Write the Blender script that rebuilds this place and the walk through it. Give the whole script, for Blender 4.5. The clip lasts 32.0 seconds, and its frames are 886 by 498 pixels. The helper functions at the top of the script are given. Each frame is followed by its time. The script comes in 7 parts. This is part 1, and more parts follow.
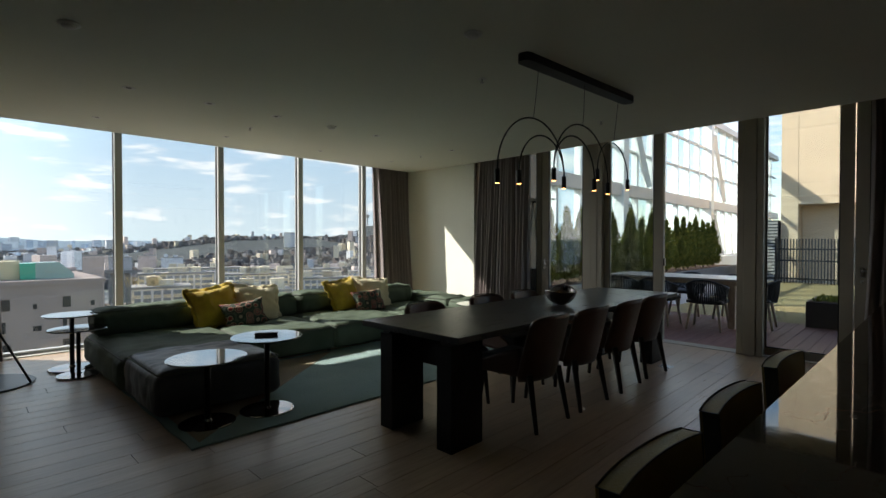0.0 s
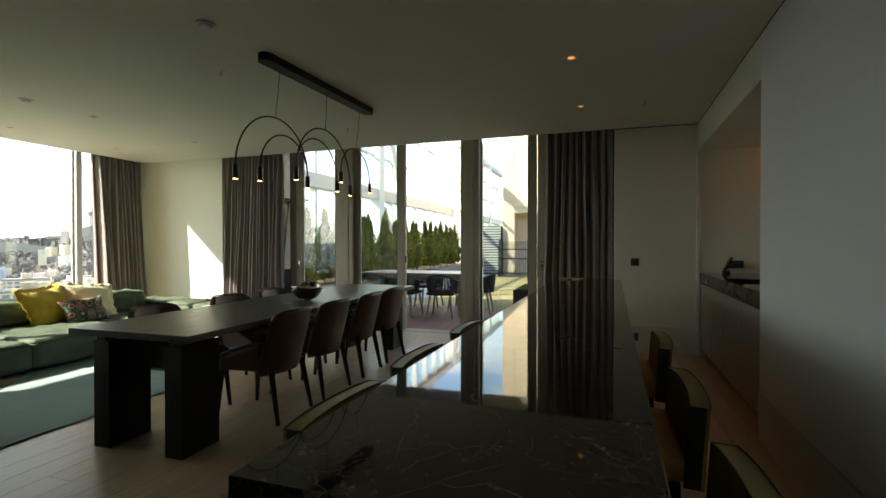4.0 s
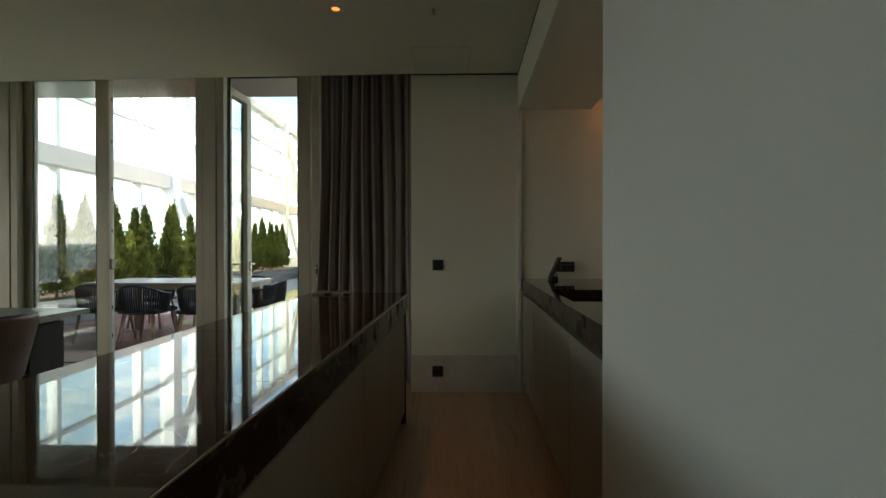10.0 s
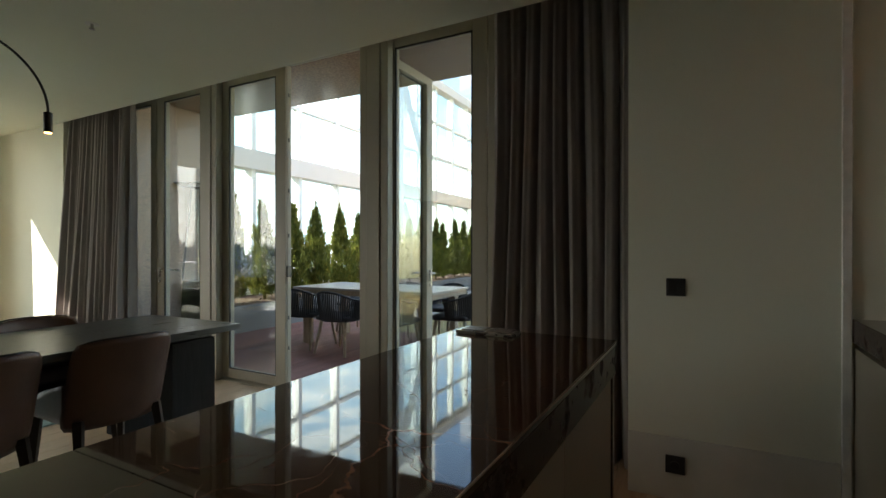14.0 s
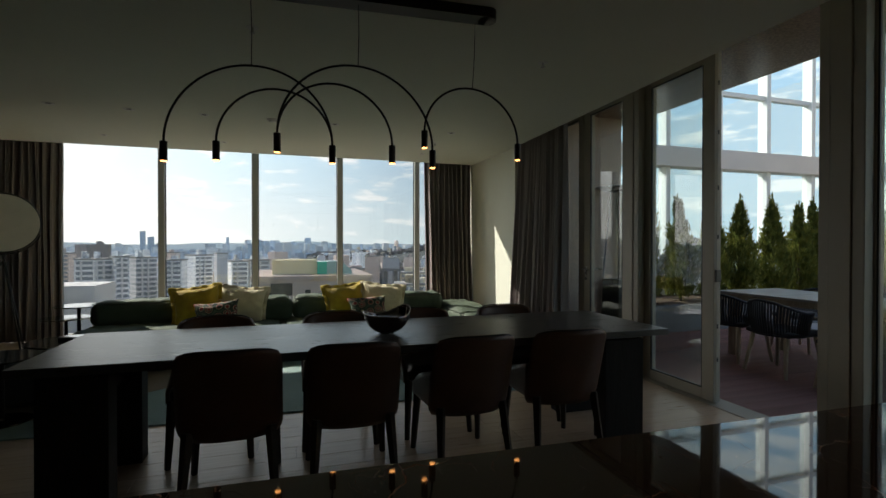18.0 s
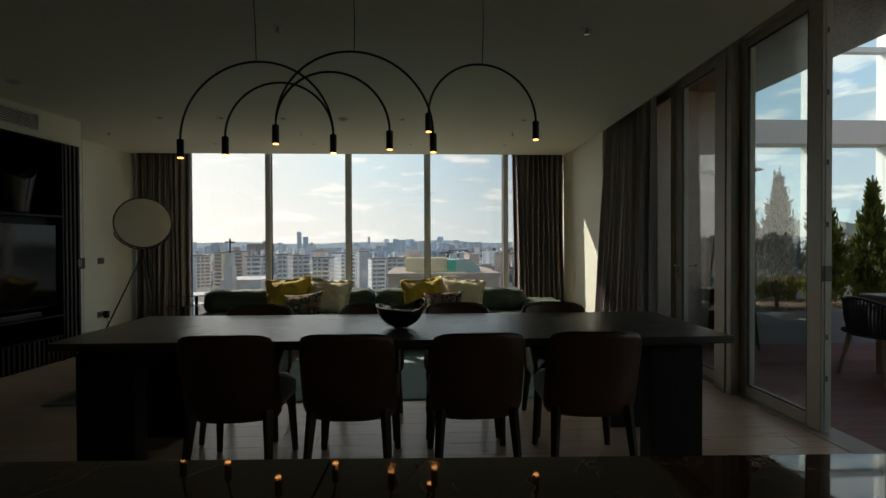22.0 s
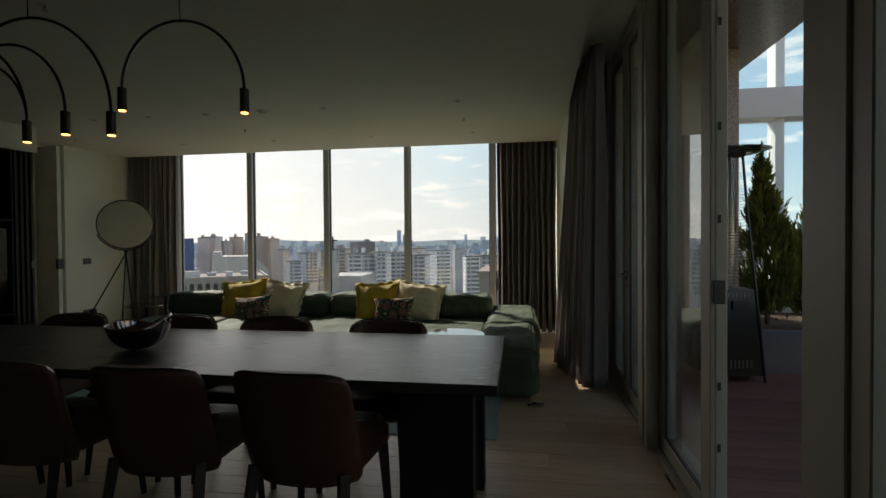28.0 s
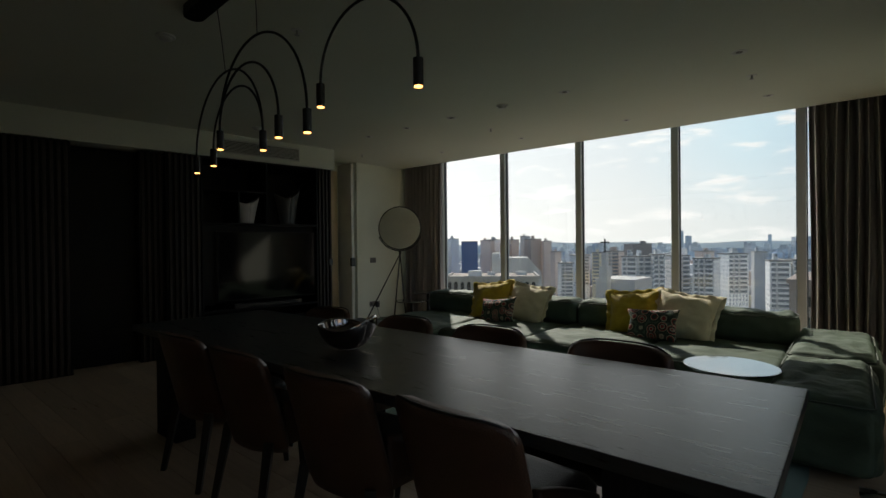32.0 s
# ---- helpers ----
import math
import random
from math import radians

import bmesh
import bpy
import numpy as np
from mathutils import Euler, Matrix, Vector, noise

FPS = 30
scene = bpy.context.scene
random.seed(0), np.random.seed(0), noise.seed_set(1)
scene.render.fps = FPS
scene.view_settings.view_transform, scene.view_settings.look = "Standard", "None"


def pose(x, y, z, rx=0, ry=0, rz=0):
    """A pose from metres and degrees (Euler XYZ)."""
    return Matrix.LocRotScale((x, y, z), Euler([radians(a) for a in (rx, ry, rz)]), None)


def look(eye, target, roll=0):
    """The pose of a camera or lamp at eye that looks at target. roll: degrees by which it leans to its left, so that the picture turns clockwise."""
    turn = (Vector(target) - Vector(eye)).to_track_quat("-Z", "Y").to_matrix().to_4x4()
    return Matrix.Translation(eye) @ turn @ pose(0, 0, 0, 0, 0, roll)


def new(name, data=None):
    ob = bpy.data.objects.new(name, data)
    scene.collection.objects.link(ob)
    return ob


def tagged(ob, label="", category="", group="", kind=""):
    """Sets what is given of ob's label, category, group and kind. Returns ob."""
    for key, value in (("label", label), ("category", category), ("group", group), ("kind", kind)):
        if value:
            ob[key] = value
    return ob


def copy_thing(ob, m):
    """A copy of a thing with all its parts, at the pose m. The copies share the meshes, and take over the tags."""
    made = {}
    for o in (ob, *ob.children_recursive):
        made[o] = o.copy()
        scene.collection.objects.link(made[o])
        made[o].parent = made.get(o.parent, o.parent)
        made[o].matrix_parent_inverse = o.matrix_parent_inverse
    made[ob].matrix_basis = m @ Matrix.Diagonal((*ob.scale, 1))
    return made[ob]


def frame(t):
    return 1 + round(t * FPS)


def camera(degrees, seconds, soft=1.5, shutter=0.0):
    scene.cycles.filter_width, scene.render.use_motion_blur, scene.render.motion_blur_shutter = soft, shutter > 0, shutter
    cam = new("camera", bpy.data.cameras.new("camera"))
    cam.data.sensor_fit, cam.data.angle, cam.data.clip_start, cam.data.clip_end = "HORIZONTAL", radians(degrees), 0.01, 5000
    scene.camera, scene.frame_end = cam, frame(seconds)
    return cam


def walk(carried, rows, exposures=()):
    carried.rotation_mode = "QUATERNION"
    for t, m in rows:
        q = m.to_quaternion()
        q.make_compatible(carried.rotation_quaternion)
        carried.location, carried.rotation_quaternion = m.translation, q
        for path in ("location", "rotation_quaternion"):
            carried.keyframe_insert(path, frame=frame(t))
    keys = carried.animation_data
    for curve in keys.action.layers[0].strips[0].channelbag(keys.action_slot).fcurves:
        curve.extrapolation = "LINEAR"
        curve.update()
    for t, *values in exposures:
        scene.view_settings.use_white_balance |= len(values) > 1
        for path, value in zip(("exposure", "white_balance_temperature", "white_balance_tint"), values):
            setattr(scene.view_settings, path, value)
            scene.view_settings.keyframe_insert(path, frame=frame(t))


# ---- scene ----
cam = camera(84.6, 32.0)
# seconds, x, y, z, rx, ry, rz
PATH = [
    (0, -0.130, 0.175, 1.319, 89.12, -0.02, -45.44),
    (0.5, -0.142, 0.112, 1.323, 89.04, -0.01, -47.88),
    (1, -0.128, 0.115, 1.314, 89.15, 0.01, -50.79),
    (1.5, -0.151, 0.086, 1.304, 89.26, 0.02, -53.79),
    (2, -0.173, 0.053, 1.299, 89.29, 0.02, -56.92),
    (2.5, -0.190, 0.045, 1.295, 89.33, 0.02, -60.77),
    (4.5, -0.230, -0.155, 1.261, 89.48, 0.03, -76.41),
    (5, -0.131, -0.220, 1.252, 89.46, 0.04, -80.49),
    (5.5, 0.023, -0.288, 1.242, 89.41, 0.05, -84.87),
    (6, 0.172, -0.329, 1.234, 89.36, 0.06, -88.05),
    (6.5, 0.373, -0.382, 1.233, 89.32, 0.06, -89.58),
    (7, 0.546, -0.434, 1.239, 89.28, 0.06, -89.70),
    (7.5, 0.758, -0.487, 1.245, 89.20, 0.05, -89.61),
    (8, 0.983, -0.528, 1.249, 89.13, 0.04, -89.41),
    (8.5, 1.198, -0.553, 1.251, 89.14, 0.04, -89.41),
    (9, 1.432, -0.567, 1.245, 89.26, 0.04, -89.61),
    (9.5, 1.685, -0.600, 1.230, 89.49, 0.04, -89.34),
    (10, 1.899, -0.639, 1.216, 89.70, 0.04, -88.98),
    (10.5, 2.082, -0.638, 1.216, 89.75, 0.03, -85.21),
    (11, 2.262, -0.643, 1.221, 89.79, 0.01, -80.94),
    (11.5, 2.482, -0.641, 1.218, 89.94, -0.01, -79.03),
    (12, 2.630, -0.629, 1.213, 90.13, -0.04, -76.92),
    (12.5, 2.810, -0.652, 1.215, 90.24, -0.06, -75.60),
    (13, 2.949, -0.636, 1.225, 90.23, -0.06, -74.30),
    (13.5, 3.094, -0.623, 1.239, 90.11, -0.06, -69.16),
    (14, 3.255, -0.595, 1.254, 89.95, -0.04, -62.93),
    (14.5, 3.352, -0.550, 1.272, 89.78, -0.03, -54.00),
    (15, 3.396, -0.519, 1.284, 89.66, -0.01, -45.98),
    (15.5, 3.361, -0.514, 1.289, 89.62, -0.01, -39.55),
    (17.5, 3.170, -0.507, 1.295, 89.55, -0.01, -22.64),
    (18, 3.158, -0.493, 1.303, 89.48, -0.05, -17.67),
    (18.5, 3.132, -0.486, 1.306, 89.39, -0.03, -13.24),
    (19, 3.124, -0.488, 1.295, 89.46, -0.09, -8.43),
    (19.5, 3.147, -0.478, 1.288, 89.42, 0.05, -3.80),
    (20, 3.258, -0.463, 1.281, 89.44, 0.07, -2.25),
    (20.5, 3.418, -0.458, 1.271, 89.45, 0.12, -2.31),
    (21, 3.563, -0.461, 1.263, 89.39, 0.14, -2.40),
    (21.5, 3.705, -0.451, 1.257, 89.33, 0.15, -2.46),
    (22, 3.877, -0.434, 1.255, 89.31, 0.20, -2.44),
    (22.5, 4.053, -0.435, 1.261, 89.33, 0.13, -2.38),
    (23, 4.270, -0.453, 1.270, 89.36, 0.05, -2.29),
    (23.5, 4.458, -0.479, 1.277, 89.34, 0.05, -2.44),
    (24, 4.636, -0.471, 1.261, 89.33, 0.21, -2.54),
    (24.5, 4.823, -0.443, 1.270, 89.41, 0.13, -2.50),
    (25, 5.046, -0.456, 1.272, 89.44, 0.12, -2.48),
    (25.5, 5.243, -0.442, 1.271, 89.47, 0.13, -2.55),
    (27.5, 5.605, 0.104, 1.290, 89.11, 0.43, 6.56),
    (28, 5.634, 0.331, 1.280, 89.07, 0.43, 8.92),
    (28.5, 5.642, 0.556, 1.289, 89.07, 0.41, 10.88),
    (29, 5.668, 0.720, 1.292, 89.18, 0.50, 15.98),
    (29.5, 5.676, 0.797, 1.289, 89.28, 0.52, 22.15),
    (30, 5.670, 0.838, 1.279, 89.36, 0.54, 27.25),
    (30.5, 5.663, 0.857, 1.273, 89.43, 0.52, 31.24),
    (31, 5.653, 0.861, 1.269, 89.45, 0.57, 34.41),
    (31.5, 5.660, 0.877, 1.263, 89.56, 0.62, 37.57),
    (32, 5.672, 0.959, 1.259, 89.61, 0.61, 40.12),
]
# seconds, stops, kelvin, tint
EXPOSURE = [
    (0.0, 0.92, 6450, 11), (1.0, 1.0, 6500, 10), (2.5, 1.25, 6650, 9), (4.5, 2.25, 7200, 5), (6.0, 2.3, 7100, 5), (8.0, 2.25, 7100, 5), (10.0, 2.25, 7100, 5),
    (13.0, 2.22, 7000, 6), (15.0, 2.12, 7000, 10), (17.5, 0.7, 6600, 9), (19.0, 0.42, 6800, 11), (25.5, 0.24, 7000, 11), (28.0, 0.26, 6900, 11), (32.0, 0.2, 6550, 9),
]
walk(cam, [(r[0], pose(*r[1:])) for r in PATH], EXPOSURE)

# ---- daylight ----
SUN_WAY = Vector((0.85, -1.0, -0.94))
sun_from = -SUN_WAY.normalized()
world = bpy.data.worlds.new("sky")
scene.world = world
world.use_nodes = True
wn = world.node_tree
sky = wn.nodes.new("ShaderNodeTexSky")
sky.sky_type = "NISHITA"
sky.sun_disc = False
sky.sun_elevation = math.asin(sun_from.z)
sky.sun_rotation = math.atan2(sun_from.x, sun_from.y)
sky.air_density, sky.dust_density, sky.ozone_density = 1.0, 0.4, 1.2
wn.nodes["Background"].inputs["Strength"].default_value = 0.15
wn.links.new(sky.outputs[0], wn.nodes["Background"].inputs["Color"])
sun = new("sun", bpy.data.lights.new("sun", "SUN"))
sun.data.energy, sun.data.angle, sun.data.color = 4.4, radians(0.6), (1.0, 0.95, 0.86)
sun.matrix_world = look((0, 0, 30), Vector((0, 0, 30)) + SUN_WAY)


# the two warm ceiling spots over the island
for sx, sy in ((3.50, 0.09), (4.83, 0.06)):
    spot = new("ceiling_spot", bpy.data.lights.new("ceiling_spot", "SPOT"))
    spot.data.energy, spot.data.color = 1.7, (1.0, 0.43, 0.20)
    spot.data.spot_size, spot.data.spot_blend, spot.data.shadow_soft_size = radians(78), 0.6, 0.03
    spot.matrix_world = look((sx, sy, 2.642), (sx, sy + 0.001, 0.0))
# ---- materials ----
def material(name, color, rough=0.6, metal=0.0, spec=0.5, alt=None, scale=8.0, stretch=(1, 1, 1), bump=0.0, bump_scale=60.0,
             detail=6.0, jitter=0.0, rough_var=0.0, grain=0.0, coat=0.0, sheen=0.0):
    """A surface with colour variation at two scales, roughness variation, fine relief and a value shift for each object."""
    m = bpy.data.materials.new(name)
    m.use_nodes = True
    nt = m.node_tree
    nodes, links = nt.nodes, nt.links
    b = nodes["Principled BSDF"]
    b.inputs["Roughness"].default_value = rough
    b.inputs["Metallic"].default_value = metal
    b.inputs["Specular IOR Level"].default_value = spec
    b.inputs["Coat Weight"].default_value = coat
    b.inputs["Sheen Weight"].default_value = sheen
    tc = nodes.new("ShaderNodeTexCoord")
    mp = nodes.new("ShaderNodeMapping")
    mp.inputs["Scale"].default_value = stretch
    links.new(tc.outputs["Object"], mp.inputs["Vector"])
    n1 = nodes.new("ShaderNodeTexNoise")
    n1.inputs["Scale"].default_value, n1.inputs["Detail"].default_value = scale, detail
    links.new(mp.outputs[0], n1.inputs["Vector"])
    n2 = nodes.new("ShaderNodeTexNoise")
    n2.inputs["Scale"].default_value, n2.inputs["Detail"].default_value = bump_scale, 4.0
    links.new(mp.outputs[0], n2.inputs["Vector"])
    alt = alt or tuple(c * 0.82 for c in color)
    mix = nodes.new("ShaderNodeMix")
    mix.data_type = "RGBA"
    mix.inputs["A"].default_value, mix.inputs["B"].default_value = (*color, 1), (*alt, 1)
    ramp = nodes.new("ShaderNodeValToRGB")
    ramp.color_ramp.elements[0].position, ramp.color_ramp.elements[1].position = 0.35, 0.68
    links.new(n1.outputs["Fac"], ramp.inputs["Fac"])
    links.new(ramp.outputs["Color"], mix.inputs["Factor"])
    out = mix.outputs["Result"]
    if grain:
        g = nodes.new("ShaderNodeMix")
        g.data_type, g.blend_type = "RGBA", "MULTIPLY"
        g.inputs["Factor"].default_value = grain
        links.new(out, g.inputs["A"])
        links.new(n2.outputs["Color"], g.inputs["B"])
        hs = nodes.new("ShaderNodeHueSaturation")
        hs.inputs["Saturation"].default_value = 0.0
        hs.inputs["Value"].default_value = 1.6
        links.new(n2.outputs["Color"], hs.inputs["Color"])
        links.new(hs.outputs[0], g.inputs["B"])
        out = g.outputs["Result"]
    if jitter:
        oi = nodes.new("ShaderNodeObjectInfo")
        mr = nodes.new("ShaderNodeMapRange")
        mr.inputs["To Min"].default_value, mr.inputs["To Max"].default_value = 1 - jitter, 1 + jitter
        links.new(oi.outputs["Random"], mr.inputs["Value"])
        hv = nodes.new("ShaderNodeHueSaturation")
        links.new(mr.outputs[0], hv.inputs["Value"])
        links.new(out, hv.inputs["Color"])
        out = hv.outputs[0]
    links.new(out, b.inputs["Base Color"])
    if rough_var:
        rr = nodes.new("ShaderNodeMapRange")
        rr.inputs["To Min"].default_value, rr.inputs["To Max"].default_value = max(0.02, rough - rough_var), min(1, rough + rough_var)
        links.new(n1.outputs["Fac"], rr.inputs["Value"])
        links.new(rr.outputs[0], b.inputs["Roughness"])
    if bump:
        bp = nodes.new("ShaderNodeBump")
        bp.inputs["Strength"].default_value, bp.inputs["Distance"].default_value = bump, 0.01
        links.new(n2.outputs["Fac"], bp.inputs["Height"])
        links.new(bp.outputs[0], b.inputs["Normal"])
    return m


def glowing(name, color, strength):
    m = bpy.data.materials.new(name)
    m.use_nodes = True
    b = m.node_tree.nodes["Principled BSDF"]
    b.inputs["Base Color"].default_value = (0.9, 0.85, 0.75, 1)
    b.inputs["Emission Color"].default_value = (*color, 1)
    b.inputs["Emission Strength"].default_value = strength
    return m


def glass(name, tint, gloss_tint=(1, 1, 1), ior=1.5):
    m = bpy.data.materials.new(name)
    m.use_nodes = True
    nodes, links = m.node_tree.nodes, m.node_tree.links
    nodes.remove(nodes["Principled BSDF"])
    tr, gl = nodes.new("ShaderNodeBsdfTransparent"), nodes.new("ShaderNodeBsdfGlossy")
    tr.inputs["Color"].default_value = (*tint, 1)
    gl.inputs["Color"].default_value = (*gloss_tint, 1)
    gl.inputs["Roughness"].default_value = 0.0
    lw, mx = nodes.new("ShaderNodeLayerWeight"), nodes.new("ShaderNodeMixShader")
    lw.inputs["Blend"].default_value = 0.5
    pw, sc = nodes.new("ShaderNodeMath"), nodes.new("ShaderNodeMath")
    pw.operation, sc.operation = "POWER", "MULTIPLY_ADD"
    pw.inputs[1].default_value = 5.0
    f0 = ((ior - 1) / (ior + 1)) ** 2
    sc.inputs[1].default_value, sc.inputs[2].default_value = 1 - f0, f0
    links.new(lw.outputs["Facing"], pw.inputs[0])
    links.new(pw.outputs[0], sc.inputs[0])
    links.new(sc.outputs[0], mx.inputs["Fac"])
    links.new(tr.outputs[0], mx.inputs[1])
    links.new(gl.outputs[0], mx.inputs[2])
    links.new(mx.outputs[0], nodes["Material Output"].inputs["Surface"])
    return m


def wood(name, dark, light, rough, scale=1.0, along=(0.12, 1.0, 1.0), jitter=0.16, bump=0.12, spec=0.4, fine_mix=0.35):
    """Long grain with cathedral figure, along the object's x axis by default."""
    m = bpy.data.materials.new(name)
    m.use_nodes = True
    nodes, links = m.node_tree.nodes, m.node_tree.links
    b = nodes["Principled BSDF"]
    b.inputs["Specular IOR Level"].default_value = spec
    tc, mp = nodes.new("ShaderNodeTexCoord"), nodes.new("ShaderNodeMapping")
    mp.inputs["Scale"].default_value = tuple(a * scale for a in along)
    links.new(tc.outputs["Object"], mp.inputs["Vector"])
    oi = nodes.new("ShaderNodeObjectInfo")
    add = nodes.new("ShaderNodeVectorMath")
    add.operation = "ADD"
    sc = nodes.new("ShaderNodeVectorMath")
    sc.operation = "SCALE"
    comb = nodes.new("ShaderNodeCombineXYZ")
    for k in range(3):
        links.new(oi.outputs["Random"], comb.inputs[k])
    links.new(comb.outputs[0], sc.inputs[0])
    sc.inputs["Scale"].default_value = 37.0
    links.new(mp.outputs[0], add.inputs[0])
    links.new(sc.outputs[0], add.inputs[1])
    wv = nodes.new("ShaderNodeTexNoise")
    wv.inputs["Scale"].default_value, wv.inputs["Detail"].default_value, wv.inputs["Distortion"].default_value = 9.0, 6.0, 1.6
    links.new(add.outputs[0], wv.inputs["Vector"])
    fine = nodes.new("ShaderNodeTexNoise")
    fine.inputs["Scale"].default_value, fine.inputs["Detail"].default_value = 90.0, 3.0
    links.new(add.outputs[0], fine.inputs["Vector"])
    ramp = nodes.new("ShaderNodeValToRGB")
    ramp.color_ramp.elements[0].position, ramp.color_ramp.elements[0].color = 0.32, (*dark, 1)
    ramp.color_ramp.elements[1].position, ramp.color_ramp.elements[1].color = 0.66, (*light, 1)
    links.new(wv.outputs["Fac"], ramp.inputs["Fac"])
    mx = nodes.new("ShaderNodeMix")
    mx.data_type, mx.blend_type = "RGBA", "OVERLAY"
    mx.inputs["Factor"].default_value = fine_mix
    links.new(ramp.outputs["Color"], mx.inputs["A"])
    links.new(fine.outputs["Fac"], mx.inputs["B"])
    mr = nodes.new("ShaderNodeMapRange")
    mr.inputs["To Min"].default_value, mr.inputs["To Max"].default_value = 1 - jitter, 1 + jitter
    links.new(oi.outputs["Random"], mr.inputs["Value"])
    hv = nodes.new("ShaderNodeHueSaturation")
    links.new(mr.outputs[0], hv.inputs["Value"])
    links.new(mx.outputs["Result"], hv.inputs["Color"])
    links.new(hv.outputs[0], b.inputs["Base Color"])
    rr = nodes.new("ShaderNodeMapRange")
    rr.inputs["To Min"].default_value, rr.inputs["To Max"].default_value = rough - 0.08, rough + 0.1
    links.new(wv.outputs["Fac"], rr.inputs["Value"])
    links.new(rr.outputs[0], b.inputs["Roughness"])
    bp = nodes.new("ShaderNodeBump")
    bp.inputs["Strength"].default_value, bp.inputs["Distance"].default_value = bump, 0.004
    links.new(fine.outputs["Fac"], bp.inputs["Height"])
    links.new(bp.outputs[0], b.inputs["Normal"])
    return m


def marble(name, polish=1.0):
    """Black-brown stone with thin copper and pale veins, polished."""
    m = bpy.data.materials.new(name)
    m.use_nodes = True
    nodes, links = m.node_tree.nodes, m.node_tree.links
    b = nodes["Principled BSDF"]
    b.inputs["Roughness"].default_value = 0.045
    b.inputs["Specular IOR Level"].default_value = 0.7 * polish
    tc = nodes.new("ShaderNodeTexCoord")
    warp = nodes.new("ShaderNodeTexNoise")
    warp.inputs["Scale"].default_value, warp.inputs["Detail"].default_value = 1.6, 6.0
    links.new(tc.outputs["Object"], warp.inputs["Vector"])
    va = nodes.new("ShaderNodeMix")
    va.data_type = "VECTOR"
    va.inputs["Factor"].default_value = 0.42
    links.new(tc.outputs["Object"], va.inputs["A"])
    links.new(warp.outputs["Color"], va.inputs["B"])
    cur = None
    base = nodes.new("ShaderNodeMix")
    base.data_type = "RGBA"
    base.inputs["A"].default_value, base.inputs["B"].default_value = (0.016, 0.011, 0.009, 1), (0.055, 0.032, 0.023, 1)
    cl = nodes.new("ShaderNodeTexNoise")
    cl.inputs["Scale"].default_value, cl.inputs["Detail"].default_value = 5.0, 8.0
    links.new(tc.outputs["Object"], cl.inputs["Vector"])
    links.new(cl.outputs["Fac"], base.inputs["Factor"])
    cur = base.outputs["Result"]
    for scale, width, color, gate_scale in ((2.6, 0.005, (0.36, 0.20, 0.13), 1.0), (5.3, 0.005, (0.34, 0.25, 0.20), 1.7), (9.0, 0.009, (0.26, 0.15, 0.10), 2.6), (14.0, 0.007, (0.20, 0.135, 0.10), 3.4)):
        vo = nodes.new("ShaderNodeTexVoronoi")
        vo.feature = "DISTANCE_TO_EDGE"
        vo.inputs["Scale"].default_value = scale
        links.new(va.outputs["Result"], vo.inputs["Vector"])
        line = nodes.new("ShaderNodeMapRange")
        line.inputs["From Min"].default_value, line.inputs["From Max"].default_value = 0.0, width
        line.inputs["To Min"].default_value, line.inputs["To Max"].default_value = 1.0, 0.0
        links.new(vo.outputs["Distance"], line.inputs["Value"])
        gate = nodes.new("ShaderNodeTexNoise")
        gate.inputs["Scale"].default_value, gate.inputs["Detail"].default_value = gate_scale * 1.4, 3.0
        links.new(tc.outputs["Object"], gate.inputs["Vector"])
        gr = nodes.new("ShaderNodeMapRange")
        gr.inputs["From Min"].default_value, gr.inputs["From Max"].default_value = 0.47, 0.60
        links.new(gate.outputs["Fac"], gr.inputs["Value"])
        mul = nodes.new("ShaderNodeMath")
        mul.operation = "MULTIPLY"
        links.new(line.outputs[0], mul.inputs[0])
        links.new(gr.outputs[0], mul.inputs[1])
        mx = nodes.new("ShaderNodeMix")
        mx.data_type = "RGBA"
        mx.inputs["B"].default_value = (*(c * polish ** 0.7 for c in color), 1)
        links.new(mul.outputs[0], mx.inputs["Factor"])
        links.new(cur, mx.inputs["A"])
        cur = mx.outputs["Result"]
    # dried splashes and dust on the stone
    dust = nodes.new("ShaderNodeTexNoise")
    dust.inputs["Scale"].default_value, dust.inputs["Detail"].default_value, dust.inputs["Roughness"].default_value = 38.0, 6.0, 0.7
    links.new(tc.outputs["Object"], dust.inputs["Vector"])
    where = nodes.new("ShaderNodeTexNoise")
    where.inputs["Scale"].default_value, where.inputs["Detail"].default_value = 2.3, 2.0
    links.new(tc.outputs["Object"], where.inputs["Vector"])
    d1, d2, d3 = nodes.new("ShaderNodeMapRange"), nodes.new("ShaderNodeMapRange"), nodes.new("ShaderNodeMath")
    d1.inputs["From Min"].default_value, d1.inputs["From Max"].default_value, d1.inputs["To Max"].default_value = 0.54, 0.64, 0.30
    d2.inputs["From Min"].default_value, d2.inputs["From Max"].default_value = 0.53, 0.62
    d3.operation = "MULTIPLY"
    links.new(dust.outputs["Fac"], d1.inputs["Value"])
    links.new(where.outputs["Fac"], d2.inputs["Value"])
    links.new(d1.outputs[0], d3.inputs[0])
    links.new(d2.outputs[0], d3.inputs[1])
    dm = nodes.new("ShaderNodeMix")
    dm.data_type = "RGBA"
    dm.inputs["B"].default_value = (0.42, 0.39, 0.35, 1)
    links.new(d3.outputs[0], dm.inputs["Factor"])
    links.new(cur, dm.inputs["A"])
    # dried water drops spilt on one stretch of the top
    mp = nodes.new("ShaderNodeMapping")
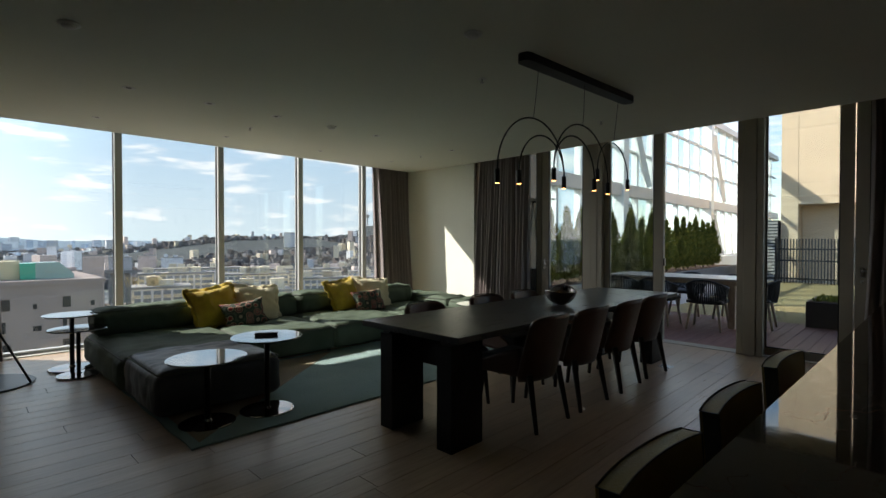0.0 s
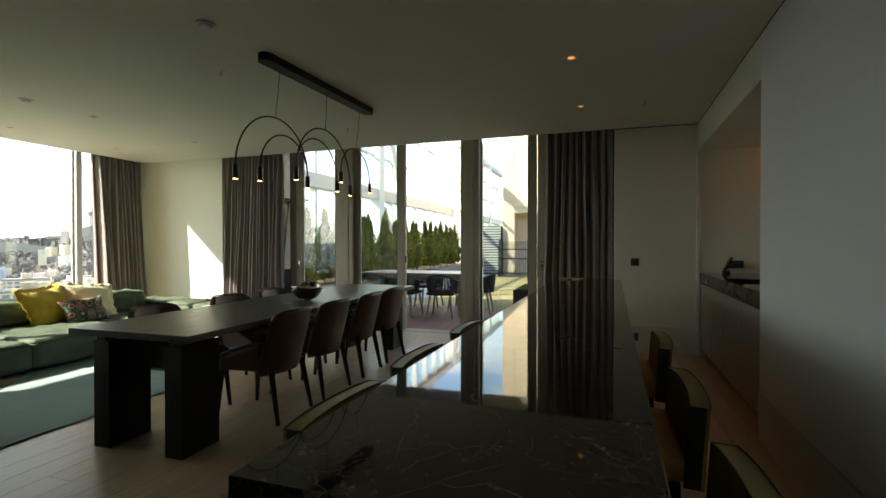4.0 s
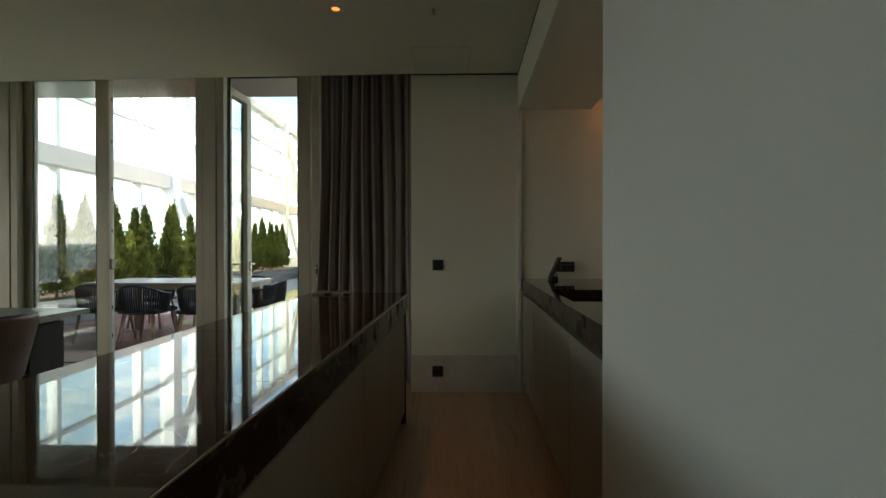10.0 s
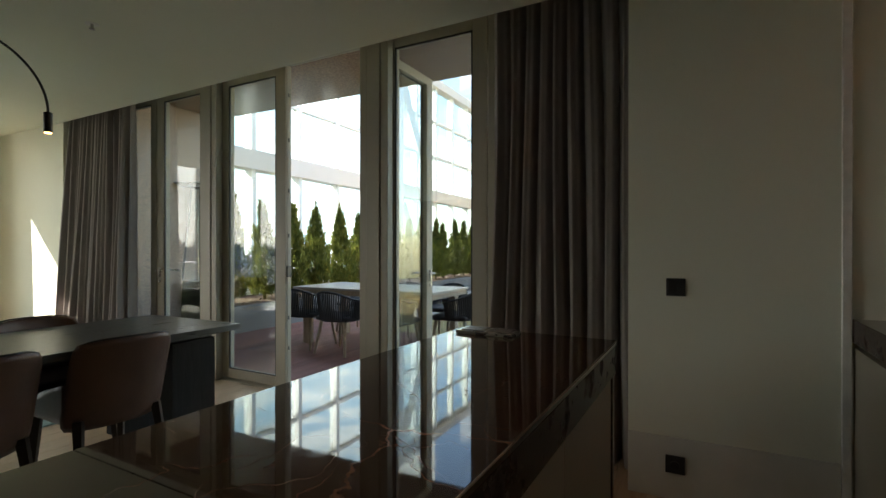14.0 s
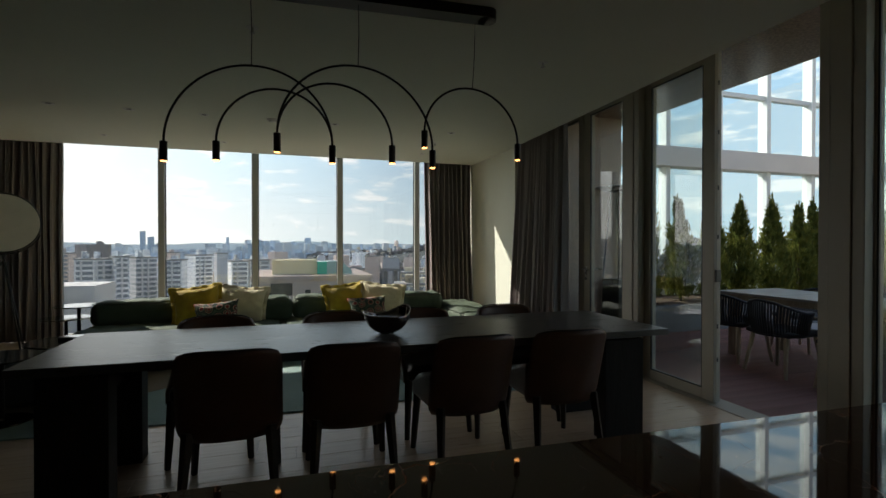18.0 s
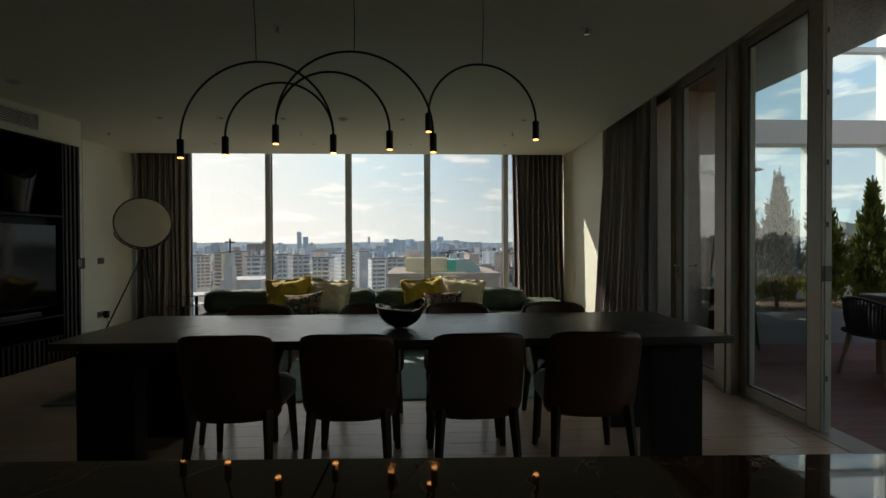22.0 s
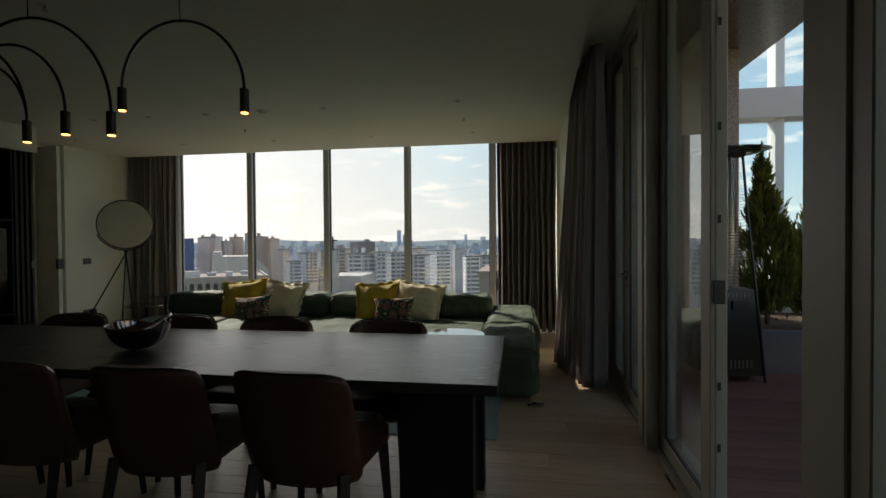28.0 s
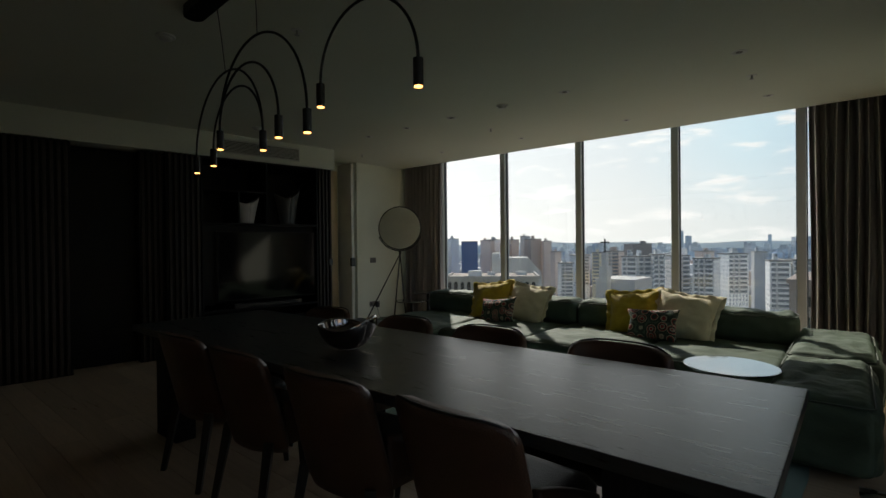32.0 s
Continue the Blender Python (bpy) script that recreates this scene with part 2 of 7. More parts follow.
    mp.inputs["Location"].default_value, mp.inputs["Scale"].default_value = (3.46 / 0.34, 0.20 / 0.20, 0.0), (1 / 0.34, 1 / 0.20, 0.0)
    links.new(tc.outputs["Object"], mp.inputs["Vector"])
    ln = nodes.new("ShaderNodeVectorMath")
    ln.operation = "LENGTH"
    links.new(mp.outputs[0], ln.inputs[0])
    edge = nodes.new("ShaderNodeMath")
    edge.operation = "MULTIPLY_ADD"
    edge.inputs[1].default_value = 1.5
    links.new(where.outputs["Fac"], edge.inputs[0])
    links.new(ln.outputs["Value"], edge.inputs[2])
    g2 = nodes.new("ShaderNodeMapRange")
    g2.inputs["From Min"].default_value, g2.inputs["From Max"].default_value = 1.45, 1.95
    g2.inputs["To Min"].default_value, g2.inputs["To Max"].default_value = 0.44, 0.0
    links.new(edge.outputs[0], g2.inputs["Value"])
    wob = nodes.new("ShaderNodeMix")
    wob.data_type = "VECTOR"
    wob.inputs["Factor"].default_value = 0.035
    links.new(tc.outputs["Object"], wob.inputs["A"])
    links.new(dust.outputs["Color"], wob.inputs["B"])
    flat = nodes.new("ShaderNodeMapping")
    flat.inputs["Scale"].default_value = (1.0, 1.0, 0.0)
    links.new(wob.outputs["Result"], flat.inputs["Vector"])
    dv = nodes.new("ShaderNodeTexVoronoi")
    dv.inputs["Scale"].default_value = 27.0
    links.new(flat.outputs[0], dv.inputs["Vector"])
    sc = nodes.new("ShaderNodeSeparateColor")
    links.new(dv.outputs["Color"], sc.inputs[0])
    rad = nodes.new("ShaderNodeMath")
    rad.operation = "MULTIPLY"
    links.new(sc.outputs[0], rad.inputs[0])
    links.new(g2.outputs[0], rad.inputs[1])
    diff = nodes.new("ShaderNodeMath")
    diff.operation = "SUBTRACT"
    links.new(rad.outputs[0], diff.inputs[0])
    links.new(dv.outputs["Distance"], diff.inputs[1])
    dr = nodes.new("ShaderNodeMapRange")
    dr.inputs["From Min"].default_value, dr.inputs["From Max"].default_value, dr.inputs["To Max"].default_value = -0.03, 0.05, 0.55
    links.new(diff.outputs[0], dr.inputs["Value"])
    wm = nodes.new("ShaderNodeMix")
    wm.data_type = "RGBA"
    wm.inputs["B"].default_value = (0.40, 0.39, 0.36, 1)
    links.new(dr.outputs[0], wm.inputs["Factor"])
    links.new(dm.outputs["Result"], wm.inputs["A"])
    links.new(wm.outputs["Result"], b.inputs["Base Color"])
    smear = nodes.new("ShaderNodeTexNoise")
    smear.inputs["Scale"].default_value, smear.inputs["Detail"].default_value = 14.0, 6.0
    links.new(tc.outputs["Object"], smear.inputs["Vector"])
    sr = nodes.new("ShaderNodeMapRange")
    sr.inputs["From Min"].default_value, sr.inputs["From Max"].default_value = 0.55, 0.78
    sr.inputs["To Min"].default_value, sr.inputs["To Max"].default_value = 0.03 / polish, 0.13 / polish
    links.new(smear.outputs["Fac"], sr.inputs["Value"])
    links.new(sr.outputs[0], b.inputs["Roughness"])
    return m


def facade_paint(name, wall, window, cell=(3.2, 2.9), gap=0.35, rough=0.8, jitter=0.25):
    """Painted concrete with rows of openings for buildings too far off to pick windows apart."""
    m = bpy.data.materials.new(name)
    m.use_nodes = True
    nodes, links = m.node_tree.nodes, m.node_tree.links
    b = nodes["Principled BSDF"]
    b.inputs["Roughness"].default_value = rough
    tc = nodes.new("ShaderNodeTexCoord")
    sep, comb, add = nodes.new("ShaderNodeSeparateXYZ"), nodes.new("ShaderNodeCombineXYZ"), nodes.new("ShaderNodeMath")
    links.new(tc.outputs["Object"], sep.inputs[0])
    links.new(sep.outputs[0], add.inputs[0])
    links.new(sep.outputs[1], add.inputs[1])
    links.new(add.outputs[0], comb.inputs[0])
    links.new(sep.outputs[2], comb.inputs[1])
    br = nodes.new("ShaderNodeTexBrick")
    br.offset = 0.0
    br.inputs["Scale"].default_value = 1.0
    br.inputs["Brick Width"].default_value, br.inputs["Row Height"].default_value = cell
    br.inputs["Mortar Size"].default_value = gap
    br.inputs["Mortar Smooth"].default_value = 0.1
    br.inputs["Color1"].default_value = (*window, 1)
    br.inputs["Color2"].default_value = (*(c * 1.7 for c in window), 1)
    br.inputs["Mortar"].default_value = (*wall, 1)
    links.new(comb.outputs[0], br.inputs["Vector"])
    oi = nodes.new("ShaderNodeObjectInfo")
    geo = nodes.new("ShaderNodeNewGeometry")
    su = nodes.new("ShaderNodeMath")
    links.new(oi.outputs["Random"], su.inputs[0])
    links.new(geo.outputs["Random Per Island"], su.inputs[1])
    fr = nodes.new("ShaderNodeMath")
    fr.operation = "FRACT"
    links.new(su.outputs[0], fr.inputs[0])
    mr = nodes.new("ShaderNodeMapRange")
    mr.inputs["To Min"].default_value, mr.inputs["To Max"].default_value = 1 - jitter, 1 + jitter
    links.new(fr.outputs[0], mr.inputs["Value"])
    hv = nodes.new("ShaderNodeHueSaturation")
    links.new(mr.outputs[0], hv.inputs["Value"])
    links.new(br.outputs["Color"], hv.inputs["Color"])
    links.new(hv.outputs[0], b.inputs["Base Color"])
    return m


def foliage(name, dark, light):
    """Leaf scales that let some light through, varied from spray to spray."""
    m = material(name, dark, 0.7, alt=light, scale=9, spec=0.25)
    nodes, links = m.node_tree.nodes, m.node_tree.links
    b = nodes["Principled BSDF"]
    tl, mx = nodes.new("ShaderNodeBsdfTranslucent"), nodes.new("ShaderNodeMixShader")
    links.new(b.inputs["Base Color"].links[0].from_socket, tl.inputs["Color"])
    mx.inputs["Fac"].default_value = 0.45
    links.new(b.outputs[0], mx.inputs[1])
    links.new(tl.outputs[0], mx.inputs[2])
    links.new(mx.outputs[0], nodes["Material Output"].inputs["Surface"])
    return m


M_WALL = material("wall_paint", (0.745, 0.76, 0.645), 0.75, alt=(0.71, 0.72, 0.61), scale=1.4, bump=0.05, bump_scale=220)
M_WALL_COOL = material("grey_wall_paint", (0.76, 0.77, 0.73), 0.7, alt=(0.72, 0.73, 0.69), scale=1.2, bump=0.05, bump_scale=220)
M_CEIL = material("ceiling_paint", (0.755, 0.765, 0.66), 0.85, alt=(0.725, 0.735, 0.63), scale=0.9, bump=0.03, bump_scale=260)
M_TRIM = material("trim_paint", (0.68, 0.68, 0.62), 0.5, scale=3.0)
M_DOOR_WARM_LIT = material("cream_door_warm_light", (0.72, 0.56, 0.36), 0.5, scale=3.0)
M_FRAME = material("window_aluminium", (0.36, 0.33, 0.265), 0.55, metal=0.0, alt=(0.33, 0.30, 0.243), scale=2.0, rough_var=0.06)
M_FRAME_DARK = material("dark_gasket", (0.02, 0.02, 0.02), 0.5, scale=6)
M_MULLION = material("mullion_aluminium", (0.47, 0.485, 0.47), 0.45, alt=(0.43, 0.445, 0.43), scale=2.0)
M_OAK = wood("oak_floor", (0.435, 0.318, 0.212), (0.53, 0.40, 0.275), 0.30, scale=0.6, along=(0.35, 4.5, 4.5), jitter=0.12, bump=0.02, spec=0.45, fine_mix=0.08)
M_TABLE = wood("black_stained_oak", (0.009, 0.010, 0.011), (0.034, 0.037, 0.040), 0.29, along=(0.35, 5, 5), jitter=0.05, bump=0.12, spec=0.9)
M_TABLE_LEG = wood("black_stained_oak_legs", (0.007, 0.007, 0.008), (0.018, 0.018, 0.020), 0.55, along=(5, 5, 0.35), jitter=0.05, bump=0.2, spec=0.25)
M_SLAT = wood("brown_slat_wood", (0.017, 0.012, 0.010), (0.038, 0.028, 0.023), 0.55, along=(6, 6, 0.4), jitter=0.2)
M_DARK_PANEL = material("dark_panel", (0.006, 0.006, 0.007), 0.5, spec=0.2, scale=5, rough_var=0.05)
M_TV = material("screen_glass", (0.004, 0.004, 0.005), 0.07, spec=0.38, scale=3)
M_BLACK_METAL = material("black_metal", (0.012, 0.012, 0.012), 0.38, metal=0.3, scale=9)
M_CHROME = material("dark_chrome", (0.34, 0.30, 0.29), 0.06, metal=1.0, alt=(0.28, 0.25, 0.24), scale=4)
M_STEEL = material("brushed_steel", (0.55, 0.54, 0.52), 0.28, metal=1.0, scale=12, rough_var=0.08)
M_LEATHER = material("brown_leather", (0.095, 0.044, 0.027), 0.36, alt=(0.062, 0.029, 0.018), scale=5, bump=0.25, bump_scale=180, rough_var=0.07)
M_LEATHER_BLACK = material("black_leather", (0.016, 0.014, 0.013), 0.36, scale=6, bump=0.3, bump_scale=150, rough_var=0.08)
M_LEG = wood("dark_leg_wood", (0.012, 0.010, 0.009), (0.03, 0.024, 0.02), 0.42, along=(5, 5, 0.4), jitter=0.1)
M_SOFA = material("green_velvet", (0.094, 0.124, 0.088), 0.75, spec=0.2, alt=(0.069, 0.092, 0.064), scale=3.2, bump=0.3, bump_scale=60, rough_var=0.1)
M_SOFA_SEAM = material("green_piping", (0.07, 0.085, 0.06), 0.7, scale=8)
M_OTTOMAN = material("dark_grey_leather", (0.056, 0.064, 0.072), 0.45, alt=(0.040, 0.046, 0.052), scale=4, bump=0.25, bump_scale=60, rough_var=0.1)
M_YELLOW = material("mustard_linen", (0.60, 0.43, 0.025), 0.85, alt=(0.46, 0.31, 0.02), scale=9, bump=0.4, bump_scale=320, sheen=0.2)
M_CREAM = material("cream_linen", (0.74, 0.66, 0.44), 0.88, alt=(0.67, 0.59, 0.38), scale=9, bump=0.4, bump_scale=320, sheen=0.2)
M_CURTAIN = material("taupe_curtain", (0.31, 0.272, 0.264), 0.85, alt=(0.262, 0.23, 0.222), scale=3, stretch=(1, 1, 0.2), bump=0.2, bump_scale=380, sheen=0.05)
M_RUG = material("teal_rug", (0.33, 0.46, 0.44), 0.95, alt=(0.27, 0.385, 0.37), scale=2.2, bump=0.8, bump_scale=420, grain=0.35)
M_RUG_BEIGE = material("beige_rug", (0.33, 0.28, 0.20), 0.95, alt=(0.29, 0.245, 0.175), scale=2.2, bump=0.8, bump_scale=420, grain=0.3)
M_MARBLE = marble("black_marble")
M_MARBLE_HONED = marble("honed_black_marble", 0.14)
M_CABINET = material("taupe_cabinet", (0.32, 0.285, 0.222), 0.42, alt=(0.295, 0.262, 0.205), scale=1.5, rough_var=0.05)
M_GOLD_EDGE = material("bronze_edge", (0.35, 0.24, 0.15), 0.3, metal=0.8, scale=8)
M_STOOL = material("olive_leather", (0.36, 0.26, 0.065), 0.5, alt=(0.30, 0.21, 0.05), scale=6, bump=0.25, bump_scale=140, rough_var=0.08)
M_STOOL_TAN = material("tan_leather", (0.60, 0.29, 0.065), 0.5, alt=(0.52, 0.245, 0.055), scale=6, bump=0.25, bump_scale=140)
M_STOOL_PIPING = material("brown_piping", (0.10, 0.065, 0.025), 0.6, scale=20)
M_STOOL_DARK = material("dark_green_leather", (0.026, 0.03, 0.017), 0.5, scale=6, bump=0.25, bump_scale=140)
M_PLASTIC = material("black_plastic", (0.015, 0.015, 0.015), 0.35, scale=20)
M_SOCKET = material("graphite_plate", (0.028, 0.027, 0.026), 0.4, scale=20)
M_SWITCH = material("grey_plate", (0.16, 0.15, 0.14), 0.4, scale=20)
M_LAMPDISC = material("lamp_diffuser", (0.62, 0.60, 0.50), 0.5, scale=2)
M_MIRROR_TOP = material("lacquered_top", (0.34, 0.35, 0.36), 0.07, metal=0.9, alt=(0.31, 0.32, 0.33), scale=3)
M_WHITE = material("white_plastic", (0.78, 0.77, 0.74), 0.4, scale=10)
M_GLASS = glass("window_glass", (0.84, 0.84, 0.835))
M_GLASS_DOOR = glass("door_glass", (0.88, 0.91, 0.90), ior=1.78)
M_GLASS_SCREEN = glass("screen_wall_glass", (0.90, 0.96, 0.965), ior=1.6)
M_DECK = material("red_composite_deck", (0.25, 0.115, 0.092), 0.58, alt=(0.20, 0.092, 0.075), scale=3, stretch=(0.3, 3, 3), bump=0.3, bump_scale=70, jitter=0.14, rough_var=0.1)
M_GRANITE = material("pink_granite", (0.40, 0.29, 0.22), 0.42, alt=(0.19, 0.14, 0.11), scale=48, bump=0.05, bump_scale=90, grain=0.5)
M_SOFFIT = material("polished_granite_soffit", (0.32, 0.215, 0.155), 0.22, alt=(0.17, 0.115, 0.085), scale=42, grain=0.45, spec=0.35)
M_WHITE_STEEL = material("white_steel", (0.80, 0.79, 0.76), 0.5, alt=(0.74, 0.73, 0.70), scale=1.2)
M_BEAM_SHADED = material("shaded_white_beam_paint", (0.70, 0.63, 0.58), 0.5, alt=(0.65, 0.585, 0.54), scale=1.2)
M_BEIGE_STONE = material("beige_stone", (0.70, 0.535, 0.365), 0.8, alt=(0.60, 0.455, 0.305), scale=2.0, stretch=(1, 0.5, 3), bump=0.4, bump_scale=30, jitter=0.06)
M_LAWN = material("dry_lawn", (0.34, 0.26, 0.11), 0.95, alt=(0.26, 0.205, 0.085), scale=5, bump=0.8, bump_scale=90, grain=0.4)
M_SOIL = material("bark_mulch", (0.15, 0.085, 0.05), 0.95, alt=(0.09, 0.05, 0.03), scale=40, bump=1.0, bump_scale=120)
M_PLANTER = material("planter_concrete", (0.15, 0.15, 0.155), 0.6, alt=(0.12, 0.12, 0.125), scale=3, bump=0.1, bump_scale=90)
M_LEAF = foliage("arborvitae_leaf", (0.10, 0.12, 0.025), (0.24, 0.23, 0.046))
M_BARK = material("bark", (0.10, 0.065, 0.04), 0.9, scale=20, bump=0.6, bump_scale=60)
M_TEAK = wood("weathered_teak", (0.30, 0.23, 0.165), (0.46, 0.37, 0.28), 0.6, along=(5, 5, 0.5), jitter=0.1)
M_ROPE = material("black_rope", (0.018, 0.019, 0.022), 0.6, scale=20)
M_OUT_TOP = material("pale_ceramic", (0.42, 0.39, 0.36), 0.28, alt=(0.36, 0.335, 0.31), scale=4)
M_PAVING = material("terrace_paving", (0.36, 0.34, 0.31), 0.8, alt=(0.31, 0.29, 0.27), scale=3, jitter=0.08)
M_FENCE = material("dark_fence_paint", (0.035, 0.035, 0.036), 0.5, scale=6)
M_PENDANT_GLOW = glowing("pendant_lamp_glow", (1.0, 0.42, 0.12), 4.0)
M_SPOT_GLOW = glowing("downlight_glow", (1.0, 0.35, 0.08), 0.28)
M_LED = glowing("niche_led_glow", (1.0, 0.33, 0.10), 1.0)

# ---- mesh helpers ----
def part(name, bm, mat, parent=None, label="", smooth=False, kind=""):
    """Links a bmesh as one mesh object, under a thing or a part if one is given."""
    me = bpy.data.meshes.new(name)
    bm.to_mesh(me)
    bm.free()
    me.materials.append(mat)
    if smooth:
        me.polygons.foreach_set("use_smooth", [True] * len(me.polygons))
    ob = new(name, me)
    if parent:
        ob.parent = parent
    return tagged(ob, label=label, kind=kind)


def shared_part(name, me, parent, m, label=""):
    """Another object on a mesh that is already there."""
    ob = new(name, me)
    ob.parent = parent
    ob.matrix_basis = m
    return tagged(ob, label=label)


def empty(name, m=None, label="", category="", group="", kind=""):
    ob = new(name)
    ob.empty_display_size = 0.1
    if m is not None:
        ob.matrix_basis = m
    return tagged(ob, label, category, group, kind)


def box(x0, x1, y0, y1, z0, z1, bevel=0.0, seg=1, bm=None):
    """A box as a bmesh, with bevelled edges, added to bm if one is given."""
    b = bmesh.new()
    bmesh.ops.create_cube(b, size=1.0)
    for v in b.verts:
        v.co = Vector(((x0 + x1) / 2 + v.co.x * (x1 - x0), (y0 + y1) / 2 + v.co.y * (y1 - y0), (z0 + z1) / 2 + v.co.z * (z1 - z0)))
    if bevel:
        bmesh.ops.bevel(b, geom=b.edges[:], offset=bevel, segments=seg, affect="EDGES", profile=0.5)
    if bm is None:
        return b
    join(bm, b)
    return bm


def join(bm, other):
    me = bpy.data.meshes.new("tmp")
    other.to_mesh(me)
    other.free()
    bm.from_mesh(me)
    bpy.data.meshes.remove(me)
    return bm


def moved(bm, m):
    bmesh.ops.transform(bm, matrix=m, verts=bm.verts)
    return bm


def cyl(r0, r1, z0, z1, n=24, bevel=0.0, x=0.0, y=0.0):
    bm = bmesh.new()
    bmesh.ops.create_cone(bm, cap_ends=True, segments=n, radius1=r0, radius2=r1, depth=z1 - z0)
    bmesh.ops.translate(bm, verts=bm.verts, vec=(x, y, (z0 + z1) / 2))
    if bevel:
        caps = [e for e in bm.edges if len(e.link_faces) == 2 and any(len(f.verts) > 4 for f in e.link_faces)]
        bmesh.ops.bevel(bm, geom=caps, offset=bevel, segments=2, affect="EDGES", profile=0.5)
    return bm


def tube(points, r, n=10, closed=False, taper=None):
    """A round bar along points."""
    bm = bmesh.new()
    pts = [Vector(p) for p in points]
    rings = []
    u = None
    for i, p in enumerate(pts):
        a = pts[i - 1] if (i or closed) else p
        c = pts[(i + 1) % len(pts)] if (i < len(pts) - 1 or closed) else p
        d = (c - a).normalized()
        if u is None:
            u = d.cross(Vector((0, 0, 1)) if abs(d.z) < 0.9 else Vector((0, 1, 0)))
        u = (u - d * u.dot(d)).normalized()
        w = d.cross(u)
        rr = r if taper is None else r * taper[i]
        rings.append([bm.verts.new(p + rr * (math.cos(2 * math.pi * k / n) * u + math.sin(2 * math.pi * k / n) * w)) for k in range(n)])
    count = len(rings)
    for i in range(count if closed else count - 1):
        a, c = rings[i], rings[(i + 1) % count]
        for k in range(n):
            bm.faces.new((a[k], a[(k + 1) % n], c[(k + 1) % n], c[k]))
    if not closed:
        bm.faces.new(rings[0][::-1])
        bm.faces.new(rings[-1])
    bmesh.ops.recalc_face_normals(bm, faces=bm.faces)
    return bm


def lathe(profile, n=32):
    """Turns a profile of (radius, z) about the z axis."""
    bm = bmesh.new()
    rings = [[bm.verts.new((r * math.cos(2 * math.pi * k / n), r * math.sin(2 * math.pi * k / n), z)) for k in range(n)] for r, z in profile]
    for a, c in zip(rings, rings[1:]):
        for k in range(n):
            bm.faces.new((a[k], a[(k + 1) % n], c[(k + 1) % n], c[k]))
    bm.faces.new(rings[0][::-1])
    bm.faces.new(rings[-1])
    bmesh.ops.remove_doubles(bm, verts=bm.verts, dist=1e-5)
    bmesh.ops.recalc_face_normals(bm, faces=bm.faces)
    return bm


def shell(fn, nu, nv, thick):
    """A thick sheet over fn(u, v), u and v from 0 to 1."""
    bm = bmesh.new()
    pts = [[Vector(fn(i / nu, j / nv)) for j in range(nv + 1)] for i in range(nu + 1)]
    sides = ([], [])
    for i in range(nu + 1):
        rows = ([], [])
        for j in range(nv + 1):
            du = pts[min(i + 1, nu)][j] - pts[max(i - 1, 0)][j]
            dv = pts[i][min(j + 1, nv)] - pts[i][max(j - 1, 0)]
            nrm = du.cross(dv).normalized() * (thick / 2)
            rows[0].append(bm.verts.new(pts[i][j] + nrm))
            rows[1].append(bm.verts.new(pts[i][j] - nrm))
        sides[0].append(rows[0])
        sides[1].append(rows[1])
    for i in range(nu):
        for j in range(nv):
            a = sides[0]
            bm.faces.new((a[i][j], a[i + 1][j], a[i + 1][j + 1], a[i][j + 1]))
            a = sides[1]
            bm.faces.new((a[i][j + 1], a[i + 1][j + 1], a[i + 1][j], a[i][j]))
    rim = [(i, 0) for i in range(nu)] + [(nu, j) for j in range(nv)] + [(i, nv) for i in range(nu, 0, -1)] + [(0, j) for j in range(nv, 0, -1)]
    for (i, j), (k, l) in zip(rim, rim[1:] + rim[:1]):
        bm.faces.new((sides[0][i][j], sides[1][i][j], sides[1][k][l], sides[0][k][l]))
    bmesh.ops.recalc_face_normals(bm, faces=bm.faces)
    return bm


def softbox(sx, sy, sz, r, n=14, puff=0.0, crease=0.0, seed=0):
    """An upholstered block centred in x and y, base at z 0, with round edges, a bulging top and loose folds."""
    bm = bmesh.new()
    bmesh.ops.create_cube(bm, size=2.0)
    bmesh.ops.subdivide_edges(bm, edges=bm.edges[:], cuts=n - 1, use_grid_fill=True)
    h = Vector((sx / 2, sy / 2, sz / 2))
    for v in bm.verts:
        u = v.co.copy()
        e = Vector([math.copysign(1 - (1 - abs(c)) ** 1.5, c) for c in u])
        p = Vector((e.x * h.x, e.y * h.y, e.z * h.z))
        inner = Vector([max(-(h[k] - r), min(h[k] - r, p[k])) for k in range(3)])
        off = p - inner
        if off.length > 1e-6:
            big = max(abs(off.x), abs(off.y), abs(off.z))
            off = off.normalized() * big
        p = inner + off
        q = Vector((p.x * 2.3 + seed * 7.1, p.y * 2.3, p.z * 2.3))
        fold = noise.noise(q * 1.6) * 0.55 + noise.noise(q * 4.5) * 0.3
        long = Vector((q.x * 0.9, q.y * 4.2, q.z)) if sy > sx * 0.9 else Vector((q.x * 3.6, q.y * 1.0, q.z))
        fold += 0.75 * (0.35 - abs(noise.noise(long * 1.3 + Vector((0.4 * noise.noise(q * 1.1), 0, 3.7)))))
        crown = (1 - u.x ** 6) * (1 - u.y ** 6)
        if u.z > 0.999:
            fold *= crown
            p.z += puff * (1 - u.x ** 4) * (1 - u.y ** 4) + crease * fold
        else:
            p += Vector((e.x * (abs(u.x) > 0.999), e.y * (abs(u.y) > 0.999), 0)) * (puff * 0.5 * (1 - u.z ** 2) + crease * fold * 0.8)
        v.co = p + Vector((0, 0, h.z))
    bmesh.ops.recalc_face_normals(bm, faces=bm.faces)
    return bm


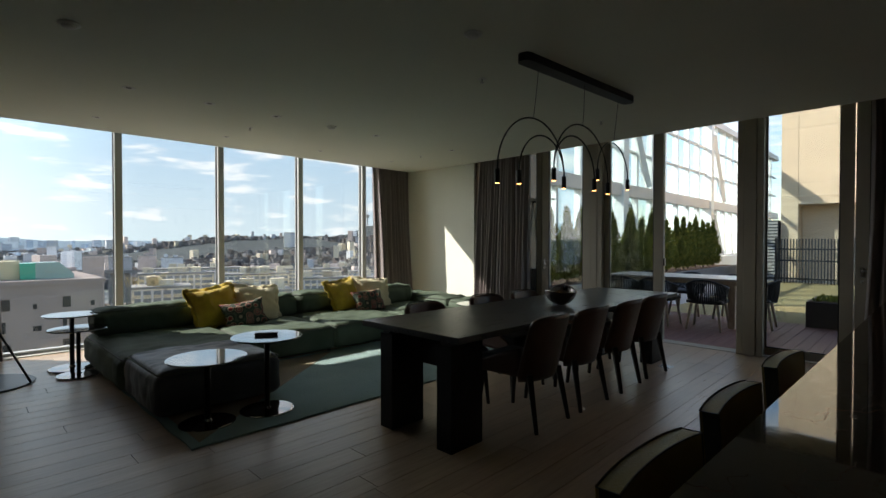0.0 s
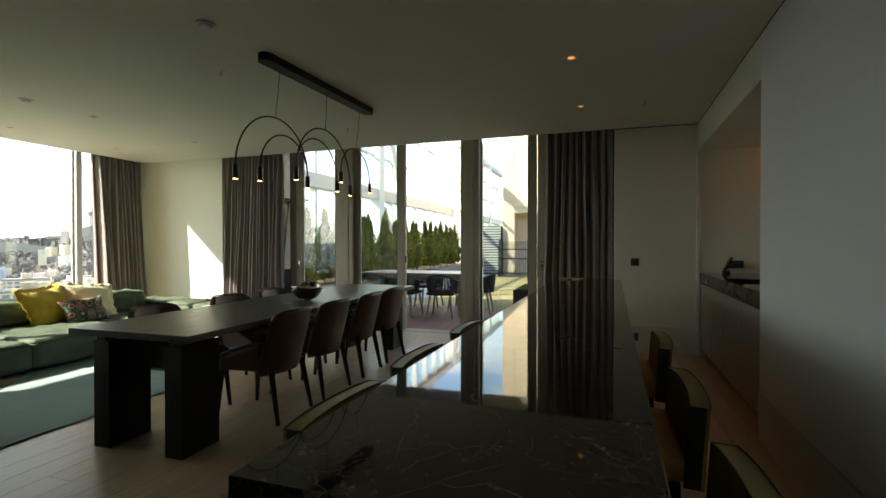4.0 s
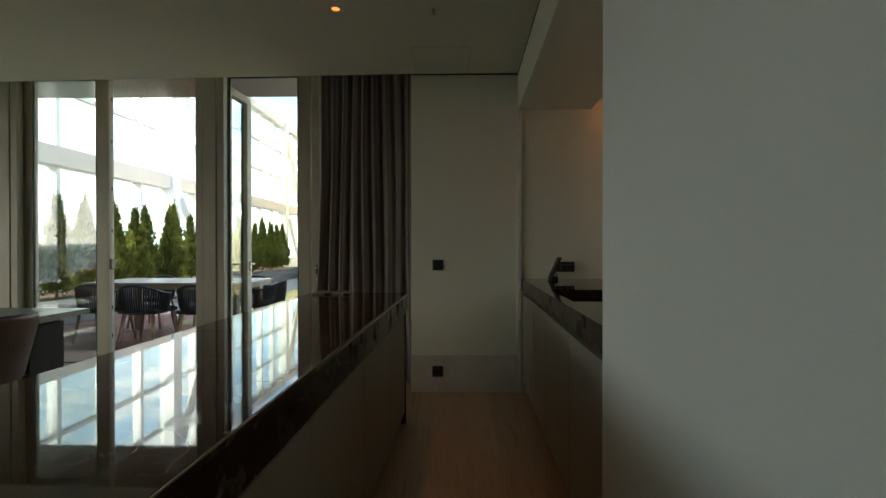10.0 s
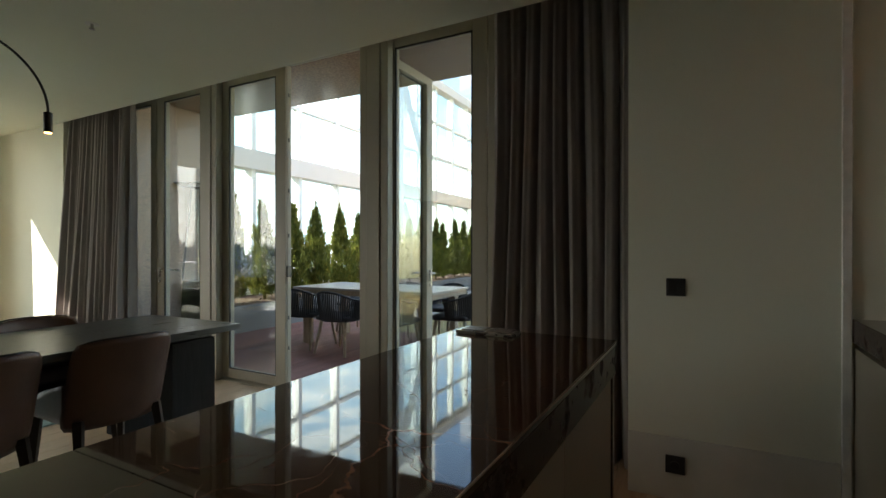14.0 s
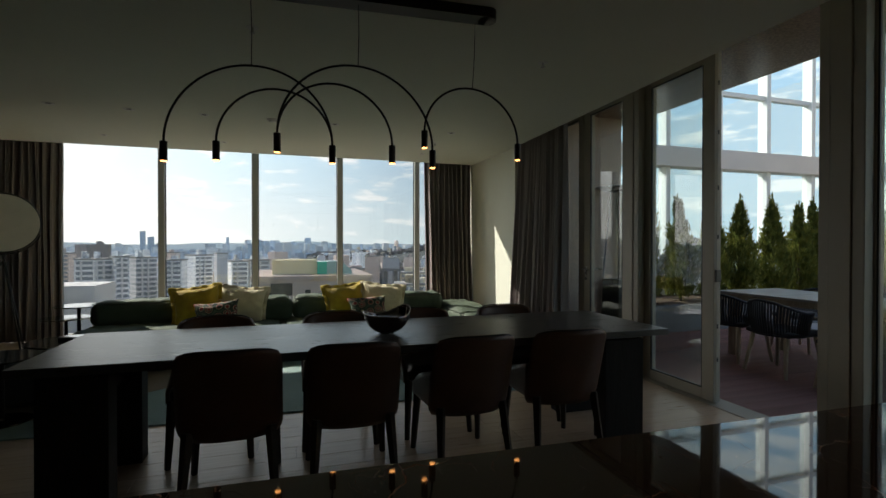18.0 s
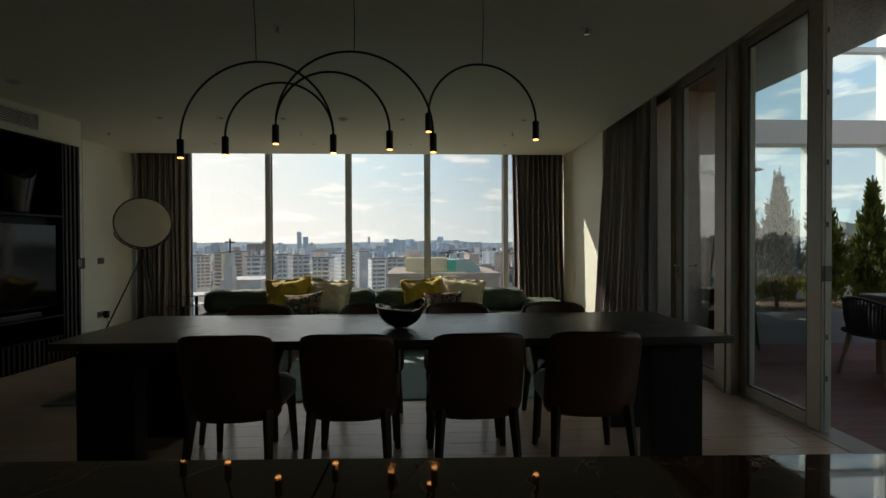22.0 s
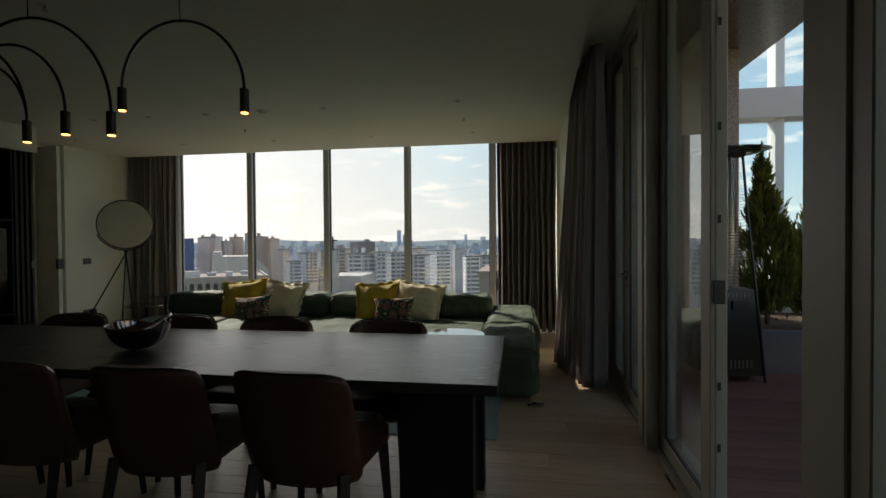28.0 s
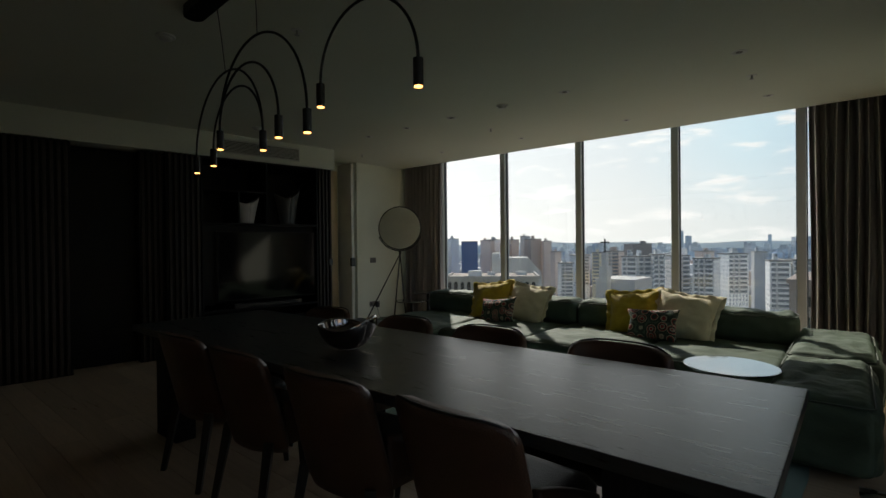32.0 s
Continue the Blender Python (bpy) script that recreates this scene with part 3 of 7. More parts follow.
def pillow(w, h, t, seed=0, flange=0.0, n=30):
    """A cushion standing in the xz plane, base at z 0, facing -y."""
    bm = bmesh.new()
    grid = {}
    for side in (-1, 1):
        for i in range(n + 1):
            for j in range(n + 1):
                u, v = 2 * i / n - 1, 2 * j / n - 1
                edge = max(abs(u), abs(v))
                if edge > 0.999 and side == 1:
                    grid[side, i, j] = grid[-1, i, j]
                    continue
                bulge = max(0.0, (1 - abs(u) ** 2.6) * (1 - abs(v) ** 2.6)) ** 0.55
                wob = noise.noise(Vector((u * 1.7 + seed * 3.3, v * 1.7, side * 2.0)))
                ang = math.atan2(v, u)
                ridge = edge ** 3 * (1 - edge ** 8)
                wob += 0.55 * ridge * math.sin(9 * ang + seed * 1.7 + 2.0 * noise.noise(Vector((u, v, seed))))
                wob += 0.45 * noise.noise(Vector((u * 4.2, v * 4.2 + seed, side * 3.0)))
                pinch = 1 - 0.12 * (1 - v * v) * abs(u)
                pinch_v = 1 - 0.13 * (1 - u * u) * abs(v)
                x = u * w / 2 * pinch + 0.008 * wob * (1 + abs(u))
                z = v * h / 2 * pinch_v + 0.010 * wob
                grid[side, i, j] = bm.verts.new((x, side * (t / 2) * bulge * (1 + 0.20 * wob), z + h / 2))
    for side in (-1, 1):
        for i in range(n):
            for j in range(n):
                q = [grid[side, i, j], grid[side, i + 1, j], grid[side, i + 1, j + 1], grid[side, i, j + 1]]
                bm.faces.new(q if side == -1 else q[::-1])
    bmesh.ops.recalc_face_normals(bm, faces=bm.faces)
    return bm


def flange_strip(w, h, width, seed=0, n=88):
    """The wavy hem round a cushion."""
    pts = []
    for k in range(n):
        a = k / n * 4
        s, f = int(a), a % 1
        c = [(-1, -1), (1, -1), (1, 1), (-1, 1), (-1, -1)]
        pts.append((c[s][0] + (c[s + 1][0] - c[s][0]) * f, c[s][1] + (c[s + 1][1] - c[s][1]) * f))
    bm = bmesh.new()
    inner, outer = [], []
    for k, (u, v) in enumerate(pts):
        px = u * w / 2 * (1 - 0.12 * (1 - v * v) * abs(u))
        pz = v * h / 2 * (1 - 0.13 * (1 - u * u) * abs(v)) + h / 2
        d = Vector((u if abs(u) > 0.99 else 0, 0, v if abs(v) > 0.99 else 0)).normalized()
        wave = 0.015 * math.sin(k * 1.3 + seed) + 0.009 * math.sin(k * 0.53 + seed * 2)
        inner.append(bm.verts.new((px - d.x * 0.01, 0.004, pz - d.z * 0.01)))
        outer.append(bm.verts.new((px + d.x * width, wave, pz + d.z * width)))
    b2 = [(bm.verts.new(v.co + Vector((0, 0.006, 0)))) for v in inner]
    o2 = [(bm.verts.new(v.co + Vector((0, 0.006, 0)))) for v in outer]
    for k in range(n):
        l = (k + 1) % n
        bm.faces.new((inner[k], inner[l], outer[l], outer[k]))
        bm.faces.new((b2[k], o2[k], o2[l], b2[l]))
        bm.faces.new((outer[k], outer[l], o2[l], o2[k]))
    bmesh.ops.recalc_face_normals(bm, faces=bm.faces)
    return bm


def structure(name, bm, mat, label="", parent=None):
    ob = part(name, bm, mat, parent, label)
    if not parent:
        ob["kind"] = "structure"
    return ob


# ---- large structure ----
CEIL = 2.65
KITCHEN = pose(5.956, -1.19, 0, 0, 0, -1.75)

floor = structure("floor", box(-2.7, 6.44, -2.2, 7.66, -0.3, -0.02), M_FRAME_DARK, "light oiled oak plank floor, matt with knots and grain")
ceil_bm = box(-2.7, 5.90, -2.2, 7.23, CEIL, CEIL + 0.14)
# the ceiling's slightly slanting edge beside the terrace doors
EDGE_A, EDGE_B = (5.945, -0.3), (6.20, 7.23)
rim = [(5.90, -2.2), (5.945, -2.2), EDGE_A, EDGE_B, (5.90, 7.23)]
low = [ceil_bm.verts.new((x, y, CEIL)) for x, y in rim]
high = [ceil_bm.verts.new((x, y, CEIL + 0.14)) for x, y in rim]
ceil_bm.faces.new(low[::-1])
ceil_bm.faces.new(high)
for k in range(1, 4):
    ceil_bm.faces.new((low[k - 1], low[k], high[k], high[k - 1]))
box(-2.7, 6.62, -2.2, 7.75, CEIL + 0.32, CEIL + 0.45, bm=ceil_bm)
box(5.915, 5.945, -0.3, 7.2, CEIL + 0.14, CEIL + 0.32, bm=ceil_bm)
box(-2.7, 6.14, 7.2, 7.23, CEIL + 0.14, CEIL + 0.32, bm=ceil_bm)
structure("ceiling", ceil_bm, M_CEIL, "plain painted ceiling with recessed lights")

# west side: low bulkhead and walls round the media unit
structure("wall_west", box(-2.7, -0.60, 6.26, 7.7, 0, 2.8), M_WALL, "plain off-white painted wall")
structure("wall_recess", box(-2.7, -0.86, 5.3, 6.26, 0, 2.8), M_WALL, "off-white wall of a shallow door recess")
structure("wall_media", box(-2.7, -1.25, 1.6, 5.3, 0, 2.8), M_WALL, "wall behind the media unit")
MEDIA = pose(0.04, 5.2, 0, 0, 0, -6.3) @ pose(0, -5.2, 0)
structure("wall_media_upper", box(-0.95, -0.06, 1.2, 5.3, 2.36, CEIL), M_WALL, "off-white bulkhead above the media unit").matrix_basis = MEDIA
structure("wall_south_west", box(-2.85, -2.7, -2.2, 1.6, 0, 2.8), M_WALL, "plain off-white painted wall")
# north-east corner: inner wall and granite pier outside
structure("wall_north_east", box(6.15, 6.2, 5.62, 7.2, 0, 2.96), M_WALL, "off-white painted wall with a patch of sun")
structure("wall_north_east_return", box(6.15, 6.2, 7.2, 7.7, 0, 2.96), M_WALL, "off-white painted wall")
structure("wall_granite_pier", box(6.21, 7.72, 5.40, 7.62, -0.1, 3.1, 0.004), M_GRANITE, "speckled pink granite pier")
structure("wall_facade_north", box(6.46, 6.6, 5.15, 5.40, -0.1, 3.1), M_FRAME, "painted metal facade panel")
# south-east pier
structure("wall_pier", box(5.956, 6.62, -2.2, -0.30, 0, 2.97), M_WALL, "off-white painted pier wall with sockets")
structure("baseboard_pier", box(5.944, 5.956, -1.178, -0.30, 0.0, 0.31, 0.002), M_TRIM, "tall flush painted baseboard")
# dark strip on the wall, put there for the shade of the ceiling joint
structure("trim_gap_shade", box(5.951, 5.9555, -1.2, -0.3, CEIL - 0.009, CEIL), M_FRAME_DARK, "thin dark strip standing for the shaded gap under the ceiling")
structure("trim_pier", box(5.934, 5.9555, -1.214, -1.180, 0.0, 2.34, 0.002), M_WHITE, "narrow white corner trim")
structure("wall_facade_south", box(6.46, 6.62, -0.30, -0.12, -0.1, 3.1), M_FRAME, "painted metal facade panel")
structure("wall_south_outer", box(6.62, 7.0, -6.0, -0.12, -0.3, 3.1), M_GRANITE, "granite outer wall")

# kitchen wall with its niche, set a little askew
def kitchen_box(name, mat, label, *dims, bevel=0.0):
    ob = structure(name, box(*dims, bevel), mat, label)
    ob.matrix_basis = KITCHEN
    return ob


kitchen_box("wall_kitchen", M_WALL_COOL, "smooth grey-white painted wall", -8.9, -2.52, -0.95, 0.0, 0, 2.8)
kitchen_box("wall_kitchen_head", M_WALL, "painted bulkhead above the kitchen niche", -2.52, 0.0, -0.60, 0.0, 2.346, 2.8)
kitchen_box("wall_kitchen_head_back", M_WALL, "painted bulkhead behind the light slot", -2.52, 0.03, -1.05, -0.60, 2.44, 2.8)
kitchen_box("wall_niche_back", M_WALL_COOL, "painted back wall of the kitchen niche", -2.52, 0.03, -1.05, -0.75, 0, 2.44)
# same dark strip for the joint's shade along the kitchen wall
kitchen_box("trim_kitchen_gap_shade", M_FRAME_DARK, "thin dark strip standing for the shaded gap under the ceiling", -8.8, -0.01, 0.0005, 0.004, CEIL - 0.009, CEIL)
kitchen_box("baseboard_kitchen", M_TRIM, "tall flush painted baseboard", -8.8, -2.535, 0.0, 0.012, 0.0, 0.31, bevel=0.002)

# window wall
win = empty("window_1", label="floor-to-ceiling city window with slim aluminium mullions", category="window", kind="structure")
MULLION_X = [-1.16, 0.12, 1.402, 2.68, 3.962, 5.245, 6.52]
for x in MULLION_X:
    if x < 6.3:
        part("mullion", box(x - 0.042, x + 0.042, 7.50, 7.63, 0.0, 2.98, 0.004), M_MULLION, win)
        part("gasket", box(x - 0.052, x + 0.052, 7.555, 7.585, 0.0, 2.98), M_FRAME_DARK, win)
for a, c in zip(MULLION_X, MULLION_X[1:]):
    c = min(c, 6.15)
    part("pane", box(a + 0.03, c - 0.03, 7.565, 7.573, 0.03, 2.97), M_GLASS, win).visible_shadow = False
part("window_sill", box(-2.6, 6.15, 7.42, 7.70, -0.02, 0.012, 0.003), M_TRIM, win, "pale metal sill")
part("window_frame", box(-2.6, 6.15, 7.52, 7.63, 0.012, 0.05, 0.003), M_MULLION, win)
part("window_head", box(-2.6, 6.15, 7.50, 7.66, 2.85, 2.99), M_MULLION, win)

# terrace facade
facade = empty("window_2", label="tall glazed terrace facade with painted aluminium doors", category="window", kind="structure")
FX = 6.455


def leaf(name, y0, y1, parent, stile=0.075, top=2.88, bottom=0.02, label=""):
    """A glazed door leaf in the plane x = FX, from y0 to y1."""
    ob = part(name, box(FX, FX + 0.07, y0, y0 + stile, bottom, top, 0.004), M_FRAME, parent, label)
    part("stile", box(FX, FX + 0.07, y1 - stile, y1, bottom, top, 0.004), M_FRAME, ob)
    part("top_rail", box(FX, FX + 0.07, y0 + stile, y1 - stile, top - 0.075, top, 0.004), M_FRAME, ob)
    part("bottom_rail", box(FX, FX + 0.07, y0 + stile, y1 - stile, bottom, bottom + 0.085, 0.004), M_FRAME, ob)
    g = 0.012
    bm = box(FX + 0.006, FX + 0.02, y0 + stile, y0 + stile + g, bottom + 0.085, top - 0.075)
    box(FX + 0.006, FX + 0.02, y1 - stile - g, y1 - stile, bottom + 0.085, top - 0.075, bm=bm)
    box(FX + 0.006, FX + 0.02, y0 + stile + g, y1 - stile - g, bottom + 0.085, bottom + 0.085 + g, bm=bm)
    box(FX + 0.006, FX + 0.02, y0 + stile + g, y1 - stile - g, top - 0.075 - g, top - 0.075, bm=bm)
    part("gasket", bm, M_FRAME_DARK, ob)
    part("pane", box(FX + 0.022, FX + 0.030, y0 + stile, y1 - stile, bottom + 0.085, top - 0.075), M_GLASS_DOOR, ob)
    return ob


def lever(parent, y, x=FX, z=1.02, side=1, inward=-1):
    """A lever handle with its rose and key rose on a leaf's stile."""
    rose = part("rose", box(x + inward * 0.012, x, y - 0.016, y + 0.016, z - 0.07, z + 0.03, 0.003), M_STEEL, parent)
    part("lever", tube([(x, y, z), (x + inward * 0.05, y, z), (x + inward * 0.055, y + side * 0.02, z), (x + inward * 0.055, y + side * 0.12, z)], 0.009), M_STEEL, rose, smooth=True)
    part("key_rose", moved(cyl(0.017, 0.017, -0.006, 0.006, 16), pose(x + inward * 0.006, y, z - 0.11, 0, 90, 0)), M_STEEL, rose)


leaf_a = leaf("fixed_leaf", 4.50, 5.14, facade, 0.09)
leaf_b = leaf("door_leaf", 3.652, 4.488, facade, 0.12)
lever(leaf_b, 4.43, side=-1)
lever(leaf_b, 4.43, x=FX + 0.07, side=-1, inward=1)
leaf_c = leaf("fixed_leaf", 2.605, 3.475, facade, 0.122)
leaf_e = leaf("fixed_leaf", 0.68, 1.56, facade, 0.11)
leaf_f = leaf("door_leaf", -0.11, 0.668, facade, 0.11)
lever(leaf_f, 0.61, side=-1)
for y0, y1 in ((3.43, 3.665), (1.46, 1.725)):
    post = part("post", box(6.368, 6.451, y0 + 0.07, y1 - 0.07, 0, 2.97, 0.004), M_FRAME, facade)
    part("jamb", box(6.376, 6.451, y0, y0 + 0.068, 0, 2.97, 0.004), M_FRAME, post)
    part("jamb", box(6.376, 6.451, y1 - 0.068, y1, 0, 2.97, 0.004), M_FRAME, post)
    part("outer_jamb", box(FX - 0.003, FX + 0.09, 1.564 if y0 < 2 else 3.479, 1.745 if y0 < 2 else 3.648, 0, 2.97, 0.004), M_FRAME, post)
part("head", box(FX - 0.01, FX + 0.1, -0.12, 5.15, 2.90, 3.12, 0.003), M_FRAME, facade)
part("threshold", box(6.42, 6.63, -0.12, 5.15, -0.05, 0.006, 0.003), M_FRAME, facade, "flush metal door threshold")
# hardware on the free edge of the fixed leaf beside the open doorway
for z in (0.35, 0.62, 1.35, 1.75, 2.2, 2.6):
    part("keep", box(FX + 0.028, FX + 0.042, 2.5985, 2.604, z, z + 0.035, 0.001), M_FRAME_DARK, leaf_c)
part("lock_rail", box(FX + 0.022, FX + 0.048, 2.601, 2.6048, 0.03, 2.87), M_FRAME, leaf_c, "slim locking rail on the edge")
part("latch", box(FX + 0.005, FX + 0.055, 2.585, 2.604, 1.0, 1.10, 0.003), M_PLASTIC, leaf_c)
# the open leaf, swung out on the post
open_leaf = leaf("open_door_leaf", 0.0, 0.81, None, 0.11, label="")
open_leaf.matrix_basis = pose(6.60, 1.72, 0, 0, 0, -90) @ pose(-FX, 0, 0)
open_leaf.parent = facade
lever(open_leaf, 0.765, side=-1, inward=-1)
lever(open_leaf, 0.765, x=FX + 0.07, side=-1, inward=1)


facade.matrix_basis = pose(6.455, 2.61, 0, 0, 0, -1.1) @ pose(-6.455, -2.61, 0)
# ---- ceiling fixtures ----
def downlight(x, y, glow=None, r=0.05):
    th = empty("ceiling_downlight", pose(x, y, CEIL), "small round recessed ceiling downlight with white rim", "ceiling light", "recessed downlights")
    part("rim", lathe([(r * 0.62, 0.0), (r * 0.66, -0.004), (r, -0.005), (r + 0.004, -0.001), (r + 0.004, 0.0)], 28), M_WHITE, th, smooth=True)
    part("bulb", cyl(r * 0.45, r * 0.45, -0.003, -0.001, 20), glow or M_SWITCH, th)
    return th


for x in (0.98, 1.65, 2.33, 3.66, 5.04):
    downlight(x, 5.09)
for x in (1.0, 2.36, 3.72, 5.06):
    downlight(x, 6.5, r=0.04)
for x, y in ((3.50, 0.09), (4.83, 0.06)):
    th = downlight(x, y, M_SPOT_GLOW, 0.055)
    th["label"] = "recessed ceiling downlight glowing warm orange"


def sprinkler(x, y):
    th = empty("fire_sprinkler", pose(x, y, CEIL), "small white ceiling fire sprinkler head", "sprinkler", "ceiling sprinklers")
    part("plate", lathe([(0.008, 0), (0.036, -0.003), (0.038, 0)], 22), M_WHITE, th)
    part("stem", cyl(0.008, 0.008, -0.03, 0, 10), M_STEEL, th)
    part("deflector", cyl(0.017, 0.017, -0.033, -0.030, 14), M_STEEL, th)


for x, y in ((2.36, 5.8), (5.03, 5.74), (2.95, 2.76), (4.96, 2.73), (-0.03, 5.84), (4.84, -0.53)):
    sprinkler(x, y)
for x, y in ((2.24, 2.24), (3.0, 5.07), (0.4, 3.9)):
    th = empty("smoke_detector", pose(x, y, CEIL), "round white smoke detector on the ceiling", "smoke detector")
    part("base", lathe([(0.058, 0), (0.06, -0.008), (0.055, -0.012), (0.01, -0.012)], 32), M_WHITE, th, smooth=True)
    part("dome", lathe([(0.04, -0.012), (0.036, -0.026), (0.012, -0.032)], 28), M_WHITE, th, smooth=True)
hatch = empty("ceiling_access_panel", pose(5.635, -0.565, CEIL), "flush square ceiling access panel", "access panel")
part("panel", box(-0.225, 0.225, -0.205, 0.205, -0.0035, 0.0, 0.001), M_CEIL, hatch)
bm = box(-0.236, -0.228, -0.216, 0.216, -0.002, 0.0)
box(0.228, 0.236, -0.216, 0.216, -0.002, 0.0, bm=bm)
box(-0.228, 0.228, -0.216, -0.208, -0.002, 0.0, bm=bm)
box(-0.228, 0.228, 0.208, 0.216, -0.002, 0.0, bm=bm)
part("frame", bm, M_TRIM, hatch)

# ---- pendant lamp over the table ----
pendant = empty("pendant_lamp", pose(0, 0, 0), "black pendant lamp of five interlocking metal arches with small glowing tips", "pendant lamp")
canopy = bmesh.new()
join(canopy, box(-0.745, 0.745, -0.055, 0.055, -0.058, 0.0))
for end in (-1, 1):
    join(canopy, cyl(0.055, 0.055, -0.058, 0.0, 28, x=end * 0.745))
part("canopy", moved(canopy, pose(3.51, 2.160, CEIL, 0, 0, -3.0)), M_BLACK_METAL, pendant, "long black ceiling canopy")
TIPS = {"a": (2.558, 2.292, 1.728), "b": (2.803, 2.283, 1.743), "c": (3.106, 2.179, 1.783), "d": (3.393, 2.261, 1.752),
        "e": (3.707, 2.158, 1.752), "f": (3.937, 2.150, 1.737), "g": (3.914, 2.235, 1.865), "h": (4.502, 2.222, 1.823)}
ARCS = (("a", "d", 2.232), ("b", "d", 0), ("c", "e", 0), ("c", "f", 2.150), ("g", "h", 2.185))
for a, c, hung in ARCS:
    p, q = Vector(TIPS[a]) + Vector((0, 0, 0.095)), Vector(TIPS[c]) + Vector((0, 0, 0.095))
    mid, half = (p + q) / 2, (q - p) / 2
    rise = math.hypot(half.x, half.y) * 0.99
    pts = [p]
    for k in range(1, 40):
        ang = math.pi * k / 40
        pts.append(mid - half * math.cos(ang) + Vector((0, 0, rise * math.sin(ang))))
    pts.append(q)
    part("arch", tube(pts, 0.006, 10), M_BLACK_METAL, pendant, smooth=True)
    if hung:
        top = mid + Vector((0, 0, rise))
        part("cable", tube([top, top.lerp(Vector((top.x, hung, CEIL - 0.042)), 0.5) + Vector((0.004, 0, 0)), (top.x, hung, CEIL - 0.04)], 0.0022, 6), M_BLACK_METAL, pendant)
for k, (x, y, z) in TIPS.items():
    tip = part("tip", moved(cyl(0.0185, 0.0185, 0.0, 0.098, 20, 0.002), pose(x, y, z)), M_BLACK_METAL, pendant, smooth=False)
    part("bulb", moved(cyl(0.015, 0.015, -0.004, 0.0005, 18), pose(x, y, z)), M_PENDANT_GLOW, tip, "glowing warm bulb")

# ---- dining table ----
table = empty("dining_table", pose(0, 0, 0), "long black-stained oak dining table with slab legs", "dining table")
part("tabletop", box(1.965, 5.552, 2.11, 3.055, 0.71, 0.75, 0.003, 2), M_TABLE, table)
for x0 in (2.03, 5.15):
    for y0 in (2.23, 2.80):
        part("leg", box(x0, x0 + 0.30, y0, y0 + 0.13, 0.0, 0.67, 0.003), M_TABLE_LEG, table)
    part("crossbeam", box(x0 + 0.09, x0 + 0.21, 2.36, 2.80, 0.50, 0.67, 0.003), M_TABLE_LEG, table)
for y0 in (2.26, 2.83):
    part("apron", box(2.03, 5.45, y0, y0 + 0.07, 0.671, 0.71, 0.002), M_TABLE, table)

bowl = empty("decorative_bowl", pose(3.745, 2.50, 0.752), "polished dark metal bowl with a wavy rim on the table", "bowl")


def bowl_surface(u, v):
    """A deep round bowl whose rim rises to two soft points and dips between them."""
    a = 2 * math.pi * u
    rim = 1.44 + 0.10 * math.cos(a - 0.3) ** 3 + 0.12 * math.cos(2 * a - 0.5) + 0.05 * math.sin(3 * a)
    th = 0.22 + v * (rim - 0.22)
    return (0.146 * math.sin(th) ** 0.92 * math.cos(a), 0.146 * math.sin(th) ** 0.92 * math.sin(a), 0.152 * (1 - math.cos(th)))


bm = shell(bowl_surface, 64, 16, 0.005)
join(bm, cyl(0.045, 0.038, 0.0, 0.006, 32))
part("body", bm, M_CHROME, bowl, smooth=True)


# ---- dining chairs ----
def chair_back(u, v):
    s = 2 * u - 1
    z = 0.345 + 0.455 * v
    corner = max(0.0, (v - 0.80) / 0.20)
    low = max(0.0, (0.16 - v) / 0.16)
    half = 0.235 * (1 - 0.10 * corner ** 3 - 0.11 * low ** 3)
    wrap = 0.10 * abs(s) ** 2.6 * (1 - 0.35 * v)
    z -= 0.022 * corner * abs(s) ** 5
    return (s * half, -0.235 - 0.085 * v + wrap + 0.018 * (1 - v), z)


def build_chair():
    th = empty("dining_chair", label="brown leather dining chair with curved back and dark wooden legs", category="chair", group="chairs round the dining table")
    part("backrest", shell(chair_back, 24, 16, 0.042), M_LEATHER, th, smooth=True)
    rim = [chair_back(0.0, k / 10) for k in range(11)] + [chair_back(k / 16, 1.0) for k in range(1, 16)] + [chair_back(1.0, 1 - k / 10) for k in range(11)]
    part("piping", tube([(x, y - 0.021, z + (0.004 if i in range(8, 30) else 0)) for i, (x, y, z) in enumerate(rim)], 0.005, 6), M_LEATHER_BLACK, th, smooth=True)
    seat = softbox(0.425, 0.44, 0.10, 0.04, 12, 0.012, 0.004, 3)
    part("seat", moved(seat, pose(0, 0.035, 0.375)), M_LEATHER_BLACK, th, smooth=True)
    for side in (-1, 1):
        def arm(u, v, side=side):
            return (side * (0.214 + 0.012 * u), -0.14 + 0.34 * u, 0.37 + (0.20 - 0.13 * u ** 1.3) * v)
        part("arm", shell(arm, 14, 6, 0.028), M_LEATHER, th, smooth=True)
        part("front_leg", tube([(side * 0.205, 0.20, 0.39), (side * 0.225, 0.235, 0.0)], 0.022, 4, taper=(1.25, 0.8)), M_LEG, th)
        part("rear_leg", tube([(side * 0.19, -0.20, 0.39), (side * 0.215, -0.275, 0.0)], 0.022, 4, taper=(1.3, 0.8)), M_LEG, th)
    return th


chair = build_chair()
SOUTH = ((2.880, 2.315, 1), (3.495, 2.31, -1), (4.155, 2.305, 2), (4.785, 2.31, -3))
NORTH = ((2.705, 2.905, 183), (3.49, 2.90, 178), (4.135, 2.905, 181), (4.845, 2.90, 179))
chair.matrix_basis = pose(SOUTH[0][0], SOUTH[0][1], 0, 0, 0, SOUTH[0][2])
for x, y, a in SOUTH[1:] + NORTH:
    copy_thing(chair, pose(x, y, 0, 0, 0, a))

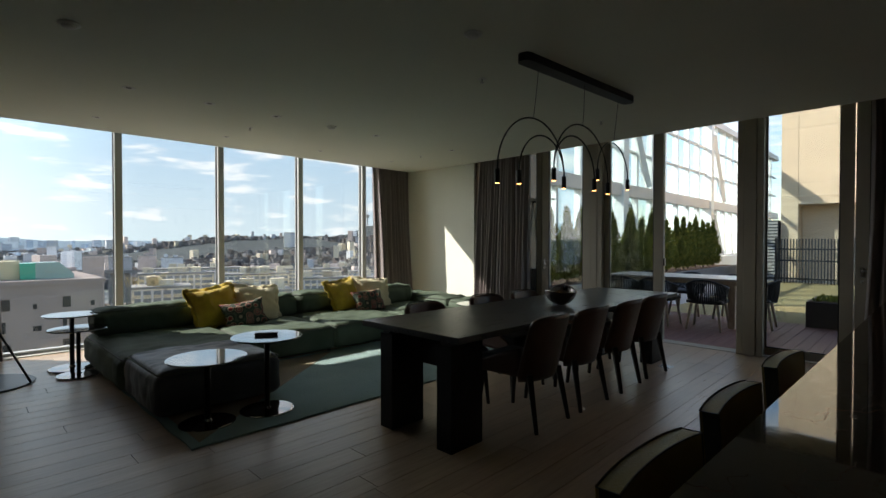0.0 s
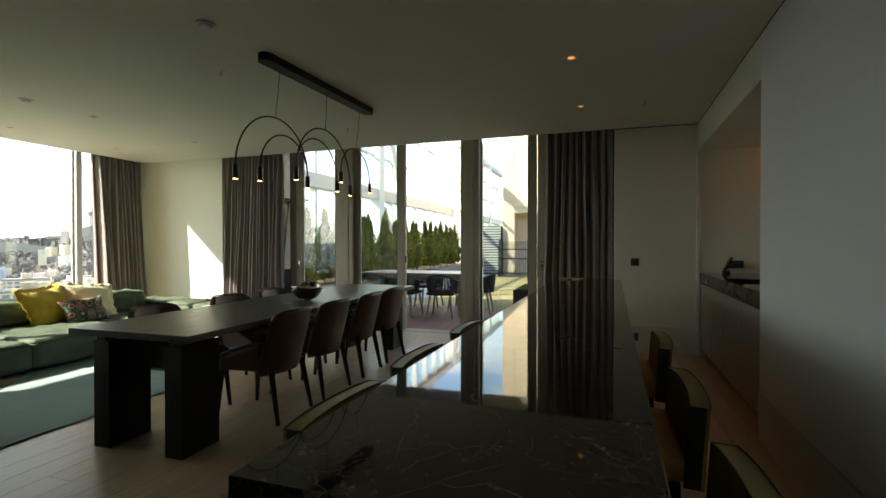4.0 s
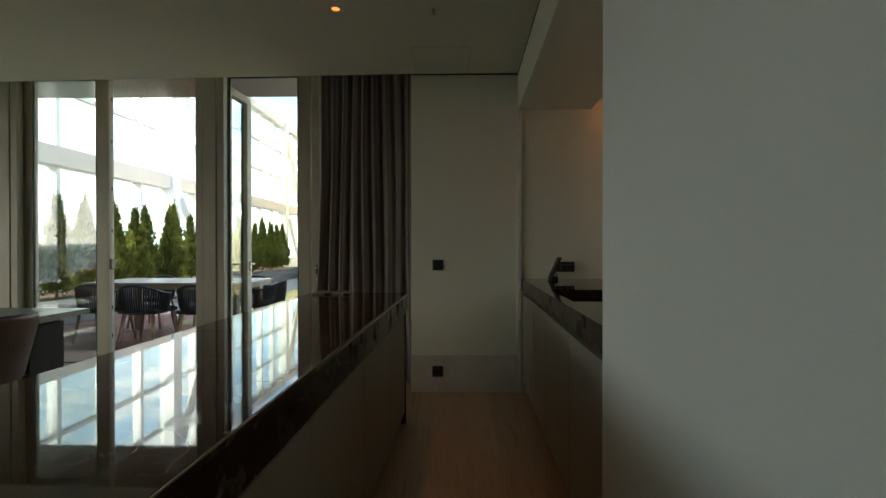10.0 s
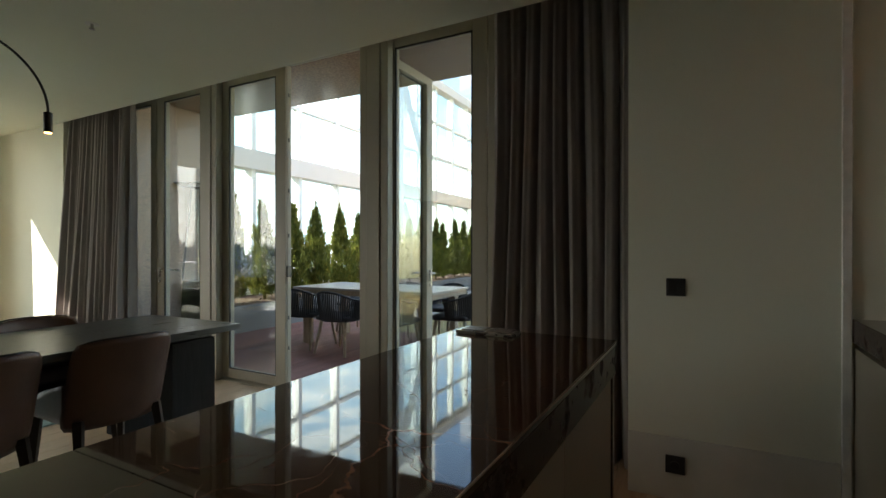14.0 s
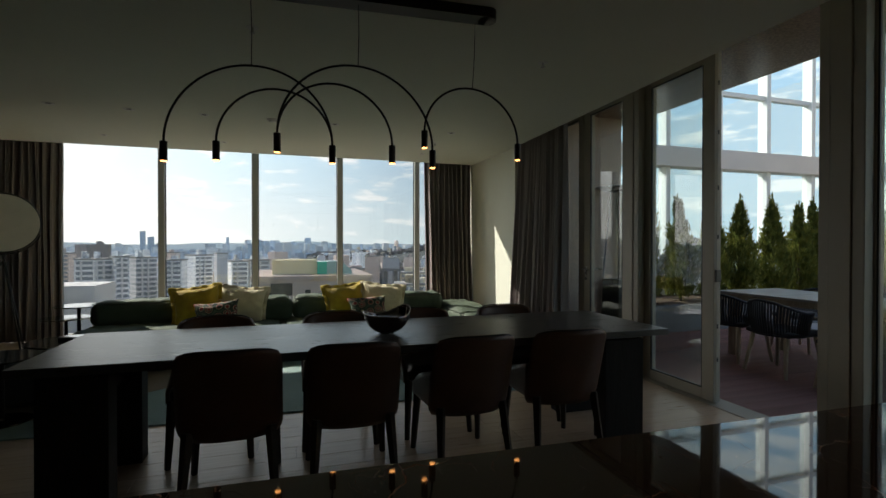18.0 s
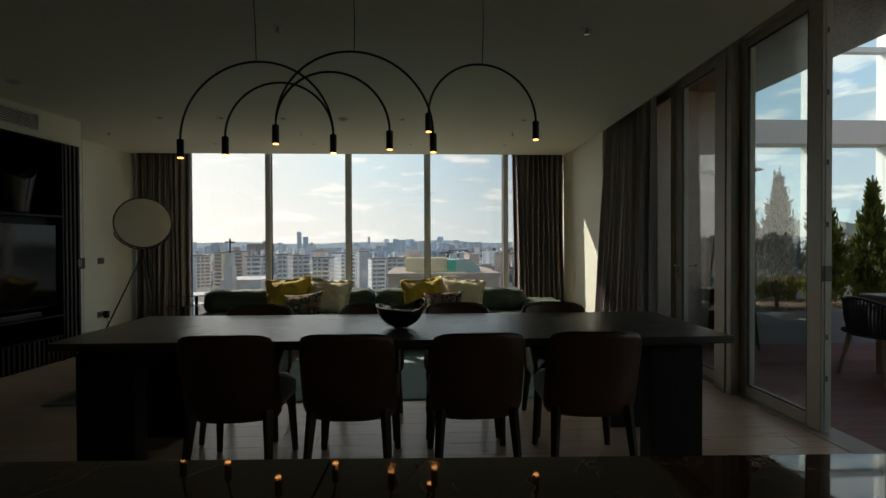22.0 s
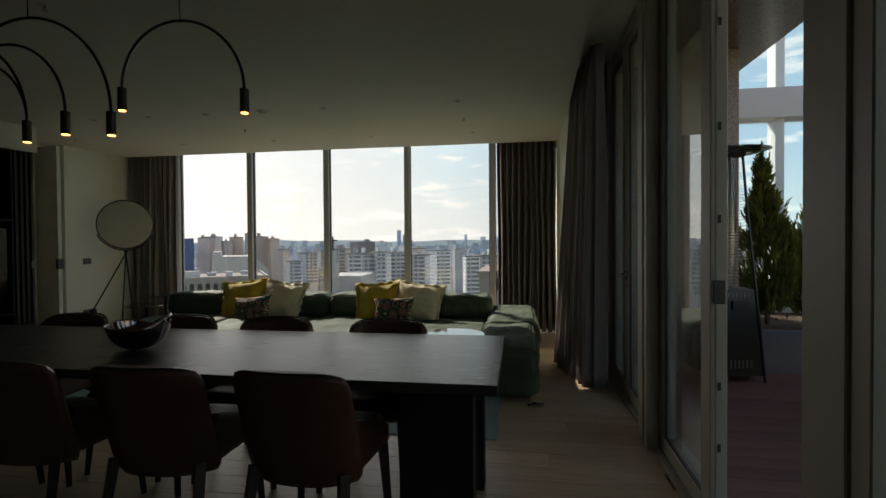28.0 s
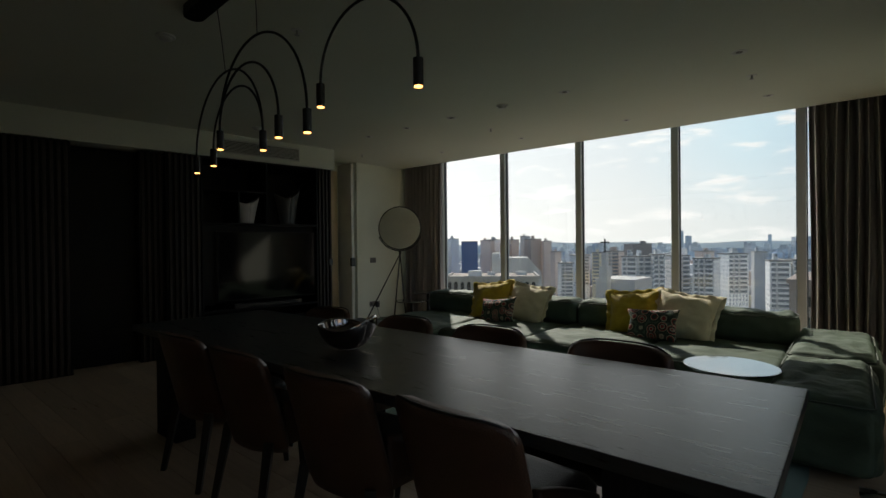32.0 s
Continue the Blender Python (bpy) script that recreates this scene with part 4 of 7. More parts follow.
# ---- sofa ----
sofa = empty("sectional_sofa", pose(0, 0, 0), "low modular green fabric sectional sofa with bolster backs", "sofa")


def module(name, x0, x1, y0, y1, z0, z1, mat, r=0.07, puff=0.02, seed=0, label="", crease=0.036):
    bm = softbox(x1 - x0 - 0.006, y1 - y0 - 0.006, z1 - z0, r, 44, puff, crease, seed)
    ob = part(name, moved(bm, pose((x0 + x1) / 2, (y0 + y1) / 2, z0)), mat, sofa, label, smooth=True)
    a, c, d, e, z = x0 + 0.045, x1 - 0.045, y0 + 0.045, y1 - 0.045, z1 - 0.012
    part("piping", tube([(a, d - 0.03, z), (c, d - 0.03, z), (c + 0.03, d, z), (c + 0.03, e, z), (c, e + 0.03, z), (a, e + 0.03, z), (a - 0.03, e, z), (a - 0.03, d, z)], 0.006, 6, closed=True), M_SOFA_SEAM, ob, smooth=True)
    return ob


for i, (x0, x1) in enumerate(((0.88, 2.02), (2.02, 3.10), (3.10, 4.22), (4.22, 5.27))):
    y0 = 4.98 if i == 0 else 5.16
    module("seat", x0, x1, y0, 6.58, 0.03, 0.315, M_SOFA, 0.06, 0.022, i)
for i, (x0, x1) in enumerate(((0.92, 2.16), (2.18, 3.20), (3.22, 4.26), (4.28, 5.30))):
    module("bolster", x0, x1, 6.22, 6.60, 0.305, 0.595, M_SOFA, 0.085, 0.02, 10 + i)
module("arm_block", 5.27, 5.82, 5.42, 6.68, 0.03, 0.425, M_SOFA, 0.07, 0.025, 21, crease=0.055)
module("arm_block", 5.27, 5.775, 4.21, 5.42, 0.03, 0.415, M_SOFA, 0.07, 0.025, 22, crease=0.055)
module("ottoman", 0.90, 1.86, 4.06, 4.97, 0.03, 0.36, M_OTTOMAN, 0.07, 0.02, 23, "dark leather ottoman module")
for x in (1.0, 1.9, 3.1, 4.2, 5.2, 5.7):
    for y in (5.3, 6.45):
        part("foot", cyl(0.02, 0.02, 0.0, 0.034, 12, x=x, y=y), M_PLASTIC, sofa)
for x, y in ((1.0, 4.2), (1.75, 4.2), (5.4, 4.4), (5.7, 4.4)):
    part("foot", cyl(0.02, 0.02, 0.0, 0.034, 12, x=x, y=y), M_PLASTIC, sofa)


def suzani(name):
    """Dark embroidered cloth with rows of rosettes."""
    m = bpy.data.materials.new(name)
    m.use_nodes = True
    nodes, links = m.node_tree.nodes, m.node_tree.links
    b = nodes["Principled BSDF"]
    b.inputs["Roughness"].default_value = 0.9
    tc = nodes.new("ShaderNodeTexCoord")
    mp = nodes.new("ShaderNodeMapping")
    mp.inputs["Scale"].default_value = (1, 0, 1)
    links.new(tc.outputs["Object"], mp.inputs["Vector"])
    vo = nodes.new("ShaderNodeTexVoronoi")
    vo.inputs["Scale"].default_value, vo.inputs["Randomness"].default_value = 10.5, 0.45
    links.new(mp.outputs[0], vo.inputs["Vector"])
    ramp = nodes.new("ShaderNodeValToRGB")
    ramp.color_ramp.interpolation = "CONSTANT"
    els = ramp.color_ramp.elements
    els[0].position, els[0].color = 0.0, (0.16, 0.36, 0.26, 1)
    els[1].position, els[1].color = 0.09, (0.42, 0.05, 0.045, 1)
    for pos, col in ((0.20, (0.62, 0.50, 0.38, 1)), (0.27, (0.06, 0.075, 0.058, 1)), (0.36, (0.40, 0.055, 0.05, 1)), (0.43, (0.60, 0.50, 0.36, 1)), (0.49, (0.062, 0.078, 0.06, 1)), (0.66, (0.13, 0.18, 0.125, 1))):
        e = els.new(pos)
        e.color = col
    links.new(vo.outputs["Distance"], ramp.inputs["Fac"])
    nz = nodes.new("ShaderNodeTexNoise")
    nz.inputs["Scale"].default_value = 90.0
    links.new(tc.outputs["Object"], nz.inputs["Vector"])
    mx = nodes.new("ShaderNodeMix")
    mx.data_type, mx.blend_type = "RGBA", "MULTIPLY"
    mx.inputs["Factor"].default_value = 0.6
    links.new(ramp.outputs["Color"], mx.inputs["A"])
    links.new(nz.outputs["Fac"], mx.inputs["B"])
    links.new(mx.outputs["Result"], b.inputs["Base Color"])
    bp = nodes.new("ShaderNodeBump")
    bp.inputs["Strength"].default_value, bp.inputs["Distance"].default_value = 0.5, 0.004
    links.new(nz.outputs["Fac"], bp.inputs["Height"])
    links.new(bp.outputs[0], b.inputs["Normal"])
    return m


M_SUZANI = suzani("embroidered_cloth")


def cushion(x, y, z, w, h, t, mat, lean, turn, label, seed, roll=0.0, flange=0.03):
    th = empty("throw_cushion", pose(x, y, z, lean, roll, turn), label, "cushion", "cushions on the sofa")
    part("cover", pillow(w, h, t, seed), mat, th, smooth=True)
    if flange:
        part("flange", flange_strip(w, h, flange * 1.3, seed), mat, th, smooth=True)
    return th


cushion(2.13, 6.05, 0.325, 0.55, 0.50, 0.19, M_YELLOW, -28, 6, "mustard yellow linen cushion with a frayed flange", 1, -7)
cushion(2.58, 6.07, 0.315, 0.56, 0.49, 0.19, M_CREAM, -28, -4, "pale cream linen cushion with a flange", 2, 5)
cushion(2.35, 5.86, 0.322, 0.52, 0.32, 0.14, M_SUZANI, -26, -3, "small embroidered lumbar cushion with red rosettes", 3, -6, 0.0)
cushion(3.94, 6.05, 0.318, 0.54, 0.49, 0.19, M_YELLOW, -28, 8, "mustard yellow linen cushion with a frayed flange", 4, -5)
cushion(4.36, 6.03, 0.315, 0.59, 0.49, 0.19, M_CREAM, -28, -6, "pale cream linen cushion with a flange", 5, 6)
cushion(4.16, 5.84, 0.318, 0.51, 0.33, 0.14, M_SUZANI, -27, -4, "small embroidered lumbar cushion with red rosettes", 6, -3, 0.0)



# ---- side tables ----
def side_table(name, x, y, r, h, base_r, label, second=None, top_mat=M_MIRROR_TOP):
    th = empty(name, pose(x, y, 0.012), label, "side table")
    part("tabletop", lathe([(0.02, h - 0.014), (r - 0.006, h - 0.014), (r, h - 0.008), (r, h - 0.003), (r - 0.004, h), (0.02, h)], 56), top_mat, th, smooth=False)
    part("stem", cyl(0.021, 0.021, 0.01, h - 0.014, 20), M_BLACK_METAL, th, smooth=True)
    part("base", lathe([(0.01, 0.0), (base_r, 0.0), (base_r, 0.006), (base_r - 0.01, 0.009), (0.03, 0.013), (0.022, 0.03)], 48), M_CHROME, th, smooth=False)
    if second:
        sx, sy, sh = second
        part("lower_top", moved(lathe([(0.02, sh - 0.012), (r - 0.004, sh - 0.012), (r, sh - 0.006), (r - 0.004, sh), (0.02, sh)], 48), pose(sx, sy, 0)), top_mat, th)
        part("lower_stem", moved(cyl(0.018, 0.018, 0.008, sh - 0.012, 16), pose(sx, sy, 0)), M_BLACK_METAL, th, smooth=True)
        part("lower_base", moved(lathe([(0.01, 0.0), (base_r * 0.9, 0.0), (base_r * 0.9, 0.006), (0.03, 0.012), (0.02, 0.02)], 40), pose(sx, sy, 0.0)), M_CHROME, th)
    return th


t_a = side_table("side_table", 0.755, 6.43, 0.25, 0.556, 0.20, "pair of nested round side tables with mirror-dark tops", (0.0, -0.36, 0.458))
side_table("coffee_table", 1.60, 3.80, 0.265, 0.575, 0.20, "round pedestal coffee table with a glossy pale top")
side_table("coffee_table", 1.17, 3.84, 0.27, 0.475, 0.19, "low round pedestal coffee table with a mirror top")
side_table("coffee_table", 5.05, 4.62, 0.28, 0.44, 0.19, "round pedestal table with a pale glossy top", None)
remote = empty("remote_control_tray", pose(1.60, 3.81, 0.588, 0, 0, -35), "black remote control lying on the round table", "remote control")
part("body", box(-0.085, 0.085, -0.024, 0.024, 0.0, 0.022, 0.005, 2), M_PLASTIC, remote)
for i in range(5):
    part("button", box(-0.06 + i * 0.026, -0.046 + i * 0.026, -0.008, 0.008, 0.022, 0.0245, 0.001), M_SOCKET, remote)

# ---- rug ----
rug = empty("area_rug", pose(0, 0, 0), "large teal-grey wool rug under the seating", "rug")


def rug_surface(u, v):
    return (0.93 + 4.55 * u + 0.006 * math.sin(v * 19), 3.44 + 1.80 * v + 0.006 * math.sin(u * 31), 0.007 + 0.0012 * noise.noise(Vector((u * 20, v * 9, 0))))


part("carpet", shell(rug_surface, 60, 24, 0.011), M_RUG, rug)
EDGE = ((1.0, 3.51), (3.02, 5.165), (1.0, 5.165))


def beige_surface(u, v):
    """The beige corner of the rug, a triangle between the diagonal seam and the sofa."""
    x = EDGE[0][0] + (EDGE[1][0] - EDGE[0][0]) * u
    low = EDGE[0][1] + (EDGE[1][1] - 0.02 - EDGE[0][1]) * u
    return (x, low + (EDGE[2][1] - low) * v, 0.014 + 0.001 * noise.noise(Vector((u * 20, v * 9, 3))))


part("beige_field", shell(beige_surface, 50, 10, 0.004), M_RUG_BEIGE, rug, "beige triangular field of the rug")

# ---- floor lamp ----
lamp = empty("floor_lamp", pose(-0.105, 6.70, 0), "tripod floor lamp with a large pale disc shade", "floor lamp")
disc = part("shade", moved(cyl(0.345, 0.345, -0.02, 0.02, 64, 0.006), pose(0, 0.0, 1.56, 90, 0, 34)), M_LAMPDISC, lamp, "pale fabric disc")
ringpts = [Vector((0.352 * math.cos(k * math.pi / 32), 0, 0.352 * math.sin(k * math.pi / 32))) for k in range(64)]
part("ring", moved(tube(ringpts, 0.011, 8, True), pose(0, 0, 1.56, 0, 0, 34)), M_BLACK_METAL, lamp, smooth=True)
bracket = [Vector((0.378 * math.cos(a), 0, 0.378 * math.sin(a))) for a in [math.pi * (1.12 + 0.76 * k / 24) for k in range(25)]]
part("bracket", moved(tube(bracket, 0.009, 8), pose(0, 0, 1.56, 0, 0, 34)), M_BLACK_METAL, lamp, smooth=True)
part("joint", cyl(0.018, 0.022, 1.12, 1.185, 16), M_BLACK_METAL, lamp)
for a in (200, 330, 85):
    ex, ey = 0.40 * math.cos(radians(a)), 0.40 * math.sin(radians(a))
    part("leg", tube([(0, 0, 1.13), (ex + 0.15, ey - 0.45, 0.014)], 0.010, 8), M_BLACK_METAL, lamp, smooth=True)
part("base_disc", moved(lathe([(0.01, 0.0), (0.40, 0.0), (0.405, 0.006), (0.395, 0.014), (0.01, 0.014)], 56), pose(0.15, -0.45, 0)), M_BLACK_METAL, lamp)

# ---- media unit with slats ----
unit = empty("media_unit", MEDIA, "dark built-in media wall with open shelves and vertical timber slats", "media cabinet")
part("back_panel", box(-0.60, -0.56, 1.62, 5.02, 0.0, 2.345), M_DARK_PANEL, unit)
part("side_panel", box(-0.56, -0.005, 4.975, 4.995, 0.0, 2.345), M_DARK_PANEL, unit)
part("side_panel", box(-0.56, -0.005, 3.485, 3.505, 0.0, 2.345), M_DARK_PANEL, unit)
part("top_panel", box(-0.56, -0.005, 3.505, 4.975, 2.325, 2.345), M_DARK_PANEL, unit)
part("shelf", box(-0.56, -0.005, 3.505, 4.975, 1.54, 1.565, 0.002), M_DARK_PANEL, unit)
part("shelf", box(-0.56, -0.005, 3.505, 4.265, 1.945, 1.965, 0.002), M_DARK_PANEL, unit)
part("divider", box(-0.56, -0.005, 4.265, 4.285, 1.565, 2.325, 0.002), M_DARK_PANEL, unit)
part("divider", box(-0.56, -0.005, 3.91, 3.93, 1.565, 1.945, 0.002), M_DARK_PANEL, unit)
part("screen_backing", box(-0.56, -0.10, 3.505, 4.975, 0.59, 1.54), M_DARK_PANEL, unit)
part("media_shelf", box(-0.56, -0.005, 3.505, 4.975, 0.485, 0.508, 0.002), M_DARK_PANEL, unit)
part("lower_divider", box(-0.56, -0.02, 4.26, 4.28, 0.285, 0.485), M_DARK_PANEL, unit)
part("base_shelf", box(-0.56, -0.005, 3.505, 4.975, 0.27, 0.285, 0.002), M_DARK_PANEL, unit)
part("plinth", box(-0.56, -0.035, 3.505, 4.975, 0.0, 0.27), M_DARK_PANEL, unit)
part("slat_backing", box(-0.56, -0.035, 4.995, 5.22, 0.0, 2.345), M_DARK_PANEL, unit)
part("slat_backing", box(-0.56, -0.035, 3.12, 3.485, 0.0, 2.345), M_DARK_PANEL, unit)
part("slat_backing", box(-0.56, -0.135, 2.88, 3.12, 0.0, 2.345), M_DARK_PANEL, unit)
part("slat_backing", box(-0.56, -0.035, 1.62, 2.27, 0.0, 2.345), M_DARK_PANEL, unit)
slat_mesh = bpy.data.meshes.new("slat")
b = box(-0.034, 0.0, -0.014, 0.014, 0.01, 2.345, 0.002)
b.to_mesh(slat_mesh)
b.free()
slat_mesh.materials.append(M_SLAT)
low_mesh = bpy.data.meshes.new("low_slat")
b = box(-0.034, 0.0, -0.014, 0.014, 0.01, 0.268, 0.002)
b.to_mesh(low_mesh)
b.free()
low_mesh.materials.append(M_SLAT)
for y0, y1, me, back in ((5.0, 5.22, slat_mesh, 0), (3.13, 3.485, slat_mesh, 0), (2.885, 3.11, slat_mesh, 0.1), (1.64, 2.26, slat_mesh, 0), (3.505, 4.975, low_mesh, 0)):
    k = int(round((y1 - y0) / 0.055))
    for i in range(k):
        shared_part("slat", me, unit, pose(-0.001 - back, y0 + 0.0275 + i * (y1 - y0) / k, 0))
part("dark_door", box(-0.36, -0.30, 2.275, 2.875, 0.0, 2.345, 0.003), M_DARK_PANEL, unit, "dark flush door between the slats")

tv = empty("television", MEDIA @ pose(-0.05, 4.32, 0.485), "large flat black wall television, switched off", "television")
part("bezel", box(-0.05, 0.0, -0.65, 0.65, 0.12, 0.98, 0.006), M_PLASTIC, tv)
part("screen", box(0.0, 0.004, -0.64, 0.64, 0.132, 0.97), M_TV, tv)
bar = empty("sound_bar", MEDIA @ pose(-0.10, 4.32, 0.508), "black sound bar on the media shelf", "sound bar")
part("body", box(-0.05, 0.05, -0.45, 0.45, 0.0, 0.055, 0.008, 2), M_PLASTIC, bar)
part("grille", box(0.05, 0.053, -0.43, 0.43, 0.01, 0.046), M_SOCKET, bar)


def vase(name, x, y, z, w, h, mat, label, flip):
    th = empty(name, MEDIA @ pose(x, y, z), label, "vase")
    def surf(u, v):
        a = 2 * math.pi * u
        side = math.sin(a)
        r = 0.5 * w * (0.52 + 0.46 * v ** 1.2)
        top = h * (0.70 + 0.20 * side ** 2 + 0.10 * flip * side)
        return (r * math.cos(a) * 0.62, r * side, 0.004 + top * v)
    bm = shell(surf, 40, 14, 0.008)
    join(bm, moved(cyl(0.5 * w * 0.51, 0.5 * w * 0.51, 0.0, 0.012, 40), Matrix.Diagonal((0.62, 1, 1, 1))))
    part("body", bm, mat, th, smooth=True)
    return th


M_VASE = material("grey_glaze", (0.62, 0.59, 0.58), 0.2, alt=(0.52, 0.49, 0.48), scale=4, bump=0.1, bump_scale=50)
M_VASE_DARK = material("black_glaze", (0.06, 0.056, 0.052), 0.35, scale=4, bump=0.1, bump_scale=50)
vase("ceramic_vase", -0.13, 4.07, 1.566, 0.31, 0.35, M_VASE, "grey glazed ceramic vase with a slanting rim", 1)
vase("ceramic_vase", -0.15, 4.62, 1.566, 0.36, 0.50, M_VASE_DARK, "tall dark ceramic vase with a slanting rim", 1)

vent = empty("air_vent", MEDIA @ pose(-0.06, 4.225, 2.505), "long white slatted air-conditioning grille", "air vent")
part("backing", box(0.0, 0.002, -0.52, 0.52, -0.075, 0.075), M_FRAME_DARK, vent)
bm = box(0.0, 0.012, -0.533, 0.533, 0.075, 0.088)
box(0.0, 0.012, -0.533, 0.533, -0.088, -0.075, bm=bm)
box(0.0, 0.012, -0.533, -0.52, -0.075, 0.075, bm=bm)
box(0.0, 0.012, 0.52, 0.533, -0.075, 0.075, bm=bm)
box(0.002, 0.012, -0.004, 0.004, -0.075, 0.075, bm=bm)
part("frame", bm, M_TRIM, vent)
for i in range(9):
    part("slat", box(0.002, 0.011, -0.52, 0.52, -0.069 + i * 0.0168, -0.063 + i * 0.0168), M_TRIM, vent)

# door recess beside the unit
door = empty("door_1", pose(0, 0, 0), "pale flush door in a shallow recess", "door", kind="structure")
part("door_panel", box(-0.86, -0.82, 5.32, 5.98, 0.0, 2.5, 0.003), M_DOOR_WARM_LIT, door)
part("door_edge", box(-0.86, -0.52, 6.02, 6.075, 0.0, 2.6, 0.003), M_TRIM, door, "edge of an open pocket door")
part("door_handle", box(-0.55, -0.505, 6.005, 6.09, 0.94, 1.08, 0.004), M_PLASTIC, door, "black door pull")
part("door_frame", box(-0.86, -0.60, 6.20, 6.262, 0.0, 2.65, 0.003), M_WALL, door)


def plate(x, y, z, normal, w, h, mat, label, gang=1, round_hole=False, category="switch", name="light_switch"):
    """A wall plate; normal: 'x', '-x' or 'y'."""
    turn = {"x": 90, "-x": -90, "y": 180, "-y": 0}[normal]
    th = empty(name, pose(x, y, z, 0, 0, turn), label, category)
    part("plate", box(-w / 2, w / 2, -0.009, 0, -h / 2, h / 2, 0.002), mat, th)
    for g in range(gang):
        x0 = -w / 2 + w * g / gang
        if round_hole:
            part("socket", moved(cyl(0.020, 0.020, -0.004, 0.004, 20), pose(x0 + w / gang / 2, -0.010, 0, 90, 0, 0)), M_PLASTIC, th)
        else:
            part("rocker", box(x0 + 0.008, x0 + w / gang - 0.008, -0.013, -0.009, -h / 2 + 0.012, h / 2 - 0.012, 0.002), mat, th)
    return th


plate(5.956, -0.524, 1.062, "-x", 0.088, 0.088, M_SOCKET, "black square light switch on the pier wall", 2)
plate(5.944, -0.522, 0.178, "-x", 0.088, 0.088, M_SOCKET, "black square wall socket low on the pier", 1, True, "socket", "wall_socket")
plate(-0.60, 6.54, 1.025, "x", 0.13, 0.085, M_SWITCH, "grey double light switch on the wall", 2)
plate(-0.60, 6.53, 0.28, "x", 0.15, 0.085, M_SWITCH, "grey double wall socket with a plugged adapter", 2, True, "socket", "wall_socket")
adapter = empty("power_adapter", pose(-0.585, 6.60, 0.27), "black power adapter plugged into the socket", "adapter")
part("body", box(0.0, 0.05, -0.03, 0.03, -0.05, 0.05, 0.006), M_PLASTIC, adapter)
part("cable", tube([(0.02, 0, -0.05), (0.03, 0.02, -0.16), (0.06, 0.04, -0.262), (0.25, 0.05, -0.266), (0.35, 0.03, -0.266)], 0.003, 6), M_PLASTIC, adapter)
plate(0.036, 5.19, 1.045, "x", 0.06, 0.085, M_SWITCH, "small grey keypad on the slats", 1)
fbox = empty("floor_socket", pose(5.755, 4.165, 0.0, 0, 0, 0), "flush metal floor socket box in the planks", "floor socket")
part("frame", box(-0.065, 0.065, -0.065, 0.065, 0.0, 0.003, 0.001), M_STEEL, fbox)
part("lid", box(-0.055, 0.055, -0.055, 0.055, 0.003, 0.006, 0.001), M_STEEL, fbox)
copy_thing(fbox, pose(5.17, 2.09, 0.0))


# ---- curtains ----
def curtain(name, ax, a0, a1, off, depth, folds, seed, label, z0=0.012, z1=2.93, gather=0.0, flare=0.0, slant=0.0):
    """A pleated curtain along the x or y axis from a0 to a1."""
    rnd = random.Random(seed)
    phase = [rnd.uniform(-0.5, 0.5) for _ in range(folds + 2)]
    def surf(u, v):
        k = u * folds
        i = int(k)
        w = math.sin(2 * math.pi * k + phase[i] * 1.2 * (1 - (k - i)) + phase[i + 1] * 1.2 * (k - i))
        w2 = 0.35 * math.sin(4.1 * math.pi * k + seed)
        swell = 0.65 + 0.35 * (1 - v) + 0.18 * math.sin(3 * v + i * 1.7)
        s = a0 + (a1 - a0) * (u + 0.012 * math.sin(5 * v + i))
        s += gather * (1 - v) ** 2 * (u - 0.5) + 0.012 * (1 - v) * math.sin(i * 2.3)
        d = off + slant * (u - 0.5) * (1.2 - 0.8 * v) - flare * (1 - v) ** 1.3 + depth * (1 + 4 * abs(flare) * (1 - v)) * swell * (w + w2) * 0.5
        z = z0 + (z1 - z0) * v
        return (s, d, z) if ax == "x" else (d, s, z)
    th = empty(name, None, label, "curtain", "curtains")
    part("cloth", shell(surf, folds * 20, 18, 0.004), M_CURTAIN, th, smooth=True)
    rail = box(min(a0, a1) - 0.02, max(a0, a1) + 0.02, off - 0.012, off + 0.012, z1, z1 + 0.03) if ax == "x" else box(off - 0.012, off + 0.012, min(a0, a1) - 0.02, max(a0, a1) + 0.02, z1, z1 + 0.03)
    part("rail", rail, M_TRIM, th)
    return th


TAUPE = "full-length pleated taupe curtain drawn to the side of the window"
curtain("curtain", "x", 5.33, 6.138, 7.335, 0.17, 10, 1, TAUPE, flare=0.10)
curtain("curtain", "x", -0.58, 0.26, 7.365, 0.17, 10, 2, TAUPE)
curtain("curtain", "y", 4.60, 5.50, 6.25, 0.13, 12, 3, TAUPE, gather=0.02, flare=0.08, slant=-0.17)
curtain("curtain", "y", -0.33, 0.53, 6.22, 0.115, 9, 4, TAUPE, gather=0.12)

# ---- kitchen niche ----
def k_thing(name, label, category, x=0.0, y=0.0, z=0.0, rz=0.0, group=""):
    return empty(name, KITCHEN @ pose(x, y, z, 0, 0, rz), label, category, group)


counter = k_thing("kitchen_worktop", "polished black marble kitchen worktop with an inset sink", "worktop")
CT = 0.948
SX0, SX1, SY0, SY1 = -1.68, -1.03, -0.42, -0.09
bm = box(-2.52, 0.0, SY1, -0.03, CT - 0.03, CT)
box(-2.52, 0.0, -0.75, SY0, CT - 0.03, CT, bm=bm)
box(-2.52, SX0, SY0, SY1, CT - 0.03, CT, bm=bm)
box(SX1, 0.0, SY0, SY1, CT - 0.03, CT, bm=bm)
part("slab", bm, M_MARBLE, counter)
